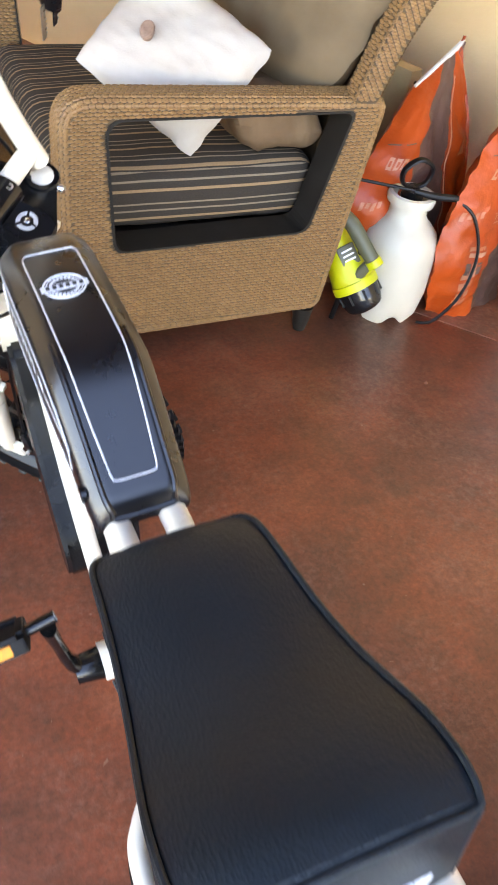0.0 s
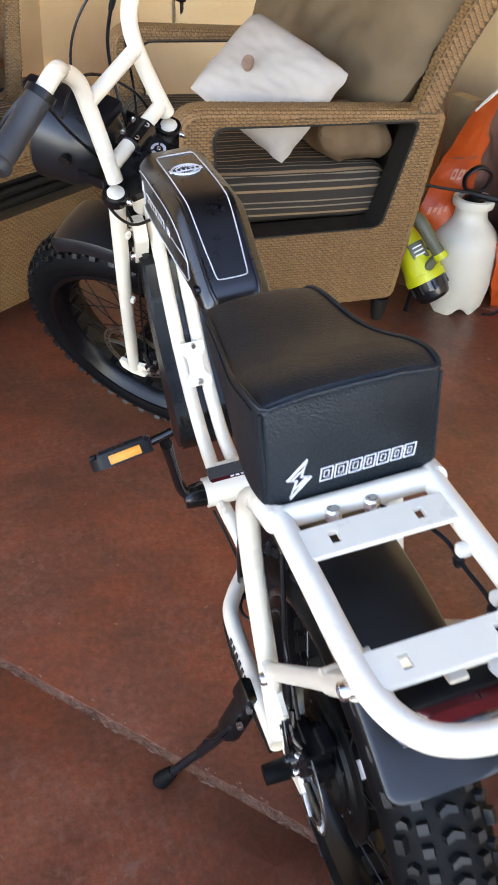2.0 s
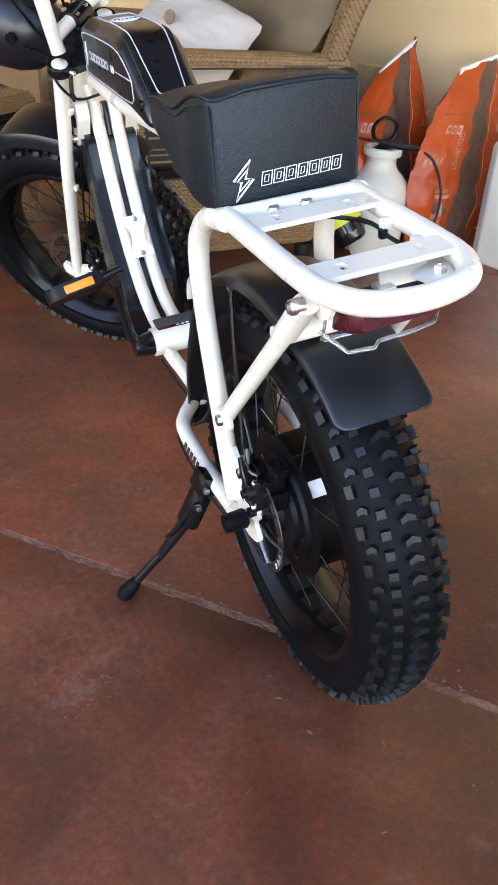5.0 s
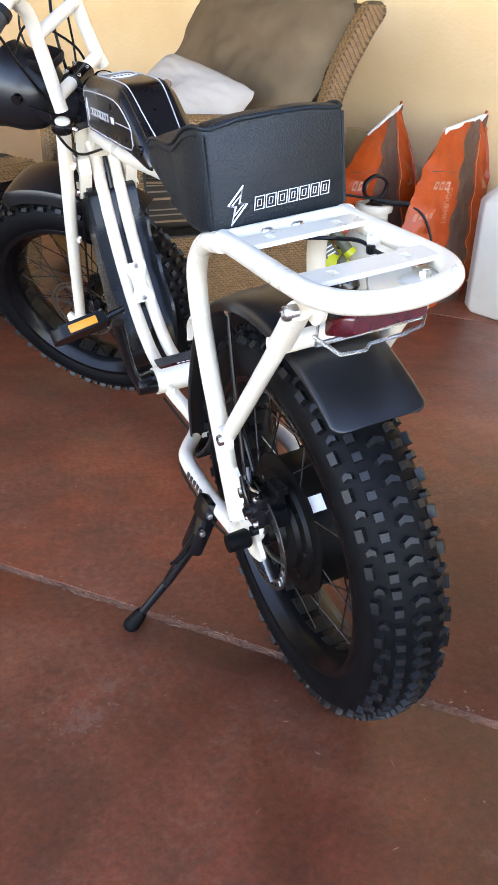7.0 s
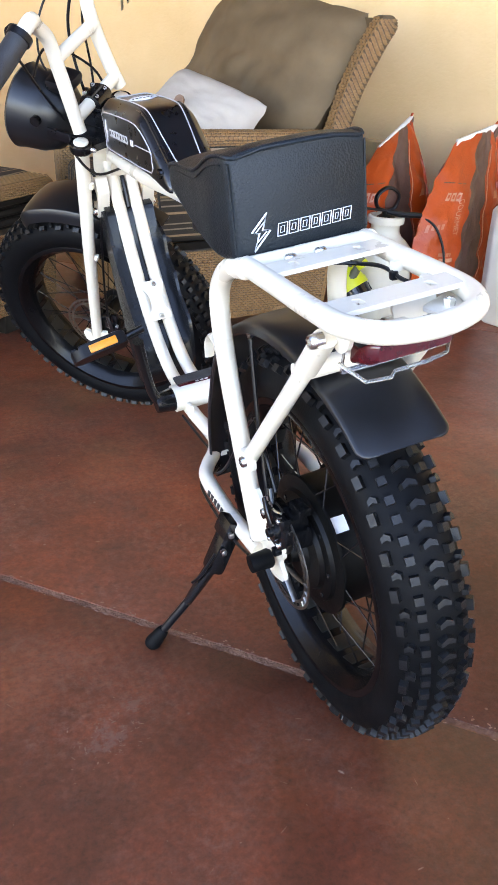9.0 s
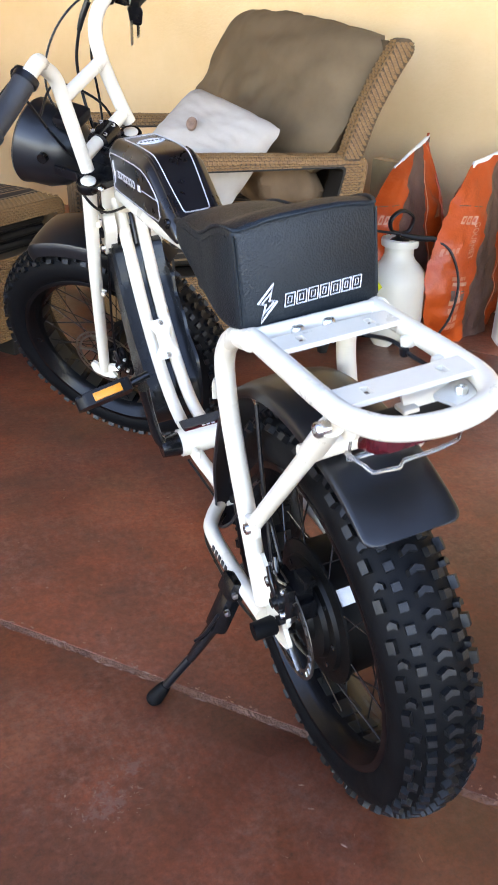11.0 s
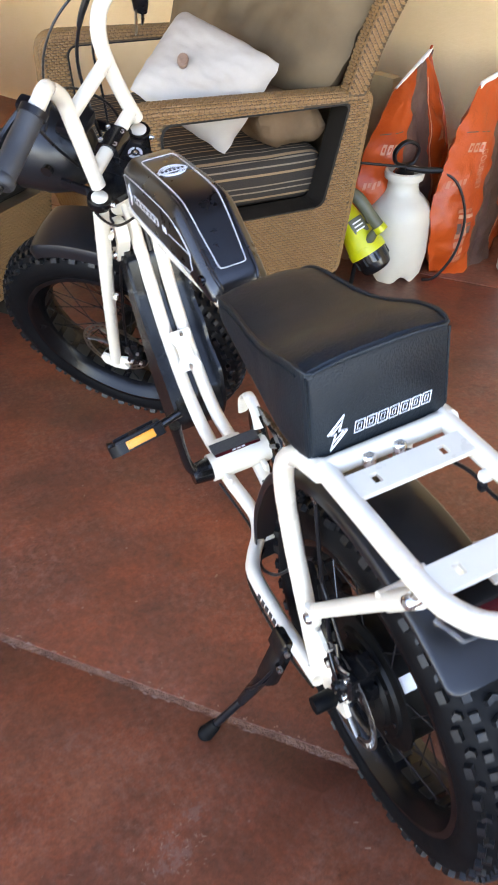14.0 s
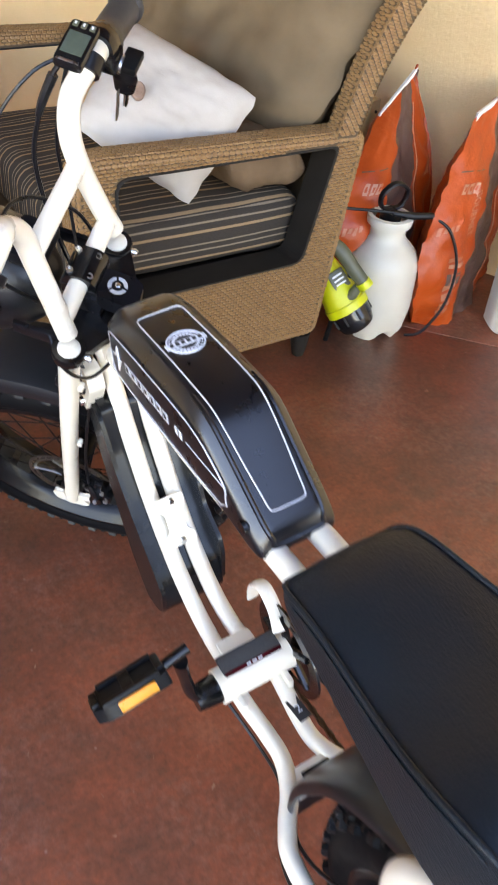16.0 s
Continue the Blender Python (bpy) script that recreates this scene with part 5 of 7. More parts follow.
part("stand_clamp", block(bmesh.new(), (0, 0, 0), (0.030, 0.046, 0.034), 0.006, Matrix.Translation((-0.112, 0.137, 0.276)) @ Matrix.Rotation(radians(30), 4, "Y")), black_gloss, kick)
part("stand_spring", tube(bmesh.new(), [(-0.150, 0.112, 0.250), (-0.172, 0.130, 0.205), (-0.186, 0.150, 0.178)], 0.0028, 8), black_paint, kick)
for c in ((-0.136, 0.109, 0.250), (-0.118, 0.113, 0.276)):
    part("pivot_bolt", block(bmesh.new(), c, (0.01, 0.01, 0.01), 0.003), steel, kick)

# seat ------------------------------------------------------------
SEAT = [(0.010, 0.0915, 0.893, 0.768), (0.015, 0.0962, 0.898, 0.764), (0.040, 0.0995, 0.899, 0.759), (0.080, 0.099, 0.888, 0.757), (0.120, 0.094, 0.871, 0.757), (0.160, 0.088, 0.858, 0.759), (0.200, 0.083, 0.851, 0.763), (0.240, 0.079, 0.849, 0.771), (0.280, 0.0765, 0.846, 0.783), (0.312, 0.075, 0.838, 0.793), (0.330, 0.070, 0.829, 0.799), (0.338, 0.062, 0.820, 0.803)]


def seat_ring(v, hw, wt, wb):
    dome = 0.006
    sec = rounded([(-hw * 1.02, wb), (hw * 1.02, wb), (hw, wt - 0.004), (hw * 0.5, wt + dome * 0.7), (-hw * 0.5, wt + dome * 0.7), (-hw, wt - 0.004)], [0.012, 0.012, 0.007, 0.05, 0.05, 0.007], 4)
    return [Vector((u, v, w)) for u, w in sec]


FULL = SEAT[:2] + [tuple((1 - k / 4) * p + k / 4 * q + 0.0 for p, q in zip(a, b)) for a, b in zip(SEAT[1:], SEAT[2:]) for k in (1, 2, 3, 4)]


def eased(rows):
    """Rounds the runs of a table of sections without moving its ends."""
    for _ in range(3):
        rows = rows[:3] + [tuple(0.25 * p + 0.5 * q + 0.25 * r for p, q, r in zip(a, b, c)) for a, b, c in zip(rows[2:], rows[3:], rows[4:])] + rows[-1:]
    return rows


SEAT = eased(FULL)
seat = part("seat", loft(bmesh.new(), [seat_ring(*s) for s in SEAT]), vinyl, bike, "black pebbled vinyl box seat with piping")
edge = [(-0.0865, 0.0095, 0.8935), (-0.0935, 0.0125, 0.894)] + [(-s[1] + 0.0005, s[0], s[2] - 0.003) for s in SEAT[2:]] + [(s[1] - 0.0005, s[0], s[2] - 0.003) for s in SEAT[:1:-1]] + [(0.0935, 0.0125, 0.894), (0.0865, 0.0095, 0.8935), (0.05, 0.0085, 0.899), (0.0, 0.0085, 0.900), (-0.05, 0.0085, 0.899)]
part("piping", tube(bmesh.new(), edge, 0.0027, 8, smooth=False, closed=True), vinyl, seat)
for s in (-1, 1):
    part("seam", tube(bmesh.new(), [(s * 0.0955, 0.0115, 0.888), (s * 0.0950, 0.0115, 0.83), (s * 0.0950, 0.0115, 0.775)], 0.0016, 6), vinyl, seat)
for s in (-1, 1):
    part("seam", tube(bmesh.new(), [(s * (q[1] + 0.0012), q[0], q[2] - 0.014) for q in SEAT[3:-9]], 0.0011, 6, smooth=False), vinyl, seat)
part("seat_pan", block(bmesh.new(), (0, 0.13, 0.757), (0.15, 0.22, 0.012), 0.004), matte_plastic, bike)


def outline_bar(pts, w=0.0016):
    """A closed thin line through points."""
    return tube(bmesh.new(), pts, w, 5, smooth=False, closed=True)


# stitched mark on the back of the seat: a bolt and seven outlined bars
def on_back(u, w):
    return (u, 0.0082, w + 0.025 * u)


bolt = [(-0.0495, 0.822), (-0.0725, 0.8005), (-0.0625, 0.7975), (-0.0705, 0.776), (-0.0463, 0.799), (-0.0567, 0.802)]
part("stitched_mark", outline_bar([on_back(*p) for p in bolt], 0.0014), print_white, seat)
part("stitched_mark", outline_bar([on_back(u * 0.62 - 0.0225, (w - 0.799) * 0.55 + 0.799) for u, w in bolt], 0.0010), print_white, seat)
x0 = -0.037
for wdt in (0.0155, 0.0155, 0.0155, 0.0145, 0.0155, 0.0140, 0.0145):
    q = [(x0, 0.7885), (x0 + wdt - 0.0025, 0.7885), (x0 + wdt, 0.8045), (x0 + 0.0025, 0.8045)]
    part("stitched_mark", outline_bar([on_back(*p) for p in q], 0.0009), print_white, seat)
    q = [(x0 + 0.0042, 0.7925), (x0 + wdt - 0.0060, 0.7925), (x0 + wdt - 0.0045, 0.8005), (x0 + 0.0057, 0.8005)]
    part("stitched_mark", outline_bar([on_back(*p) for p in q], 0.0006), print_white, seat)
    x0 += wdt + 0.0006

# tank ------------------------------------------------------------
TANK = [(0.780, 0.014, 0.033, 0.846, 0.806), (0.776, 0.024, 0.043, 0.862, 0.796), (0.768, 0.031, 0.0495, 0.8745, 0.789), (0.755, 0.0345, 0.0525, 0.881, 0.786), (0.73, 0.036, 0.0535, 0.884, 0.786), (0.62, 0.036, 0.0535, 0.8868, 0.785), (0.56, 0.036, 0.0535, 0.8858, 0.784), (0.5386, 0.036, 0.0535, 0.8845, 0.783), (0.5258, 0.036, 0.0535, 0.881, 0.783), (0.513, 0.0355, 0.053, 0.8745, 0.782), (0.4958, 0.035, 0.0525, 0.862, 0.780), (0.4745, 0.0345, 0.052, 0.8455, 0.777), (0.4531, 0.034, 0.0515, 0.829, 0.773), (0.4317, 0.0335, 0.0510, 0.8125, 0.769), (0.420, 0.033, 0.0500, 0.8035, 0.767), (0.4135, 0.0315, 0.0490, 0.7975, 0.766), (0.4095, 0.029, 0.0470, 0.790, 0.766), (0.4075, 0.026, 0.0440, 0.783, 0.767)]


def tank_u(v):
    """The cover sits a hair askew on its rails."""
    return -0.002 - 0.010 * (v - 0.43)


def tank_ring(v, ht, hb, wt, wb):
    k = max(wt - 0.0165, wb + 0.45 * (wt - wb))
    sec = rounded([(-hb, wb), (hb, wb), (hb, k), (ht, wt), (-ht, wt), (-hb, k)], [0.005, 0.005, 0.007, 0.006, 0.006, 0.007], 4)
    return [Vector((u + tank_u(v), v, w)) for u, w in sec]


tank = part("battery_tank", loft(bmesh.new(), [tank_ring(*s) for s in TANK]), tank_black, bike, "black tank shaped battery cover with silver pinstripes")


def tank_top(u, v, lift=0.0012):
    s = [t for t in TANK]
    for a, b in zip(s, s[1:]):
        if b[0] <= v <= a[0]:
            k = (a[0] - v) / (a[0] - b[0])
            return (u + tank_u(v), v, a[3] + (b[3] - a[3]) * k + lift)
    return (u + tank_u(v), v, s[-1][3])


sides = ((0.0200, 0.7185), (0.0270, 0.7165), (0.0302, 0.7085), (0.0305, 0.68), (0.0305, 0.62), (0.0305, 0.56), (0.0300, 0.53), (0.0288, 0.505), (0.0268, 0.475), (0.0240, 0.445), (0.0225, 0.4315), (0.0185, 0.4275))
line = [tank_top(-u, v) for u, v in sides] + [tank_top(0.0, 0.4270)] + [tank_top(u, v) for u, v in sides[::-1]]
part("pinstripe", tube(bmesh.new(), line, 0.0011, 5, per=3, closed=True), silver_line, tank, "silver pinstripe")
for s in (-1,):
    def side(v, w):
        for a, b in zip(TANK, TANK[1:]):
            if b[0] <= v <= a[0]:
                k = (a[0] - v) / (a[0] - b[0])
                return (s * (a[2] + (b[2] - a[2]) * k + 0.0003) + tank_u(v), v, w)
        return (s * 0.05 + tank_u(v), v, w)
    frame_pts = [(0.770, 0.838), (0.757, 0.855), (0.728, 0.8615), (0.62, 0.8645), (0.545, 0.8630), (0.512, 0.8535), (0.487, 0.838), (0.471, 0.824), (0.472, 0.810), (0.482, 0.7895), (0.60, 0.7905), (0.70, 0.7915), (0.760, 0.793), (0.769, 0.803)]
    part("pinstripe", tube(bmesh.new(), [side(*p) for p in frame_pts], 0.0012, 5, per=2, closed=True), silver_line, tank, "silver pinstripe")
    part("pinstripe", tube(bmesh.new(), [side(0.555, 0.8255), side(0.472, 0.8245)], 0.0011, 5, smooth=False), silver_line, tank, "silver pinstripe")
    part("pinstripe", tube(bmesh.new(), [side(0.770, 0.8265), side(0.748, 0.8265)], 0.0011, 5, smooth=False), silver_line, tank, "silver pinstripe")
    b2 = [(0.733, 0.848), (0.744, 0.828), (0.736, 0.830), (0.739, 0.806), (0.725, 0.829), (0.732, 0.828)]
    bm = bmesh.new()
    extrude_outline(bm, b2, 0.0020, lambda a, b, h: Vector(side(a, b)) + Vector((s * (h - 0.0006), 0, 0)))
    part("side_mark", bm, print_white, tank, smooth=False)
    for k in range(7):
        v1 = 0.7150 - 0.0170 * k
        bm = bmesh.new()
        extrude_outline(bm, [(v1, 0.8335), (v1 - 0.0128, 0.8335), (v1 - 0.0138, 0.8200), (v1 - 0.001, 0.8200)], 0.0012, lambda a, b, h: Vector(side(a, b)) + Vector((s * (h - 0.0006), 0, 0)))
        part("side_mark", bm, silver_line, tank, smooth=False)
        bm = bmesh.new()
        extrude_outline(bm, [(v1 - 0.004, 0.8305), (v1 - 0.0095, 0.8305), (v1 - 0.0100, 0.8255 if k % 2 else 0.8235), (v1 - 0.0045, 0.8255 if k % 2 else 0.8235)], 0.0012, lambda a, b, h: Vector(side(a, b)) + Vector((s * (h - 0.0002), 0, 0)))
        part("mark_gap", bm, print_black, tank, smooth=False)
    for k in range(2):
        v1 = 0.582 - 0.010 * k
        bm = bmesh.new()
        extrude_outline(bm, [(v1, 0.8315), (v1 - 0.006, 0.8315), (v1 - 0.006, 0.8205), (v1, 0.8205)], 0.0012, lambda a, b, h: Vector(side(a, b)) + Vector((s * (h - 0.0006), 0, 0)))
        part("side_mark", bm, print_white, tank, smooth=False)
    bm = bmesh.new()
    lathe(bm, [(-0.004, 0.0), (-0.004, 0.0085), (0.0015, 0.0085), (0.0015, 0.005), (-0.002, 0.004), (-0.002, 0.0)], 18, "x", (s * 0.0480 - 0.004, 0.437, 0.795))
    part("key_port", bm, black_gloss, tank)
bead = [t for t in TANK if t[0] < 0.60]
edge = [tank_top(-t[1] - 0.0015, t[0], -0.0035) for t in bead] + [tank_top(t[1] + 0.0015, t[0], -0.0035) for t in bead[::-1]]
part("tail_bead", tube(bmesh.new(), edge, 0.0034, 8, per=3), tank_black, tank)
# round badge on top
for r, t in ((0.0225, 0.0011), (0.0195, 0.0006)):
    part("badge_ring", tube(bmesh.new(), [tank_top(r * math.cos(a), 0.6455 + r * math.sin(a)) for a in (k * 2 * math.pi / 28 for k in range(28))], t, 5, smooth=False, closed=True), print_white, tank)
bm = bmesh.new()
block(bm, (tank_u(0.65), 0.6455, 0.8872), (0.051, 0.010, 0.0012), 0.0)
part("badge_band", bm, print_white, tank)
for k in range(6):
    part("badge_bar", block(bmesh.new(), (tank_u(0.65) - 0.0180 + 0.0072 * k, 0.6455, 0.8880), (0.0042, 0.0062, 0.0010), 0.0), print_black, tank)
for k in range(9):
    a = radians(25 + k * 16)
    for sg in (1, -1):
        part("badge_bar", block(bmesh.new(), (tank_u(0.65) + 0.0150 * math.cos(a), 0.6455 + sg * 0.0150 * math.sin(a), 0.8872), (0.0030, 0.0034, 0.001), 0.0), print_white, tank)

# lower battery case in front of the down tubes
bm = bmesh.new()
case = rounded([(0.872, 0.640), (0.905, 0.648), (0.922, 0.60), (0.907, 0.52), (0.878, 0.42), (0.848, 0.33), (0.802, 0.258), (0.752, 0.266), (0.726, 0.305), (0.735, 0.365), (0.766, 0.405), (0.818, 0.48), (0.857, 0.56)], 0.012, 3)
extrude_outline(bm, case, 0.106, lambda a, b, h: Vector((OFF - 0.052 + h, a, b)))
case_ob = part("battery_case", bm, case_black, bike, "glossy black moulded controller case", smooth=True)
for s in (-1, 1):
    bm = bmesh.new()
    rear = [(0.880, 0.600), (0.828, 0.575), (0.826, 0.530), (0.786, 0.496), (0.775, 0.456), (0.728, 0.415), (0.722, 0.385), (0.730, 0.315)] if s > 0 else [(0.905, 0.640), (0.872, 0.625), (0.842, 0.535), (0.800, 0.462), (0.752, 0.398), (0.722, 0.350), (0.730, 0.300)]
    extrude_outline(bm, rounded(rear + [(0.756, 0.272), (0.800, 0.264), (0.842, 0.335), (0.872, 0.425), (0.900, 0.52), (0.914, 0.60)], 0.010, 3), 0.007, lambda a, b, h: Vector((OFF + s * (0.0535 if s > 0 else 0.0515) + s * h, a, b)))
    part("side_cover", bm, case_black, case_ob)

# rack ------------------------------------------------------------
RW = 0.7605
loop = [(-0.0855, 0.004, RW), (-0.0855, -0.10, RW), (-0.0855, -0.185, RW), (-0.080, -0.243, RW), (-0.054, -0.284, RW), (0.0, -0.299, RW), (0.054, -0.284, RW), (0.080, -0.243, RW), (0.0855, -0.185, RW), (0.0855, -0.10, RW), (0.0855, 0.004, RW)]
rack = part("rear_rack", tube(bmesh.new(), loop, 0.0132, 18, per=7), white_paint, bike, "white tubular rear rack")
part("rack_crossbar", tube(bmesh.new(), [(-0.094, -0.002, RW), (0.094, -0.002, RW)], 0.0130, 14, smooth=False), white_paint, rack)
for vc, wd in ((-0.0565, 0.040), (-0.2155, 0.040)):
    bm = bmesh.new()
    segs = [(-0.080, -0.052, False), (-0.052, -0.042, True), (-0.042, 0.040, False), (0.040, 0.050, True), (0.050, 0.078, False)]
    us, ys = [q[0] for q in segs] + [segs[-1][1]], (vc - wd / 2, vc - 0.008, vc + 0.008, vc + wd / 2)
    grid = {(i, j): bm.verts.new((u, y, RW + 0.005)) for i, u in enumerate(us) for j, y in enumerate(ys)}
    flat = [bm.faces.new((grid[i, j], grid[i + 1, j], grid[i + 1, j + 1], grid[i, j + 1])) for i in range(5) for j in range(3) if not (segs[i][2] and j == 1)]
    top = bmesh.ops.extrude_face_region(bm, geom=flat)["geom"]
    for q in top:
        if isinstance(q, bmesh.types.BMVert):
            q.co.z += 0.006
    part("rack_plate", bm, white_paint, rack, smooth=False)
for u in (-0.0325, 0.0105):
    bm = bmesh.new()
    lathe(bm, [(-0.010, 0.0), (-0.010, 0.009), (0.000, 0.009), (0.003, 0.0065), (0.003, 0.0)], 16, "z", (u, -0.0165, RW + 0.006))
    part("seat_bolt", bm, steel, rack)
bm = bmesh.new()
extrude_outline(bm, rounded([(-0.005, 0.0), (0.055, 0.0), (0.052, -0.055), (-0.002, -0.055)], 0.01, 2), 0.004, lambda a, b, h: Vector((a, -0.212 + h + 0.3 * b, RW + b)))
part("plate_hanger", bm, white_paint, rack)
part("light_cable", tube(bmesh.new(), [(0.00, 0.02, 0.742), (0.045, -0.03, 0.744), (0.062, -0.08, 0.750), (0.064, -0.12, 0.746), (0.066, -0.17, 0.742), (0.05, -0.205, 0.722), (0.02, -0.215, 0.70)], 0.0028, 7), black_paint, rack)
for y in (-0.106, -0.172):
    boss = part("rail_boss", block(bmesh.new(), (0.069, y, RW - 0.004), (0.016, 0.013, 0.014), 0.004), white_paint, rack)
    part("cable_clip", block(bmesh.new(), (0.062, y - 0.004, RW - 0.014), (0.010, 0.010, 0.012), 0.003), black_paint, boss)

bm = bmesh.new()
extrude_outline(bm, rounded([(0.022, -0.230), (0.078, -0.205), (0.082, -0.236), (0.062, -0.264), (0.036, -0.270)], 0.008, 3), 0.004, lambda a, b, h: Vector((a, b, RW - 0.012 + h)))
tab = part("light_tab", bm, white_paint, rack)
bm = bmesh.new()
lathe(bm, [(-0.004, 0.0), (-0.004, 0.0075), (0.003, 0.0075), (0.005, 0.006), (0.005, 0.0035), (0.003, 0.003), (0.003, 0.0)], 6, "z", (0.052, -0.242, RW - 0.005))
part("tab_bolt", bm, steel, tab)

# tail light
lamp = part("tail_light", loft(bmesh.new(), [[Vector((u, -0.205 - k * 0.034, 0.712 + w + 0.008 * k)) for u, w in rounded([(0.005 - 0.060 * q, -0.017 * q), (0.005 + 0.060 * q, -0.015 * q), (0.005 + 0.056 * q, 0.012 * q), (0.005 - 0.056 * q, 0.012 * q)], 0.007, 3)] for k, q in ((0, 1.0), (1, 0.94), (1.25, 0.80))]), red_lens, bike, "dark red tail light lens with clear plastic rim")
part("light_housing", block(bmesh.new(), (0.0, -0.2215, 0.7325), (0.124, 0.036, 0.008), 0.003), matte_plastic, lamp, "black light housing")
part("clear_rim", tube(bmesh.new(), [(-0.070, -0.212, 0.692), (0.070, -0.212, 0.692), (0.066, -0.218, 0.730), (-0.066, -0.218, 0.730)], 0.0032, 8, smooth=False, closed=True), clear_plastic, lamp)
part("light_bracket", block(bmesh.new(), (0.0, -0.218, 0.7375), (0.020, 0.022, 0.008), 0.003), white_paint, lamp)
part("lower_rim", tube(bmesh.new(), [(-0.074, -0.214, 0.704), (-0.056, -0.243, 0.688), (-0.026, -0.247, 0.687), (-0.020, -0.244, 0.692), (0.022, -0.244, 0.693), (0.050, -0.242, 0.696), (0.075, -0.214, 0.711)], 0.0024, 8, smooth=False), clear_plastic, lamp)

# fenders ---------------------------------------------------------
def fender(span, r0, half, grow, count=40, slide=0.0):
    a0, a1 = (radians(a) for a in span)
    prof_half = [(1.0, -0.017), (0.992, -0.011), (0.965, -0.0065), (0.90, -0.003), (0.6, 0.0005), (0.3, 0.0018)]
    prof_out = [(-half * h, r) for h, r in prof_half] + [(0, 0.002)] + [(half * h, r) for h, r in prof_half[::-1]]
    prof = prof_out + [(h * 0.965, r - 0.003) for h, r in prof_out[::-1]]
    tip = 0.015 / (r0 * (a1 - a0))
    steps = [k / count * (1 - tip) for k in range(count)] + [1 - tip + tip * math.sin(k * math.pi / 16) for k in range(9)]
    bm = bmesh.new()
    rings = []
    for t in steps:
        a = a0 + (a1 - a0) * t
        d = max(0.0, (t - 1 + tip) / tip)
        narrow = 1.0 - 0.16 * max(0, (0.05 - t) / 0.05) ** 3 - 0.015 / half * (1 - math.sqrt(max(0.0, 1 - d * d)))
        lip = min(1.0, 0.25 + t / 0.10) * (1 - 0.72 * max(0.0, (t - 0.80) / 0.20))
        rings.append([Vector((h * narrow + slide * min(1.0, max(0.0, 2 * t - 0.6)), (r0 + grow(t) + r * lip - 0.0022 * (1 - lip) * (k2 >= 13)) * math.cos(a), (r0 + grow(t) + r * lip - 0.0022 * (1 - lip) * (k2 >= 13)) * math.sin(a))) for k2, (h, r) in enumerate(prof)])
    return loft(bm, rings)


rf = part("rear_fender", move(fender((-12, 130), 0.350, 0.064, lambda t: 0.008 * max(0, (t - 0.72) / 0.28) + 0.03 * max(0, (0.25 - t) / 0.25), 40, -0.005), Matrix.Translation((0.0, -0.018, 0.318))), fender_black, bike, "matte black rear mudguard")
for s in (-1, 1):
    part("fender_stay", tube(bmesh.new(), [(s * 0.085, 0.01, 0.34), (s * 0.072, 0.055, 0.50), (s * 0.060, 0.082, 0.628)], 0.0034, 8), black_paint, rf)
    bm = bmesh.new()
    lathe(bm, [(-0.004, 0.0), (-0.004, 0.0085), (0.003, 0.0085), (0.006, 0.005), (0.006, 0.0)], 14, "x", (s * 0.0615, 0.0766, 0.6356))
    part("fender_screw", bm, steel, rf)

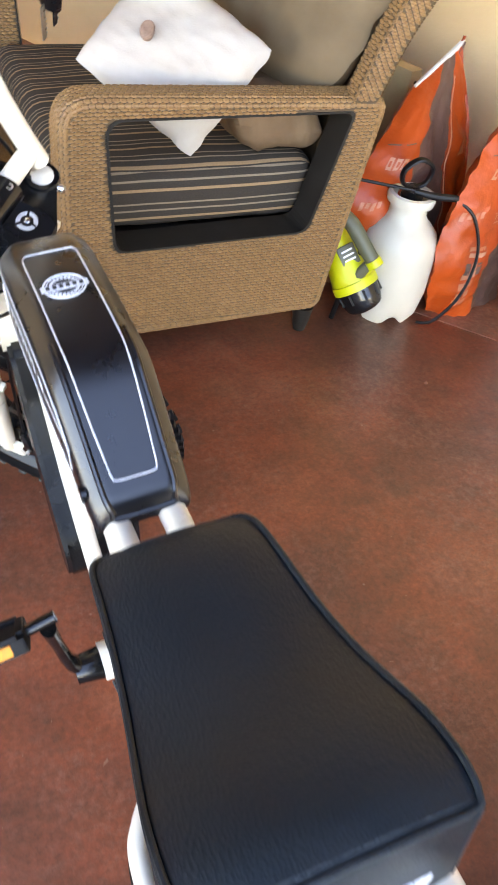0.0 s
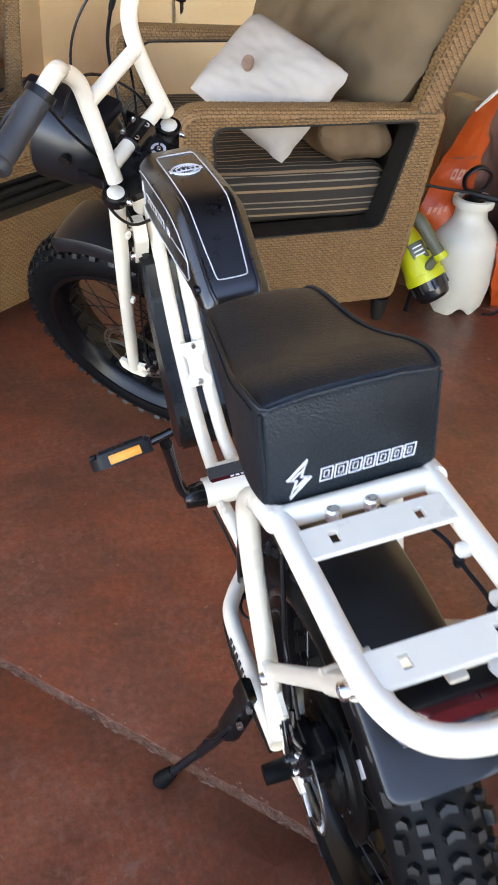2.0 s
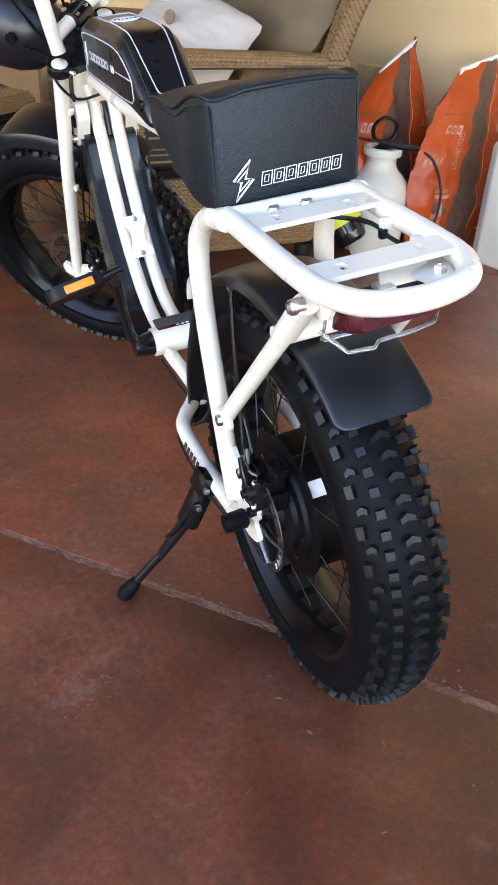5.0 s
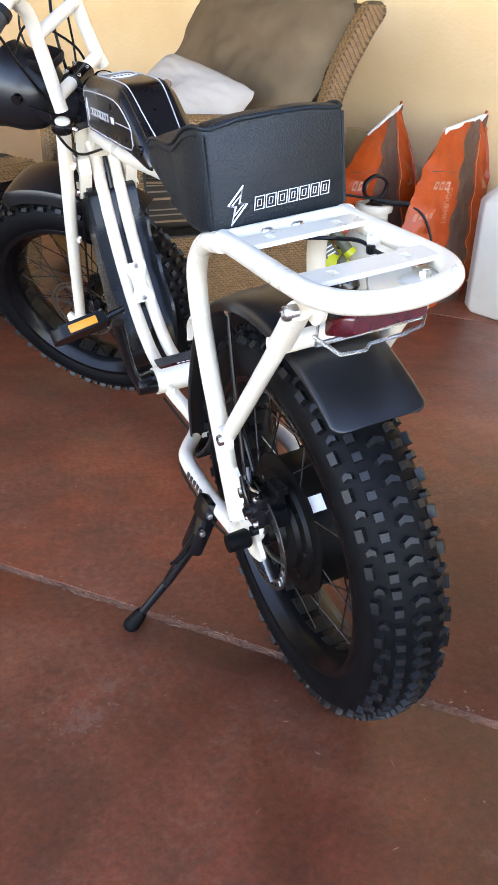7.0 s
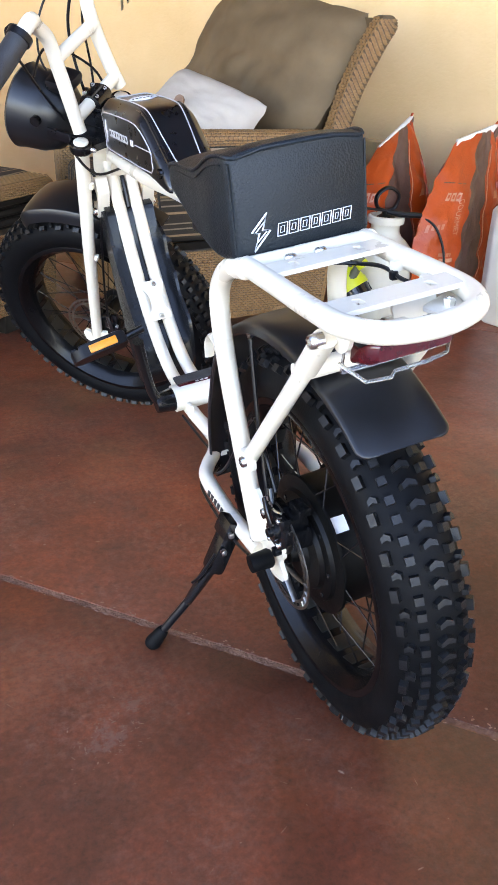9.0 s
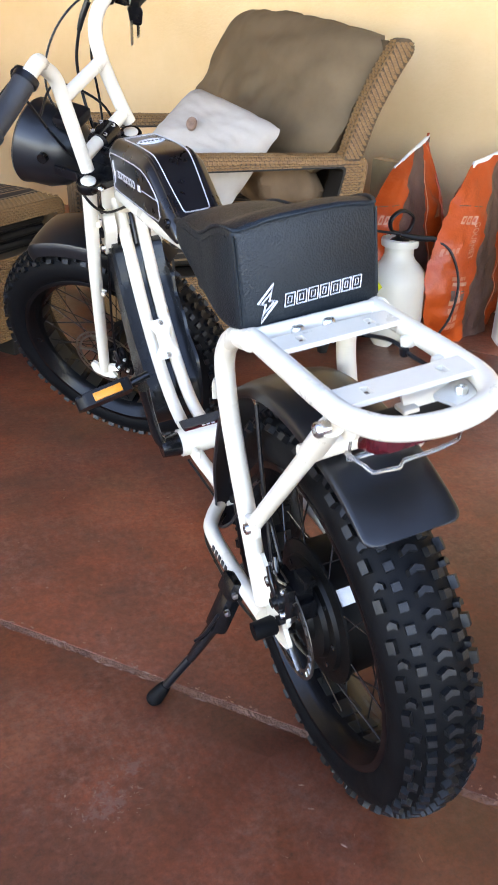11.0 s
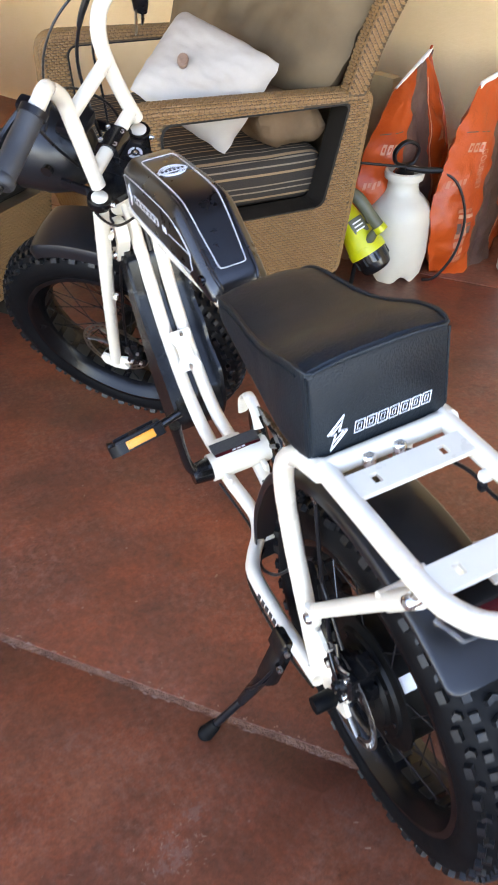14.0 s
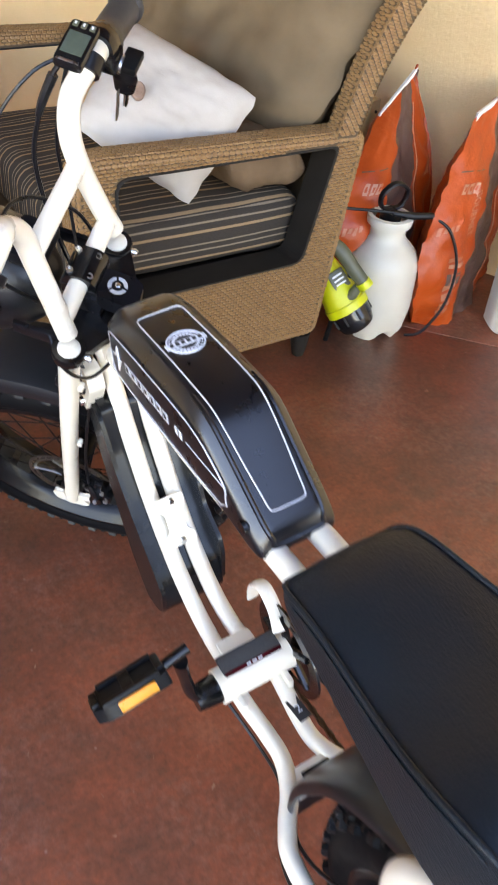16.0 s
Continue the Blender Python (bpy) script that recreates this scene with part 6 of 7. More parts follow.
# wheels ----------------------------------------------------------
def tyre_mesh(name, parent, m, label, pick=None):
    """A fat tyre with square shoulder and centre knobs, turned about x."""
    rc, hw, hh = (0.259 if pick else 0.262), 0.059, 0.047
    verts, faces = [], []
    seg, ns = 96, 26
    arc = [radians(-121 + 242 * j / ns) for j in range(ns + 1)]
    for k in range(seg):
        a = 2 * math.pi * k / seg
        for t in arc:
            h = hw * math.sin(t) * (1.0 if abs(t) < 1.6 else 1.0)
            r = rc + hh * math.cos(t)
            verts.append((h, r * math.cos(a), r * math.sin(a)))
    n1 = ns + 1
    for k in range(seg):
        for j in range(ns):
            faces.append((k * n1 + j, k * n1 + j + 1, ((k + 1) % seg) * n1 + j + 1, ((k + 1) % seg) * n1 + j))
    body = joined(name, verts, faces, rubber, parent, label, True)
    body.data.transform(m)
    verts, faces = [], []
    single = {}

    def knob(a, t, lu, lv, height, point=0.0):
        near = pick and pick(a)
        kind, turn = (round(t, 3), round(lv, 4)), a + random.Random(round(a * 1e4) + round(t * 1e3)).uniform(-0.006, 0.006)
        if near and kind in single:
            extra = new("tread_knob", single[kind])
            extra.parent, extra.matrix_local = parent, m @ Matrix.Rotation(turn, 4, "X")
            return
        if near:
            a = 0.0
            keep = (len(verts), len(faces))
        h, r = hw * math.sin(t), rc + hh * math.cos(t)
        nl = Vector((math.sin(t) / hw, math.cos(t) / hh)).normalized()
        rad = Vector((0, math.cos(a), math.sin(a)))
        tang = Vector((0, -math.sin(a), math.cos(a)))
        nrm = Vector((nl.x, 0, 0)) + rad * nl.y
        cross = nrm.cross(tang)
        c = Vector((h, 0, 0)) + rad * r
        b = len(verts)
        for q, lift in ((1.0, -0.004), (0.86, height)):
            for x, y in ((-1, -1 + point), (0, -1), (1, -1 + point), (1, 1), (0, 1 - 0.6 * point), (-1, 1)):
                verts.append(tuple(c + cross * (x * lu * q) + tang * (y * lv * q) + nrm * lift))
        faces.append(tuple(range(b + 6, b + 12)))
        faces.extend((b + i, b + (i + 1) % 6, b + 6 + (i + 1) % 6, b + 6 + i) for i in range(6))
        if near:
            vs, fs = verts[keep[0]:], [tuple(i - keep[0] for i in q) for q in faces[keep[1]:]]
            del verts[keep[0]:], faces[keep[1]:]
            one = joined("tread_knob", vs, fs, tread_rubber, parent)
            single[kind] = one.data
            one.matrix_local = m @ Matrix.Rotation(turn, 4, "X")

    rows = 76
    for k in range(rows):
        a = 2 * math.pi * k / rows
        st = math.pi / rows
        for sg in (-1, 1):
            knob(a + st, radians(sg * 27), 0.0066, 0.0062, 0.0080)
            if k % 2:
                knob(a + st * 0.3, radians(sg * 54), 0.0058, 0.0092, 0.0088)
            else:
                knob(a + st * 0.3, radians(sg * 46), 0.0072, 0.0062, 0.0080, 0.75)
        knob(a, 0.0, 0.0115, 0.0068, 0.0084, 0.85)
    rest = joined("tread_knobs", verts, faces, tread_rubber, parent, "rubber tread knobs")
    rest.data.transform(m)
    tagged(rest, kind="stuff")
    return body


def wheel(m, motor, label):
    bm = bmesh.new()
    prof = [(-0.0525, 0.226), (-0.0530, 0.235), (-0.0515, 0.2375), (-0.0490, 0.238), (-0.046, 0.224), (-0.028, 0.214), (0.028, 0.214), (0.046, 0.224), (0.0490, 0.238), (0.0515, 0.2375), (0.0530, 0.235), (0.0525, 0.226), (0.039, 0.216), (0.026, 0.206), (-0.026, 0.206), (-0.039, 0.216)]
    lathe(bm, prof, 72, "x", closed=True)
    rim = part("wheel", move(bm, m), rim_black, bike, label)
    tyre_mesh("tyre", rim, m, "knobbly black fat tyre", (lambda a: 2.0 < a % (2 * math.pi) < 5.75) if motor else None)
    bm = bmesh.new()
    if motor:
        half_hub = [(0.076, 0.0), (0.076, 0.018), (0.064, 0.020), (0.064, 0.036), (0.056, 0.040), (0.054, 0.066), (0.047, 0.070), (0.046, 0.088), (0.040, 0.091), (0.038, 0.112), (0.0335, 0.1125), (0.032, 0.104)]
        lathe(bm, [(-h, r) for h, r in half_hub] + half_hub[::-1], 56, "x")
    else:
        lathe(bm, [(-0.065, 0.0), (-0.065, 0.014), (-0.050, 0.018), (-0.048, 0.033), (-0.043, 0.033), (-0.040, 0.021), (0.040, 0.021), (0.043, 0.033), (0.048, 0.033), (0.05, 0.018), (0.065, 0.014), (0.065, 0.0)], 32, "x")
    hub = part("hub_motor" if motor else "hub", move(bm, m), hub_black, rim)
    if motor:
        for k in range(8):
            a = 2 * math.pi * k / 8
            bolt_bm = bmesh.new()
            lathe(bolt_bm, [(-0.048, 0.0), (-0.048, 0.0042), (-0.044, 0.0048), (-0.040, 0.0048), (-0.040, 0.0)], 10, "x", (0, 0.079 * math.cos(a), 0.079 * math.sin(a)))
            part("cover_screw", move(bolt_bm, m), black_gloss, hub)
    hr, hx = (0.108, 0.036) if motor else (0.031, 0.045)
    for k in range(36):
        a = 2 * math.pi * k / 36
        sg = 1 if k % 2 else -1
        da = (0.30 if motor else 0.9) * (1 if (k // 2) % 2 else -1)
        p = Vector((sg * hx, hr * math.cos(a + da), hr * math.sin(a + da)))
        q = Vector((sg * 0.012, 0.209 * math.cos(a), 0.209 * math.sin(a)))
        part("spoke", move(bar(p, q, 0.0014, 6), m), black_gloss, rim)
    # rim tape showing through the cut-outs of the rim
    for k in range(24):
        a = 2 * math.pi * (k + 0.5) / 24
        bm = block(bmesh.new(), (0, 0, 0), (0.036, 0.036, 0.003), 0.0008, Matrix.Rotation(a - math.pi / 2, 4, "X") @ Matrix.Translation((0, 0, 0.2052)))
        part("rim_window", move(bm, m), rim_tape, rim)
    # brake disc with cut-outs, on the left
    rd, x = (0.090, -0.084) if motor else (0.087, -0.060)
    bm = bmesh.new()
    n = 60
    for r0, r1 in ((rd - 0.016, rd - 0.011), (rd - 0.005, rd)):
        lathe(bm, [(x, r0), (x, r1), (x + 0.002, r1), (x + 0.002, r0)], n, "x", closed=True)
    for k in range(30):
        a = 2 * math.pi * k / 30
        rad, tang = Vector((0, math.cos(a), math.sin(a))), Vector((0, -math.sin(a), math.cos(a)))
        tube(bm, [Vector((x + 0.001, 0, 0)) + rad * (rd - 0.012), Vector((x + 0.001, 0, 0)) + rad * (rd - 0.004) + tang * 0.003], 0.0024, 5, smooth=False, flat=0.4)
    for k in range(6):
        a = 2 * math.pi * k / 6
        tube(bm, [Vector((x + 0.001, 0.022 * math.cos(a + 0.5), 0.022 * math.sin(a + 0.5))), Vector((x + 0.001, 0.045 * math.cos(a + 0.25), 0.045 * math.sin(a + 0.25))), Vector((x + 0.001, (rd - 0.013) * math.cos(a), (rd - 0.013) * math.sin(a)))], 0.005, 6, flat=0.25)
    part("brake_disc", move(bm, m), disc_steel, rim, "slotted steel brake disc")
    return rim


rw = wheel(Matrix.Translation(REAR_AXLE) @ Matrix.Rotation(0.04, 4, "X"), True, "black spoked rear wheel with hub motor")
a0 = radians(134)
bm = bmesh.new()
for k in range(7):
    for x in (-0.0325, -0.0095):
        a = a0 - 0.115 + 0.23 * k / 6
        bm.verts.new(REAR_AXLE + Vector((x, 0.1052 * math.cos(a), 0.1052 * math.sin(a))))
bm.verts.ensure_lookup_table()
for k in range(6):
    bm.faces.new([bm.verts[i] for i in (2 * k, 2 * k + 1, 2 * k + 3, 2 * k + 2)])
part("white_label", bm, print_white, rw, "small white paper label")

# rear brake caliper
cal = part("brake_caliper", block(bmesh.new(), (-0.076, -0.034, 0.374), (0.046, 0.050, 0.044), 0.006), black_gloss, bike, "black mechanical disc brake caliper")
for c, sz, bv in (((-0.084, -0.012, 0.392), (0.030, 0.030, 0.016), 0.003), ((-0.090, -0.050, 0.392), (0.018, 0.022, 0.020), 0.004), ((-0.092, -0.030, 0.350), (0.016, 0.036, 0.016), 0.003), ((-0.070, -0.064, 0.366), (0.030, 0.016, 0.030), 0.004), ((-0.074, -0.006, 0.372), (0.022, 0.018, 0.032), 0.003), ((-0.060, -0.046, 0.404), (0.020, 0.034, 0.014), 0.003)):
    part("caliper_body", block(bmesh.new(), c, sz, bv), black_gloss, cal)
part("caliper_barrel", tube(bmesh.new(), [(-0.094, -0.036, 0.372), (-0.106, -0.036, 0.372)], 0.0150, 18, smooth=False), black_gloss, cal)
part("caliper_lever", tube(bmesh.new(), [(-0.103, -0.036, 0.372), (-0.104, -0.026, 0.398), (-0.100, -0.008, 0.414)], [0.0085, 0.006, 0.0055], 10, flat=0.5), black_gloss, cal)
part("cable_adjuster", tube(bmesh.new(), [(-0.090, -0.014, 0.404), (-0.086, -0.004, 0.424)], 0.0052, 12, smooth=False), black_gloss, cal)
for c, r, mat in (((-0.107, -0.036, 0.372), 0.0070, black_gloss), ((-0.096, -0.052, 0.398), 0.0045, steel), ((-0.100, -0.020, 0.350), 0.0042, steel), ((-0.098, -0.046, 0.352), 0.0042, steel), ((-0.100, -0.008, 0.390), 0.0046, steel)):
    bm = bmesh.new()
    lathe(bm, [(0.004, 0), (0.004, r), (-0.004, r), (-0.005, r * 0.8), (-0.005, r * 0.5), (-0.002, r * 0.45), (-0.002, 0)], 12, "x", c)
    part("caliper_bolt", bm, mat, cal)
part("caliper_spring", tube(bmesh.new(), [(-0.092, -0.050, 0.408), (-0.096, -0.034, 0.406), (-0.094, -0.016, 0.408), (-0.088, -0.004, 0.398)], 0.0020, 6), steel, cal)
part("brake_cable", tube(bmesh.new(), [(-0.084, -0.020, 0.425), (-0.074, 0.05, 0.49), (-0.060, 0.12, 0.47), (-0.074, 0.22, 0.34), (-0.070, 0.31, 0.275), (-0.030, 0.38, 0.262), (-0.030, 0.48, 0.268), (-0.040, 0.56, 0.290)], 0.0028, 7), black_paint, bike)
part("brake_cable", tube(bmesh.new(), [(-0.109, 0.04, 0.272), (-0.112, 0.12, 0.262), (-0.110, 0.24, 0.268), (-0.101, 0.300, 0.270), (-0.072, 0.350, 0.270), (-0.046, 0.395, 0.270), (-0.044, 0.46, 0.272), (-0.052, 0.53, 0.290)], 0.0028, 7), black_paint, bike)

# front end -------------------------------------------------------
wheel(HEAD @ Matrix.Translation(FRONT_AXLE), False, "black spoked front wheel turned to its left")


def head(bm):
    return move(bm, HEAD)


def fork_side(s):
    leg = part("fork_leg", head(tube(bmesh.new(), [(s * 0.093, 0.0, -0.022), (s * 0.094, 0.000, -0.30), (s * 0.093, -0.004, -0.592)], [0.0155, 0.0145, 0.0130], 16)), white_paint, bike)
    bm = bmesh.new()
    lathe(bm, [(-0.006, 0.0150), (-0.006, 0.0225), (-0.003, 0.0240), (0.009, 0.0240), (0.012, 0.0225), (0.012, 0.0150)], 22, "z", (s * 0.093, 0, -0.034), closed=True)
    part("clamp_band", head(bm), black_gloss, leg)
    bm = bmesh.new()
    lathe(bm, [(0, 0.0), (0, 0.0158), (0.002, 0.0155), (0.0035, 0.0135), (0.004, 0.0)], 20, "z", (s * 0.093, 0, -0.022))
    part("fork_cap", head(bm), white_paint, leg)
    bm = bmesh.new()
    extrude_outline(bm, rounded([(-0.034, -0.590), (-0.028, -0.576), (-0.012, -0.580), (-0.010, -0.592), (-0.002, -0.594), (0.002, -0.580), (0.020, -0.566), (0.050, -0.556), (0.046, -0.574), (0.026, -0.584), (0.040, -0.600), (0.030, -0.612), (0.000, -0.618), (-0.026, -0.612)], 0.005, 3), 0.008, lambda a, b, h: Vector((s * 0.093 - 0.004 + h, -a, b)))
    part("fork_end", head(bm), white_paint, leg)
    for a in (-0.123, -0.322):
        part("boss", head(block(bmesh.new(), (s * 0.093, -0.017, a), (0.012, 0.010, 0.014), 0.003)), white_paint, leg)


mirrored(fork_side)
part("fork_crown", head(block(bmesh.new(), (0, 0.004, -0.163), (0.165, 0.05, 0.022), 0.008)), black_paint, bike, "black triple clamp")
bm = bmesh.new()
extrude_outline(bm, rounded([(-0.100, 0.020), (-0.114, 0.000), (-0.096, -0.020), (-0.040, -0.052), (0.034, -0.054), (0.096, -0.020), (0.114, 0.000), (0.100, 0.020), (0.045, 0.034), (-0.045, 0.034)], 0.012, 3), 0.016, lambda a, b, h: Vector((a, b, -0.041 + h)))
crown = part("fork_crown", head(bm), black_gloss, bike, "glossy black upper triple clamp")
for s in (-1, 1):
    bm = bmesh.new()
    lathe(bm, [(-0.006, 0.0), (-0.006, 0.0052), (0.004, 0.0052), (0.006, 0.004), (0.006, 0.0)], 12, "y")
    part("pinch_bolt", head(move(bm, Matrix.Translation((s * 0.093, -0.0265, -0.031)) @ Matrix.Rotation(math.pi, 4, "Z"))), steel, crown)
stem = part("stem", head(block(bmesh.new(), (0.0, 0.004, -0.012), (0.056, 0.050, 0.036), 0.006)), black_paint, bike, "black handlebar clamp with lock dial")
bm = bmesh.new()
extrude_outline(bm, rounded([(-0.012, -0.010), (0.036, -0.010), (0.038, 0.018), (0.030, 0.036), (0.004, 0.039), (-0.010, 0.030)], 0.008, 4), 0.052, lambda a, b, h: Vector((-0.022 + h, a, b)))
part("bar_clamp", head(bm), black_gloss, stem)
part("clamp_gap", head(block(bmesh.new(), (0.004, 0.014, 0.014), (0.0532, 0.0515, 0.0018), 0)), print_black, stem)
bm = bmesh.new()
extrude_outline(bm, rounded([(-0.027, -0.012), (0.020, -0.012), (0.021, -0.052), (0.014, -0.066), (-0.022, -0.069), (-0.028, -0.058)], 0.004, 3), 0.026, lambda a, b, h: Vector((a, b, -0.008 + h + 0.06 * (b + 0.03))))
part("lock_box", head(bm), black_paint, stem, "black box with a lock dial")
bm = bmesh.new()
lathe(bm, [(0, 0.0), (0, 0.0135), (0.0016, 0.0135), (0.0016, 0.0085), (0.0006, 0.008), (0.0006, 0.0)], 28, "z", (-0.002, -0.034, 0.0182))
dial = part("lock_dial", head(bm), silver_line, stem, "silver ring dial")
bm = bmesh.new()
lathe(bm, [(0.0, 0.0), (0.0, 0.0082), (0.0012, 0.0082), (0.0012, 0.0)], 20, "z", (-0.002, -0.034, 0.0186))
for k in range(3):
    t = radians(20 + 120 * k)
    block(bm, (0, 0, 0), (0.0060, 0.0030, 0.0012), 0, Matrix.Translation((-0.002 + 0.0108 * math.cos(t), -0.034 + 0.0108 * math.sin(t), 0.0200)) @ Matrix.Rotation(t, 4, "Z"))
part("dial_face", head(bm), black_paint, dial)
bm = bmesh.new()
lathe(bm, [(0.0, 0.0), (0.0, 0.0042), (0.0022, 0.0042), (0.0030, 0.003), (0.0030, 0.0)], 14, "z", (-0.002, -0.034, 0.0190))
part("dial_screw", head(bm), steel, dial)
for x in (-0.013, 0.021):
    for y, z in ((0.0015, 0.0345), (0.029, 0.0350)):
        bm = bmesh.new()
        lathe(bm, [(-0.004, 0), (-0.004, 0.0046), (0.003, 0.0046), (0.003, 0.0028), (0.001, 0.0026), (0.001, 0)], 12, "z", (x, y, z))
        part("clamp_bolt", head(bm), steel, stem)

# handlebar, clamped a little askew
BARS = HEAD @ Matrix.Translation((0.0079, -0.0156, 0)) @ Matrix.Rotation(radians(-1.472), 4, "Y")


def askew(bm):
    return move(bm, BARS)


bars = part("handlebar", head(tube(bmesh.new(), [(-0.076, 0.014, 0.020), (0.086, 0.014, 0.020)], 0.0135, 14, smooth=False)), white_paint, bike, "white cruiser handlebar with cross brace")
for s in (-1, 1):
    part("riser", askew(tube(bmesh.new(), [(s * 0.0905, 0.0215, -0.004), (s * 0.0835, 0.0400, 0.045), (s * 0.0770, 0.0640, 0.115), (s * 0.078, 0.079, 0.170), (s * 0.102, 0.086, 0.206), (s * 0.132, 0.075, 0.235), (s * 0.168, 0.075, 0.227), (s * 0.223, 0.081, 0.204), (s * 0.295, 0.082, 0.186)], 0.0142, 14, per=7)), white_paint, bars)
    g0 = 0.186 if s > 0 else 0.172
    grip = part("grip", askew(tube(bmesh.new(), [(s * g0, 0.0765, 0.2195 if s > 0 else 0.225), (s * 0.223, 0.081, 0.204), (s * 0.290, 0.082, 0.1875)], 0.0205, 20)), grip_rubber, bars, "dark blue grey rubber grip")
    part("grip_collar", askew(tube(bmesh.new(), [(s * (g0 - 0.004), 0.0762, 0.2215 if s > 0 else 0.227), (s * (g0 + 0.007), 0.0770, 0.2165 if s > 0 else 0.222)], 0.0235, 20, smooth=False)), black_paint, grip)
    part("grip_end", askew(tube(bmesh.new(), [(s * 0.281, 0.082, 0.1895), (s * 0.285, 0.082, 0.1887), (s * 0.292, 0.082, 0.187), (s * 0.297, 0.082, 0.1857)], [0.0205, 0.0235, 0.0235, 0.0200], 20, smooth=False)), grip_rubber, grip)
    part("grip_end_plug", askew(tube(bmesh.new(), [(s * 0.292, 0.082, 0.187), (s * 0.313, 0.084, 0.181)], 0.0095, 12, smooth=False)), black_gloss, grip)
    part("lever_mount", askew(block(bmesh.new(), (s * 0.160, 0.094, 0.220), (0.026, 0.03, 0.024), 0.006)), black_paint, bars)
    part("brake_lever", askew(tube(bmesh.new(), [(s * 0.160, 0.104, 0.212), (s * 0.20, 0.126, 0.178), (s * 0.25, 0.120, 0.158), (s * 0.290, 0.110, 0.150)], 0.0065, 8, flat=0.7)), black_gloss, bars, "black brake lever")
part("cross_brace", askew(tube(bmesh.new(), [(-0.074, 0.068, 0.133), (0.074, 0.067, 0.129)], 0.0128, 14, smooth=False)), white_paint, bars)
# display, throttle and keys on the right
disp = part("display", askew(block(bmesh.new(), (0.1235, 0.0862, 0.263), (0.066, 0.0350, 0.016), 0.006)), black_gloss, bike, "small black bike display with three buttons")
part("screen", askew(block(bmesh.new(), (0.119, 0.0862, 0.2708), (0.034, 0.0255, 0.002), 0.0005)), screen_grey, disp, "grey lcd screen")
part("bezel_edge", askew(block(bmesh.new(), (0.0925, 0.0862, 0.2700), (0.003, 0.026, 0.002), 0.0008)), steel, disp)
for y in (0.0762, 0.0862, 0.0962):
    part("button", askew(block(bmesh.new(), (0.1475, y, 0.2708), (0.009, 0.0068, 0.003), 0.0014)), olive_plastic, disp)
    part("button_mark", askew(block(bmesh.new(), (0.1475, y, 0.2726), (0.004, 0.0020, 0.0006), 0.0)), print_white, disp)
part("display_clamp", askew(tube(bmesh.new(), [(0.122, 0.077, 0.229), (0.142, 0.077, 0.237)], 0.0185, 16, smooth=False)), black_paint, disp)
throttle = part("throttle", askew(tube(bmesh.new(), [(0.160, 0.0752, 0.2290), (0.172, 0.0755, 0.2255), (0.186, 0.0765, 0.2200)], [0.020, 0.0225, 0.0235], 18)), black_gloss, bike, "black thumb throttle with ignition lock")
part("throttle_housing", askew(block(bmesh.new(), (0.172, 0.066, 0.214), (0.030, 0.034, 0.030), 0.008)), black_gloss, throttle)
part("throttle_paddle", askew(block(bmesh.new(), (0.186, 0.040, 0.205), (0.036, 0.022, 0.012), 0.003, None)), matte_plastic, throttle)
bm = bmesh.new()
lathe(bm, [(-0.004, 0.0), (-0.004, 0.012), (0.003, 0.012), (0.004, 0.009), (0.004, 0.0)], 18, "y", (0.176, 0.051, 0.205))
part("lock_barrel", askew(bm), steel, throttle, "silver key lock barrel")
fob = part("key_fob", askew(tube(bmesh.new(), [(0.178, 0.047, 0.200), (0.182, 0.046, 0.184), (0.186, 0.047, 0.156)], [0.010, 0.017, 0.013], 12, flat=0.55)), black_paint, bike, "black key fob with hanging keys")
for k, (dx, dy, ln) in enumerate(((-0.012, 0.004, 0.050), (0.001, -0.004, 0.034), (0.012, 0.002, 0.046))):
    bm = bmesh.new()
    block(bm, (0.186 + dx, 0.047 + dy, 0.164 - ln / 2), (0.008, 0.002, ln), 0.0006)
    for q in range(4):
        block(bm, (0.186 + dx + 0.0045, 0.047 + dy, 0.164 - ln + 0.006 + 0.007 * q), (0.0026, 0.0018, 0.003), 0.0)
    part("key", askew(bm), key_metal if k != 1 else black_paint, fob)

# headlight
bm = bmesh.new()
lathe(bm, [(-0.075, 0.0), (-0.074, 0.020), (-0.062, 0.045), (-0.035, 0.070), (0.0, 0.084), (0.045, 0.088), (0.06, 0.092), (0.066, 0.088), (0.066, 0.0)], 40, "y")
light = part("headlight", head(move(bm, Matrix.Translation((0.002, 0.120, -0.046)) @ Matrix.Scale(0.96, 4))), fender_black, bike, "large round black headlight bowl")
bm = bmesh.new()
lathe(bm, [(0.0, 0.0), (0.0, 0.078), (0.006, 0.06), (0.010, 0.0)], 32, "y", (0.002, 0.183, -0.046))
part("lens", head(bm), clear_plastic, light)
part("light_box", head(block(bmesh.new(), (0.008, 0.088, 0.034), (0.07, 0.055, 0.026), 0.010)), black_paint, light)
for s in (-1, 1):
    part("light_bracket", head(block(bmesh.new(), (s * 0.082, 0.045, -0.03), (0.008, 0.075, 0.022), 0.003)), black_paint, light)
bm = bmesh.new()
lathe(bm, [(-0.006, 0), (-0.006, 0.011), (0.004, 0.011), (0.004, 0)], 14, "x", (-0.075, 0.112, -0.018))
part("pivot_bolt", head(bm), black_gloss, light)

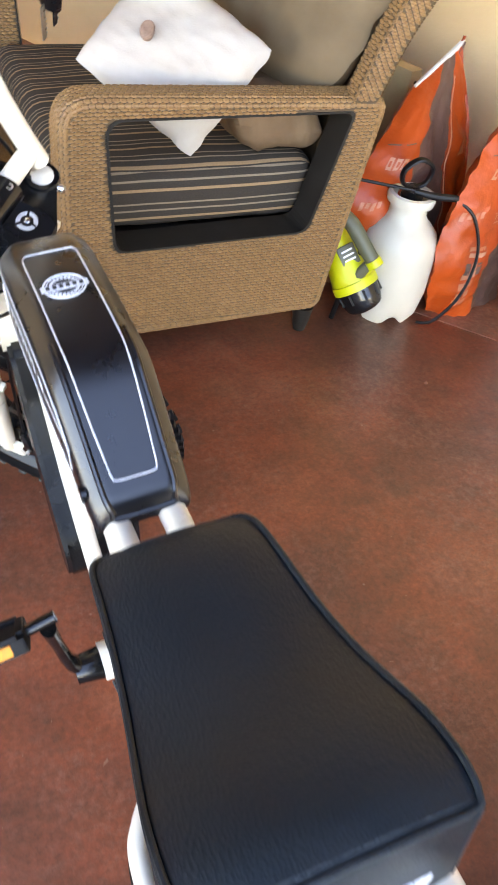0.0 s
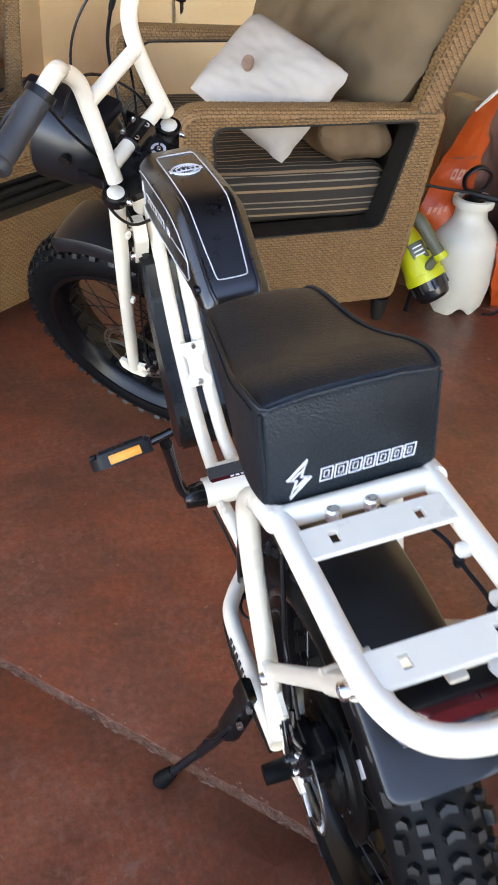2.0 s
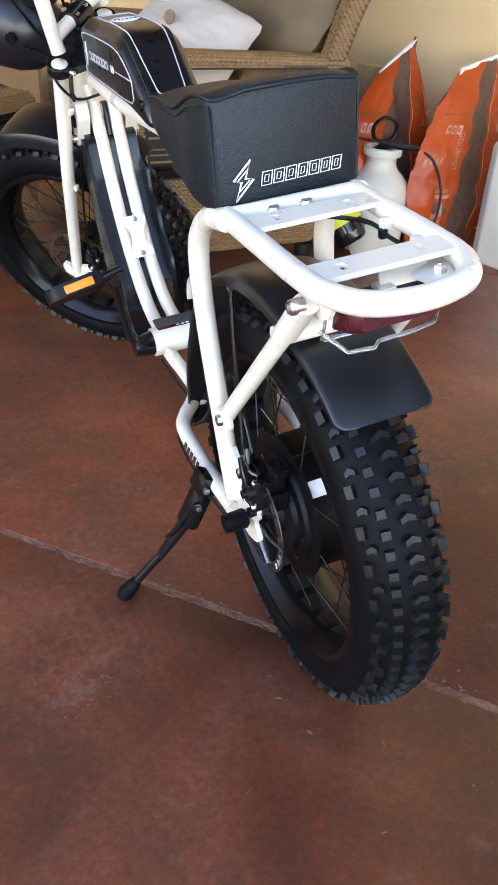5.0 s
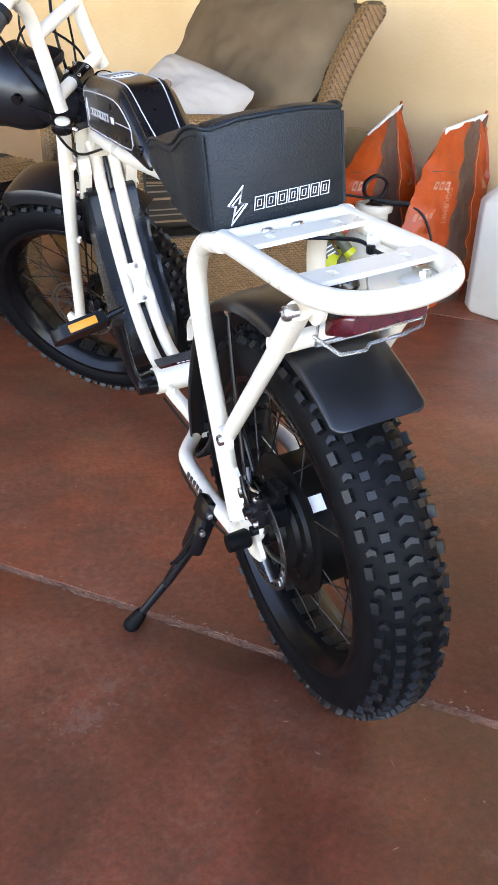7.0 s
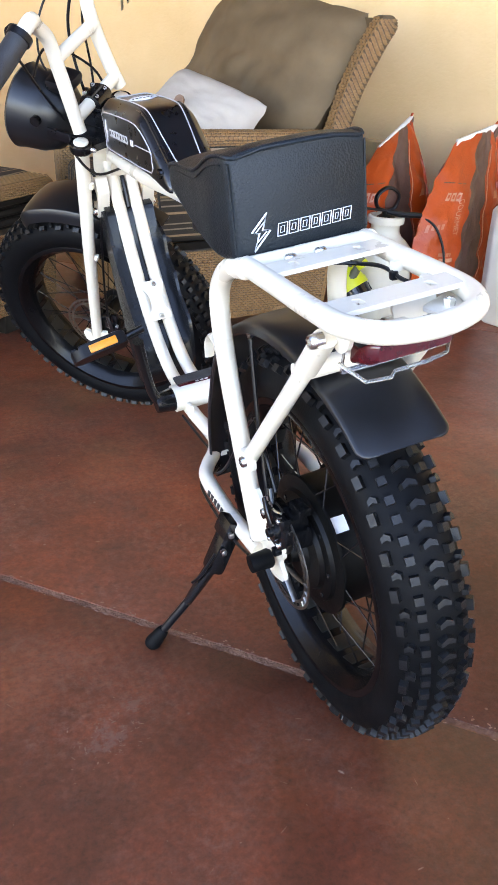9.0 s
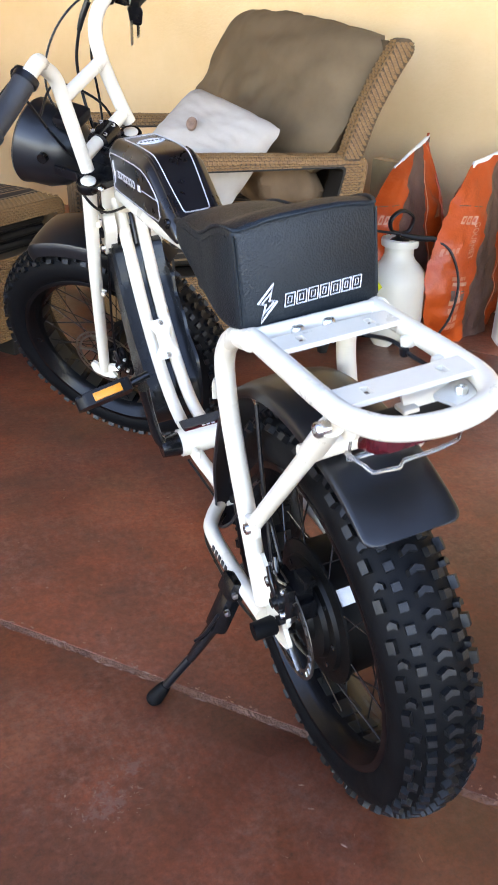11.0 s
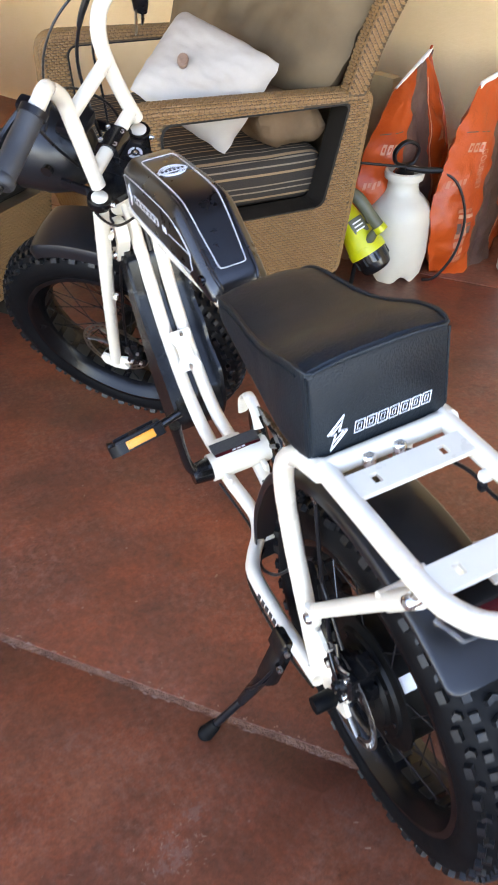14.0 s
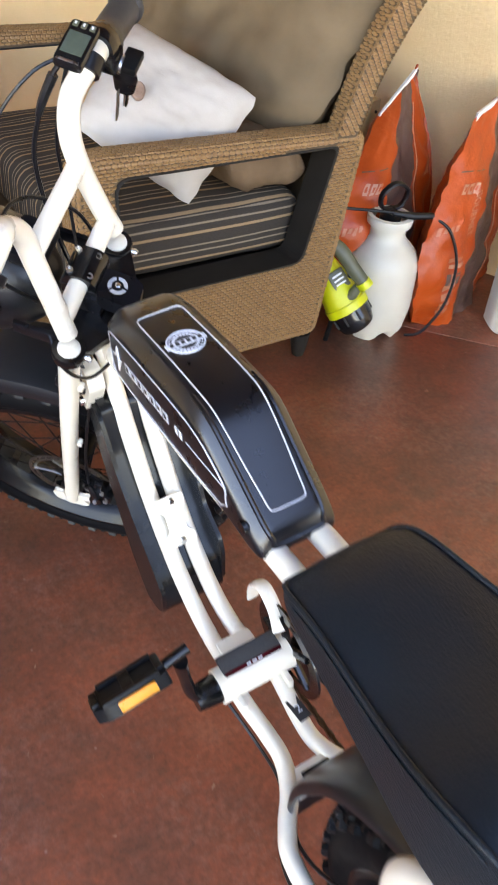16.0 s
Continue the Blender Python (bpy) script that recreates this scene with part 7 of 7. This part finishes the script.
def front_guard(a0, a1, r0, half, skirt, count=34):
    """A short mudguard with a rounded nose and sides that turn down."""
    bm, rings = bmesh.new(), []
    reach = r0 * (a1 - a0)
    for k in range(count + 1):
        x = reach * (k / count) ** 1.7
        a = a0 + x / r0
        nose = max(0.0, 1 - x / 0.055)
        w = half * (1 - 0.30 * (1 - math.sqrt(max(0.0, 1 - nose * nose))))
        down = 0.024 * nose ** 2.2
        prof = [(-1.0, -skirt), (-1.0, -skirt * 0.55), (-0.97, -skirt * 0.30), (-0.90, -skirt * 0.12), (-0.76, -0.0025), (-0.4, 0.0), (0, 0.0008), (0.4, 0.0), (0.76, -0.0025), (0.90, -skirt * 0.12), (0.97, -skirt * 0.30), (1.0, -skirt * 0.55), (1.0, -skirt)]
        ring = [(h * w, r - down) for h, r in prof] + [(h * (w - 0.0025), r - down - (0.0025 if abs(h) < 0.95 else 0.0)) for h, r in prof[::-1]]
        rings.append([Vector((h, (r0 + r) * math.cos(a), (r0 + r) * math.sin(a))) for h, r in ring])
    return loft(bm, rings)


ff = part("front_fender", move(front_guard(radians(53), radians(114), 0.354, 0.066, 0.036), HEAD @ Matrix.Translation(FRONT_AXLE)), fender_black, bike, "matte black front mudguard")
part("fender_bracket", head(block(bmesh.new(), (0, 0.02, -0.20), (0.05, 0.03, 0.08), 0.006)), black_paint, ff)

# front caliper
fc = part("brake_caliper", head(block(bmesh.new(), (-0.064, -0.028, -0.565), (0.036, 0.04, 0.062), 0.007)), black_gloss, bike, "black mechanical disc brake caliper")
for c in ((-0.080, -0.035, -0.545), (-0.080, -0.03, -0.585)):
    part("caliper_arm", head(block(bmesh.new(), c, (0.016, 0.022, 0.02), 0.004)), black_gloss, fc)
for c, sz in (((-0.078, -0.052, -0.548), (0.030, 0.030, 0.036)), ((-0.072, -0.066, -0.578), (0.026, 0.022, 0.030)), ((-0.082, -0.050, -0.518), (0.014, 0.016, 0.030))):
    part("caliper_body", head(block(bmesh.new(), c, sz, 0.005)), black_gloss, fc)
part("caliper_barrel", head(tube(bmesh.new(), [(-0.088, -0.052, -0.550), (-0.103, -0.052, -0.550)], 0.0125, 18, smooth=False)), black_gloss, fc)
part("caliper_lever", head(tube(bmesh.new(), [(-0.100, -0.052, -0.550), (-0.100, -0.046, -0.525), (-0.094, -0.036, -0.508)], [0.007, 0.0055, 0.005], 10, flat=0.5)), black_gloss, fc)
for c in ((-0.104, -0.052, -0.550), (-0.090, -0.068, -0.570), (-0.092, -0.060, -0.532)):
    bm = bmesh.new()
    lathe(bm, [(0.004, 0), (0.004, 0.0042), (-0.003, 0.0042), (-0.004, 0.003), (-0.004, 0)], 12, "x", c)
    part("caliper_bolt", head(bm), steel, fc)

# cables
for pts, r in (
    ([(-0.160, 0.104, 0.215), (-0.135, 0.125, 0.17), (-0.105, 0.125, 0.12), (-0.085, 0.105, 0.06), (-0.05, 0.08, -0.02)], 0.0028),
    ([(0.150, 0.104, 0.222), (0.12, 0.140, 0.205), (0.08, 0.170, 0.16), (0.045, 0.180, 0.10), (0.02, 0.16, 0.04), (0.01, 0.09, -0.01)], 0.0024),
    ([(0.135, 0.104, 0.235), (0.112, 0.118, 0.205), (0.095, 0.126, 0.160), (0.080, 0.128, 0.10), (0.060, 0.105, 0.03), (0.03, 0.06, -0.04)], 0.0034),
    ([(0.128, 0.100, 0.230), (0.112, 0.105, 0.17), (0.100, 0.105, 0.11), (0.085, 0.085, 0.03), (0.05, 0.06, -0.03)], 0.0026),
    ([(-0.085, 0.118, 0.085), (-0.02, 0.130, 0.105), (0.04, 0.120, 0.075), (0.075, 0.075, 0.03), (0.085, 0.05, -0.02)], 0.0028),
):
    part("cable", askew(tube(bmesh.new(), pts, r, 7, per=6)), black_paint, bike)
part("cable_sleeve", askew(tube(bmesh.new(), [(0.118, 0.114, 0.214), (0.104, 0.122, 0.185), (0.096, 0.126, 0.163)], [0.0065, 0.006, 0.0045], 8)), black_paint, bike)
for pts in (
    [(-0.085, 0.03, -0.02), (-0.112, 0.0, -0.045), (-0.09, -0.03, -0.09), (-0.03, -0.05, -0.11), (0.0, -0.05, -0.12)],
    [(-0.03, 0.05, -0.10), (-0.070, -0.022, -0.14), (-0.075, -0.022, -0.30), (-0.07, -0.02, -0.45), (-0.078, -0.03, -0.54)],
):
    part("cable", head(tube(bmesh.new(), pts, 0.0028, 7, per=6)), black_paint, bike)
part("wire_loom", tube(bmesh.new(), [(OFF, 0.915, 0.735), (OFF + 0.001, 0.890, 0.690), (OFF, 0.876, 0.640)], 0.0052, 8), black_paint, bike)
